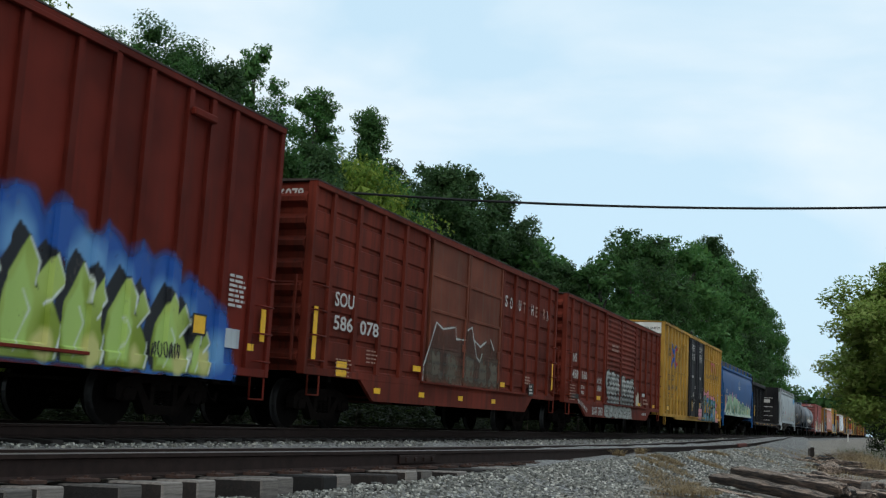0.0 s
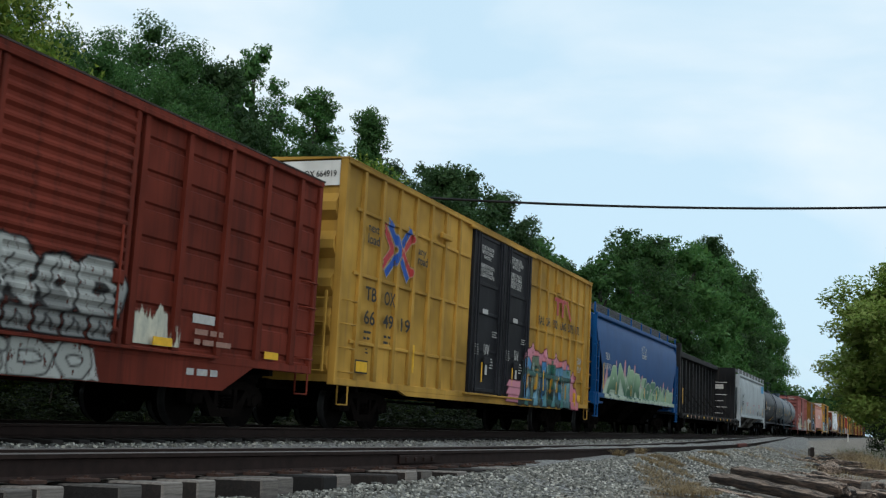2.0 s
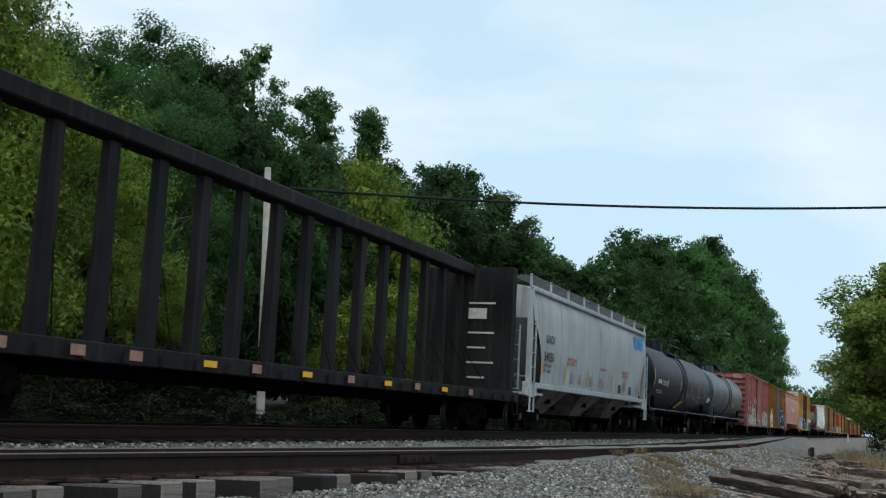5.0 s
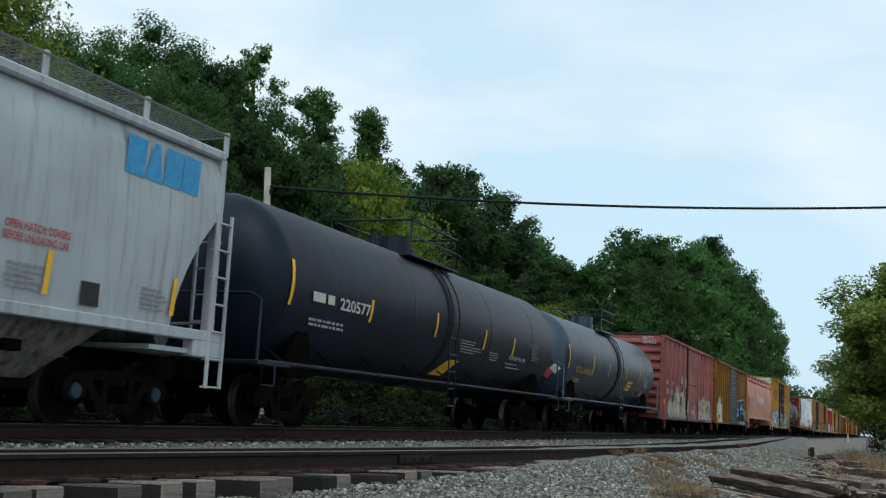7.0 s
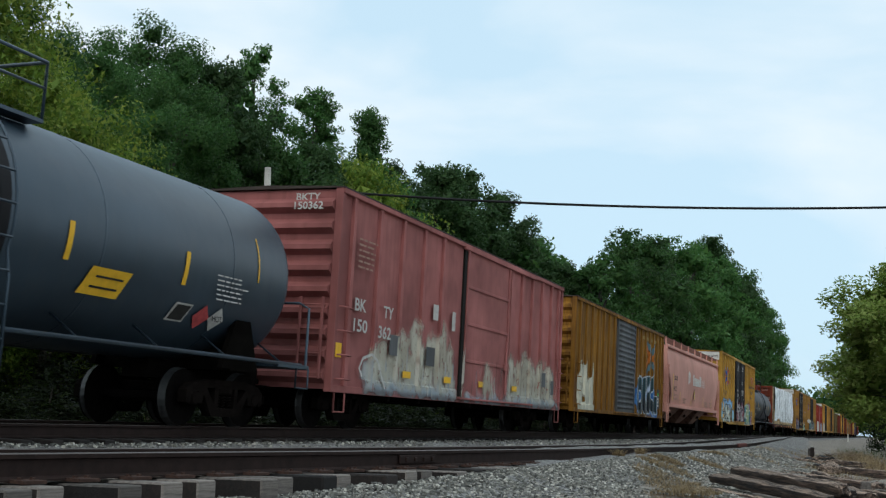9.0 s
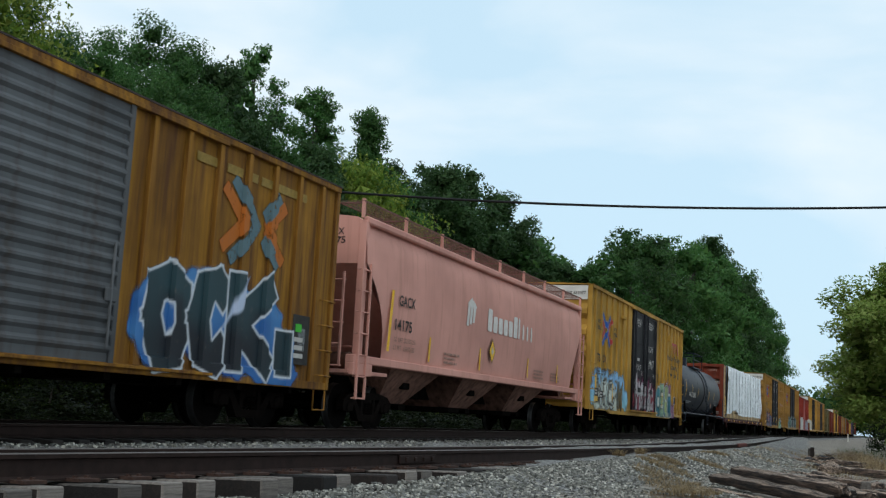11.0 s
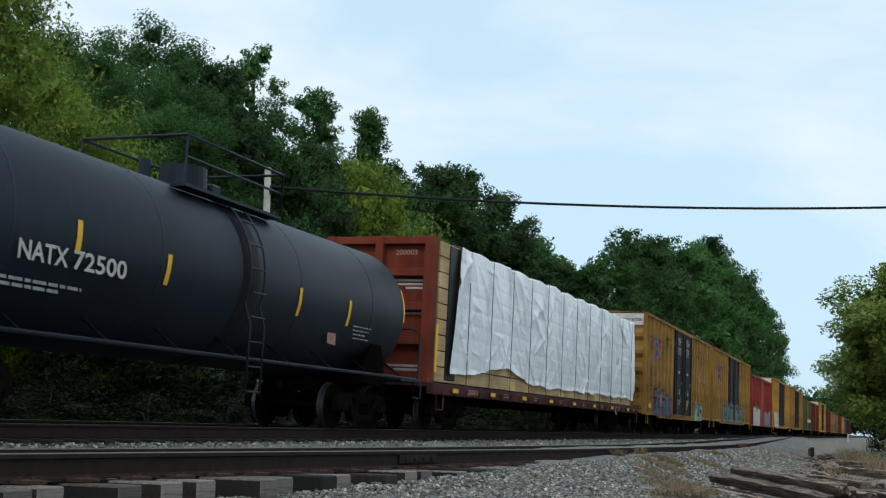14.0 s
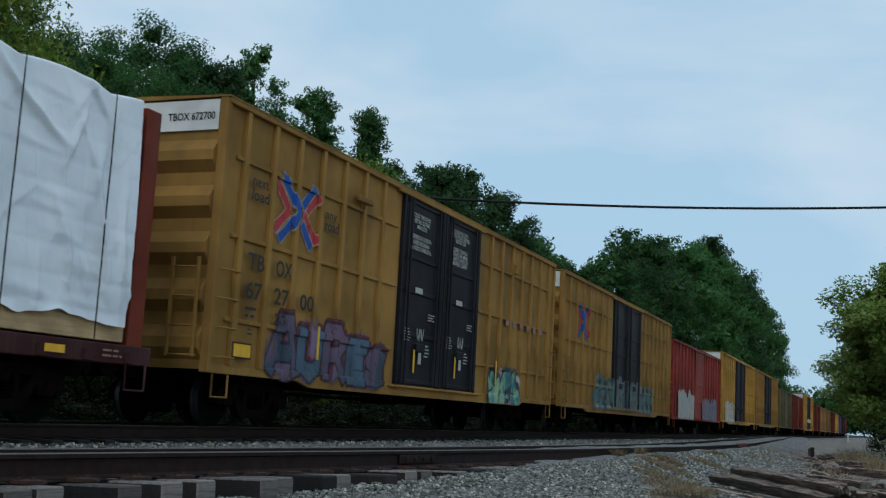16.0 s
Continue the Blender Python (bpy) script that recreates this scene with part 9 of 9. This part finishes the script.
def lumber_load(car, half, top):
    ld = tagged(new("lumber_load"), "sawn lumber packs in white wrap on the flatcar", "lumber", "load of the flatcar")
    ld["u"] = car["u"]
    for side in (-1, 1):
        for k in range(9):          # packs, layer over layer
            z0 = 1.14 + k * 0.37
            for i in range(4):
                bm = bmesh.new()
                x0 = -half + 0.42 + i * (2 * half - 0.84) / 4
                box(bm, x0 + 0.02, x0 + (2 * half - 0.84) / 4 - 0.02, *sorted((side * 0.42, side * 1.42)), z0, z0 + 0.345, bev=0.01)
                part("lumber_pack", bm, LUMBER, ld)
        # creased wrap drawn over the packs
        nx, n2, PACK = (560 if side < 0 else 120), (96 if side < 0 else 30), (2 * half - 3.4) / 11
        xs = np.linspace(-half + 1.65, half - 0.55, nx)
        F = np.linspace(0, 1, n2)
        pk = (xs + half - 2.2) / PACK % 1.0                 # from strap to strap
        bow = np.sin(np.pi * pk)
        soft = lambda f, k: np.array([noise.noise((x * f, k, 2.0)) for x in xs])
        lift = 0.10 * np.abs(soft(0.8, 1.0)) + (0.34 * np.clip(1 - np.abs(xs + half - 5.2) / 2.8, 0, None) if side < 0 else 0)
        zb = 1.38 + lift + 0.07 * soft(0.9, 5.0) + 0.03 * soft(4.0, 3.0) - 0.03 * bow
        tz = top + 0.02 + (0.05 + 0.10 * (xs + half) / (2 * half)) * bow * (0.6 + 0.8 * np.abs(soft(0.31, 2.0)))
        A = np.clip((F - 0.86) / 0.14, 0, 1)
        Zg = np.where(F[None] < 0.86, zb[:, None] + (tz - zb)[:, None] * (F / 0.86)[None], tz[:, None] + 0.10 * np.sin(A * np.pi / 2)[None])
        Yg = 1.455 - 1.0 * A[None] ** 1.6 + 0 * Zg
        Xg = xs[:, None] - (0.50 * (1 - np.clip(F / 0.86, 0, 1)) ** 0.8)[None] * np.clip(1 - (xs + half - 1.65) / 2.0, 0, 1)[:, None]
        g = np.random.default_rng(41 + side)
        fold = (0.085 * bow * (0.4 + g.random(14)[np.clip(((xs + half - 2.2) / PACK).astype(int) + 1, 0, 13)]))[:, None] * (0.45 + 0.55 * np.sin(np.pi * np.clip((Zg - 1.2) / 3.2, 0, 1)))
        for _ in range(150):                                # long pulled creases, sharp on one side
            cx, cz = -half + 1.6 + (2 * half - 2.2) * g.random(), 1.5 + 2.9 * g.random()
            ang = math.radians((-62 if g.random() < 0.72 else 55) + 14 * g.normal())
            ln, wd, dp = 0.30 + 0.95 * g.random(), 0.022 + 0.035 * g.random(), 0.025 + 0.065 * g.random() ** 2
            p = (Xg - cx) * math.cos(ang) + (Zg - cz) * math.sin(ang)
            q = -(Xg - cx) * math.sin(ang) + (Zg - cz) * math.cos(ang) + 0.10 * p * p * g.normal()
            fold += dp * np.exp(-np.where(q > 0, q / (wd * 2.8), -q / wd)) * np.clip(1 - (p / ln) ** 2, 0, 1)
        for _ in range(90):                                 # short level puckers between the straps
            cx, cz, dp = -half + 1.6 + (2 * half - 2.2) * g.random(), 1.4 + 2.9 * g.random(), 0.006 + 0.012 * g.random()
            q = Zg - cz + 0.15 * (Xg - cx)
            fold += dp * np.exp(-np.abs(q) / 0.035) * np.clip(1 - ((Xg - cx) / 0.5) ** 2, 0, 1)
        for k in range(9):                                  # packs showing through
            fold -= 0.010 * np.exp(-np.abs(Zg - 1.14 - 0.37 * k) / 0.03)
        fold += 0.05 * np.exp(-np.abs(Zg - zb[:, None]) / 0.12) * (0.5 + soft(2.2, 8.0))[:, None]
        Yg = side * (Yg + np.maximum(fold, -0.02) * np.where(F[None] < 0.93, 1, 0.3))
        verts = np.stack([Xg + 0.04 * fold, Yg, Zg], -1).reshape(-1, 3).tolist()
        faces = [(i * n2 + j, (i + 1) * n2 + j, (i + 1) * n2 + j + 1, i * n2 + j + 1) for i in range(nx - 1) for j in range(n2 - 1)]
        put("wrap", raw_mesh("wrap", verts, faces, WRAPM, True), ld, None, "wrinkled white plastic wrap")
        bm = bmesh.new()
        box(bm, -half + 0.98, -half + 1.70, *sorted((side * 0.5, side * 1.445)), 1.18, top + 0.02, bev=0.04)
        part("wrap_end", bm, BLACKWRAP, ld, "black end of the wrap")
        for k in range(12):
            x = -half + 2.2 + k * (2 * half - 3.4) / 11
            bm = bmesh.new()
            pts = [(x, side * (1.545 + 0.01 * noise.noise((x, z, 0))), z) for z in np.linspace(1.12, top + 0.05, 8)]
            tube(bm, pts + [(x, side * 0.5, top + 0.16)], 0.010, 4)
            part("strap", bm, CABLE, ld)
    return ld


LOADS.append(lumber_load(c, h, 4.42))

# 15, 16: more yellow boxcars
c, h = yellow_boxcar(280.07, 298.85, "yellow high boxcar with black doors and mauve graffiti", True, ("67", "27", "00"), "TBOX 672700", skin=YELLOW_D)
cv = Canvas(-8.1, -2.7, 0.80, 2.2, 71)
for x, z, r in ((-7.2, 1.3, 0.45), (-6.2, 1.4, 0.5), (-5.2, 1.4, 0.5), (-4.2, 1.3, 0.5), (-3.4, 1.15, 0.4)):
    cv.put(np.hypot(cv.X - x, cv.Z - z) - r, cv.mix((0.13, 0.10, 0.15), (0.20, 0.15, 0.22), 0.9, 1.8, 0.7), 0.22, 0.10)
for k, (q, x, w, zt) in enumerate((("A", -7.7, 1.15, 1.95), ("U", -6.65, 1.0, 1.85), ("R", -5.7, 1.05, 1.95), ("E", -4.7, 0.95, 1.75), ("S", -3.85, 0.95, 1.65))):
    cv.letter(glyph(cv, q, x, 0.86, w, zt - 0.86, 0.14, True, 0.08), cv.mix((0.05, 0.07, 0.10), ((0.16, 0.10, 0.15), (0.09, 0.14, 0.19))[k % 2], 0.9, 1.8, 0.8), (0.020, 0.016, 0.022), 0.04, (0.12, 0.03, 0.05), (0.06, 0.05))
cv.on(c, post_surf(P18, DD, BL), "mauve and slate letters, smudged and faded", CHIPPED)
sprayed(c, 3.4, 6.3, 0.76, 1.75, SP_AQUA, 72, 3, 0.15, 0.2, post_surf(P18, DD, BL), 0.3, step=0.035, label= "small aqua piece")
for i in range(6):
    plate(c, 4.7 + i * 0.62, 4.95 + i * 0.62, 2.85, 3.02, INKTAN, "faded_letter")
CARS.append(c)
c, h = yellow_boxcar(299.95, 319.1, "dusty yellow boxcar with slate green graffiti", True, ("67", "45", "58"), "TBOX 674558", near=False, skin=YELLOW_D)
emblem(c, -6.98, 3.75, 1.38, 1.08, EMB_BLUE, EMB_RED, post_surf(P18, [], BL))
sprayed(c, -5.5, 5.5, 0.86, 2.2, SP_LEAD, 73, 9, 0.16, 0.3, post_surf(P18, DD, BL), 0.1, label= "slate green letters", step=0.08)
CARS.append(c)
c, h = boxcar(319.8, 336.4, 4.58, REDCAR, "bright red boxcar with pale graffiti", [-7.5, -6.5, -5.5, -4.5, -3.5, -2.5, 2.5, 3.5, 4.5, 5.5, 6.5, 7.5], [(-1.6, 1.6)], 0.75, door_style="plain", truck_at=6.2)
sprayed(c, -7.0, -1.8, 0.8, 2.3, SP_CHALK, 74, 4, 0.2, 0.3, lambda x, z: -HW - 0.094, 0.2, "pale letters", step=0.1)
sprayed(c, 0.5, 6.5, 0.8, 2.1, SP_PURP, 75, 4, 0.2, 0.3, lambda x, z: -HW - 0.098, 0.2, "mauve letters", step=0.1)
CARS.append(c)
c, h = yellow_boxcar(337.2, 355.6, "yellow boxcar with black doors", True, near=False)
sprayed(c, -7.5, -2.8, 0.86, 2.2, SP_CHALK, 76, 4, 0.17, 0.3, post_surf(P18, DD), 0.1, "pale letters", step=0.1)
CARS.append(c)
# the far rest of the train
u = 356.6
REST = ((YELLOW_D, 18.7, "yellow"), (OLIVE, 15.8, "dull olive"), (BROWN_N, 15.8, "brown"), (YELLOW, 18.7, "yellow"), (BROWN_S, 15.8, "faded brown"),
        (YELLOW_D, 15.8, "dusty yellow"), (OCHRE, 15.8, "rusty ochre"), (BROWN_HC, 15.8, "oxide red"), (YELLOW, 15.8, "yellow"), (PURPLE, 15.8, "dull purple"),
        (BEAMBLK, 15.8, "black"), (BROWN_N, 15.8, "brown"))
for i, (m, ln, word) in enumerate(REST):
    tall = ln > 17
    if tall:
        c, h = yellow_boxcar(u, u + ln, word + " high boxcar with black doors", True, near=False, skin=m)
    else:
        c, h = boxcar(u, u + ln, 4.5, m, word + " boxcar far down the train", [-6.5, -5, -3.5, -2, 2, 3.5, 5, 6.5], [(-1.6, 1.6)], 0.8, door_style="corr" if i % 2 else "plain",
                      door_mat=GREYDOOR if m in (OCHRE, YELLOW_D) else None)
    CARS.append(c)
    u += ln + 1.2
# ================= along the gravel lane =================
def loose_tie(ax, ay, az, bx, by, bz, label="old creosoted railway tie lying in a heap", w=0.175, h=0.135, mat=TIEBROWN, ln=2.55, roll=0.0):
    """A used tie from end a towards b; z is its upper face."""
    a, b = Vector((ax, ay, az)), Vector((bx, by, bz))
    d = (b - a).normalized()
    m = Matrix.Translation(a + d * ln / 2 - Vector((0, 0, h / 2))) @ d.to_track_quat("X", "Z").to_matrix().to_4x4() @ pose(0, 0, 0, roll)
    bm = bmesh.new()
    box(bm, -ln / 2, ln / 2, -w / 2, w / 2, -h / 2, h / 2)
    bmesh.ops.subdivide_edges(bm, edges=[e for e in bm.edges if e.calc_length() > 1], cuts=22, use_grid_fill=True)
    bmesh.ops.subdivide_edges(bm, edges=[e for e in bm.edges if abs(e.verts[0].co.x - e.verts[1].co.x) < 1e-5], cuts=3, use_grid_fill=True)
    for v in bm.verts:      # rotted ends, long splits and rounded arrises
        p = v.co.copy()
        split = abs(noise.noise((p.x * 0.9 + ax * 3, p.y * 26, p.z * 26 + ay)))
        end = max(0.0, abs(p.x) / (ln / 2) - 0.80) * 5
        sq = 1 - 0.10 * (abs(p.y) / (w / 2) * abs(p.z) / (h / 2)) ** 4 - 0.10 * end * abs(noise.noise(p * 9 + b))
        v.co = Vector((p.x - 0.10 * end * p.x * split, p.y * sq + 0.030 * noise.noise(p * 2.5 + b), p.z * sq - 0.075 * max(0, 0.25 - split) + 0.022 * noise.noise(p * 4 - a)))
    bm.normal_update()
    for f in bm.faces:      # weathered pale above; sides darker, creosote with shade put into the colour
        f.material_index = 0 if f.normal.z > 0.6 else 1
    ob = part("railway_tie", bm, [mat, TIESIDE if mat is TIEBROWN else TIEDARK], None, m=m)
    return tagged(ob, label, "railway tie", "heap of old ties")


loose_tie(16.2, 2.25, -0.20, 13.6, 0.55, -0.27, ln=3.0, roll=14)
loose_tie(15.7, 2.28, -0.37, 13.1, 0.58, -0.43, "dark tie at the bottom of the heap", ln=3.0)
loose_tie(18.6, 2.26, -0.17, 16.0, 0.56, -0.23, ln=3.0, roll=12)
loose_tie(16.7, 2.02, -0.12, 14.1, 0.22, -0.18, ln=2.7, roll=12)
loose_tie(17.6, 1.95, -0.24, 15.0, 0.25, -0.29, ln=2.9, roll=10)
loose_tie(17.2, 1.20, -0.30, 14.6, -0.5, -0.34, "grey weathered tie sunk in the heap", ln=3.0, mat=TIEWOOD)
loose_tie(19.8, 2.02, -0.26, 15.5, 0.70, -0.26, ln=2.6, roll=12)
loose_tie(18.2, 1.25, -0.26, 14.2, 0.10, -0.28, ln=2.6, roll=12)
loose_tie(17.0, 0.95, -0.24, 13.2, -0.30, -0.27, ln=2.4)
loose_tie(21.4, 2.02, -0.30, 19.4, 0.9, -0.32, "grey weathered plank on the ground", 0.22, 0.08, TIEWOOD, 2.4)
loose_tie(21.6, 1.64, -0.33, 19.5, 0.1, -0.34, "grey weathered plank on the ground", 0.24, 0.07, TIEWOOD, 2.6)
loose_tie(17.0, 0.62, -0.30, 16.5, -1.2, -0.32, "weathered board lying across the heap", 0.20, 0.08, TIEWOOD, 2.0)
loose_tie(18.8, 1.2, -0.30, 17.6, -0.8, -0.30, ln=2.3)
for q in range(9):      # split pieces thrown on the heap
    px, py = 15.6 + 0.62 * q, 0.35 + 0.9 * abs(math.sin(q * 2.1))
    loose_tie(px, py, -0.26 + 0.05 * math.sin(q * 1.7), px - 2.1 - 0.4 * math.sin(q), py - 1.2 + 0.5 * math.sin(q * 3.3), -0.28, "split piece of an old tie on the heap",
              0.11 + 0.03 * (q % 3), 0.07 + 0.02 * (q % 2), (TIEBROWN, TIEWOOD, TIEBROWN)[q % 3], 1.3 + 0.25 * (q % 4), 12 * math.sin(q * 1.3))
loose_tie(36.0, 2.25, -0.30, 30.5, 1.5, -0.30, "old tie thrown beside the lane", 0.23, 0.16, TIEDARK, 2.6)
loose_tie(39.5, 2.1, -0.28, 34.0, 1.1, -0.28, "old tie thrown beside the lane", 0.23, 0.16, TIEDARK, 2.6)
loose_tie(33.0, 1.5, -0.26, 30.0, 0.4, -0.24, "old tie thrown beside the lane", 0.23, 0.16, TIEBROWN, 2.6)
loose_tie(29.0, 1.6, -0.30, 26.6, 0.4, -0.30, "old tie thrown beside the lane", 0.23, 0.16, TIEDARK, 2.6)
loose_tie(26.5, 1.1, -0.28, 24.5, -0.4, -0.26, "old tie thrown beside the lane", 0.23, 0.16, TIEBROWN, 2.6)
loose_tie(48.5, 4.3, -0.22, 51.5, 4.05, -0.22, "dark tie beside the turnout", 0.23, 0.18, TIEDARK, 2.6)
loose_tie(44.5, 3.6, -0.26, 47.0, 3.3, -0.26, "dark tie beside the turnout", 0.23, 0.18, TIEDARK, 2.4)


def stub_post(x, y, h, label, w=0.065):
    bm = bmesh.new()
    z = ground_z(x, y)
    box(bm, x - w, x + w, y - w, y + w, z - 0.1, z + h, bev=0.015)
    tagged(part("stub_post", bm, TIEWOOD if h < 0.3 else TIEDARK, None), label, "post")


stub_post(41.5, 2.45, 0.34, "short dark wooden post beside the lane")
stub_post(43.5, 2.65, 0.28, "short dark wooden post beside the lane")
stub_post(16.2, 0.28, 0.24, "short grey post end in the heap")
bm = bmesh.new()
box(bm, -0.07, 0.07, -0.07, 0.07, -0.2, 1.05, bev=0.015)
box(bm, -0.09, 0.09, -0.09, 0.09, 0.92, 1.0, bev=0.01)
tagged(part("marker_post", bm, WHITEP, None, m=pose(158, 4.9, -0.45)), "white marker post beside the far track", "post")


# small round sign beside the main track
sign = tagged(new("track_sign"), "small round white sign on a thin dark post", "sign")
sign.matrix_basis = pose(135, 8.33, ground_z(135, 8.33))
bm = bmesh.new()
tube(bm, [(0, 0, -0.3), (0, 0, 1.0), (0, 0, 2.25)], [0.035, 0.035, 0.03], 8)
part("post", bm, TIEDARK, sign)
bm = bmesh.new()
lathe_x(bm, [(-0.055, 0.001), (-0.055, 0.195), (-0.045, 0.21), (-0.035, 0.195), (-0.035, 0.001)], 20, cz=2.15)
part("disc", bm, WHITEP, sign, "round white sign disc")


# fallen branches and brush at the edge of the lane
def branch(x, y, ln, turn, rise, label="dry brown branch lying on the ground"):
    g = np.random.default_rng(int(x * 100 + y * 10 + 900))
    bm = bmesh.new()
    z, pts = ground_z(x, y) + 0.03, []
    for i in range(6):
        f = i / 5
        pts.append((x + ln * f * math.cos(turn) + 0.05 * g.normal(), y + ln * f * math.sin(turn) + 0.05 * g.normal(), z + rise * f + 0.02 * g.normal()))
    tube(bm, pts, [0.030, 0.026, 0.022, 0.018, 0.013, 0.007], 5)
    for i in (2, 3, 4):
        p, a = pts[i], turn + 0.7 * g.normal()
        q = ln * (0.18 + 0.2 * g.random())
        tube(bm, [p, (p[0] + q * math.cos(a), p[1] + q * math.sin(a), p[2] + 0.02 + 0.06 * g.random())], [0.013, 0.005], 4)
    tagged(part("branch", bm, TIEBROWN, None), label, "branch", "brush beside the lane")


BR = np.random.default_rng(64)
for i in range(18):
    x = 22 + 20 * BR.random()
    branch(x, x * (0.030 + 0.035 * BR.random()) - 0.1, 0.8 + 1.3 * BR.random(), math.pi * (0.85 + 0.4 * BR.random()), 0.02 + 0.18 * BR.random() ** 2)
bm = bmesh.new()
bmesh.ops.create_icosphere(bm, subdivisions=3, radius=1.0)
for v in bm.verts:
    v.co = Vector((v.co.x * 0.30, v.co.y * 0.22, v.co.z * 0.17)) * (1 + 0.3 * noise.noise(v.co * 1.7))
tagged(part("boulder", bm, TIEBROWN, None, m=pose(25.5, 1.15, ground_z(25.5, 1.15) + 0.08)), "pale brown boulder among the brush", "rock")


# dry grass, weeds and litter
def tufts(name, spots, mat, blade, n, label):
    g = np.random.default_rng(77)
    V, Fc = [], []
    for x, y, r in spots:
        for _ in range(n):
            a, q = g.random() * 6.28, r * math.sqrt(g.random())
            px, py = x + q * math.cos(a), y + q * math.sin(a)
            z = ground_z(px, py) - 0.02
            h = blade * (0.4 + 0.9 * g.random())
            b, lean = g.random() * 6.28, h * (0.5 + 1.6 * g.random())
            w = 0.003 + 0.003 * g.random()
            ex, ey = math.cos(b), math.sin(b)
            i = len(V)
            V += [(px - ey * w, py + ex * w, z), (px + ey * w, py - ex * w, z),
                  (px + ex * lean * 0.4 + ey * w * 0.7, py + ey * lean * 0.4 - ex * w * 0.7, z + h * 0.65),
                  (px + ex * lean * 0.4 - ey * w * 0.7, py + ey * lean * 0.4 + ex * w * 0.7, z + h * 0.65),
                  (px + ex * lean, py + ey * lean, z + h * (0.75 + 0.2 * g.random()))]
            Fc += [(i, i + 1, i + 2, i + 3), (i + 3, i + 2, i + 4)]
    return tagged(new(name, raw_mesh(name, V, Fc, mat)), label, "grass", kind="stuff")


tufts("dry_grass", [(16.4, 2.95, 0.50), (15.3, 2.60, 0.50), (17.6, 3.2, 0.45), (14.0, 2.35, 0.4), (14.6, 2.25, 0.30), (13.2, 2.1, 0.25), (18.6, 3.35, 0.3), (20.5, 3.0, 0.35), (23.5, 3.3, 0.3)],
      GRASSM, 0.085, 1200, "flattened tan dry grass on the gravel")
tufts("dry_grass", [(18.2, 4.05, 0.10), (19.6, 3.98, 0.08), (27, 2.8, 0.5), (33, 3.0, 0.5), (37, 2.6, 0.6), (30, 1.2, 0.8), (36, 0.8, 1.0), (42, 0.9, 1.2),
                    (24, 0.8, 0.7), (46, 2.4, 0.9), (28, 1.6, 0.7), (34, 1.5, 0.9), (39, 1.9, 0.9), (26, 1.0, 0.6)], GRASSM, 0.13, 170, "sparse dry grass stalks beside the rails")
tufts("dry_brush", [(34, 0.5, 0.5), (37, 0.9, 0.5), (31, 0.3, 0.5), (40, 0.9, 0.6), (44, 1.4, 0.6), (28, 0.2, 0.4)], GRASSM, 0.38, 220, "tall tan dry brush under the trees")
tufts("green_weeds", [(44, -0.3, 1.2), (50, 0.4, 1.2), (58, 1.2, 1.2)], WEEDM, 0.30, 200,
      "green weeds at the foot of the trees")
tufts("track_weeds", [(x, 14.2 + 0.5 * math.sin(x * 1.7), 0.9) for x in range(8, 62, 2) if not 22 < x < 27], WEEDM, 0.45, 120, "green weeds behind the main track")


# ================= what moves =================
def along(t):
    """How far the train has come by t seconds."""
    return 16.5845 * t + 0.002171 * (t - 8) ** 2


def motions():
    for ob in CARS + LOADS:
        walk(ob, [(t, pose(ob["u"] - along(t), MAIN_Y, 0)) for t in range(17)])
    # wheels of the cars that pass near the camera roll; the rest are too far off to tell
    last = 4 * 2 * 17
    for w, a in ROLLING[:last]:
        walk(w, [(k / 30, pose(a, 0, WR) @ Matrix.Rotation(-along(k / 30) / WR, 4, "Y")) for k in range(481)])


motions()
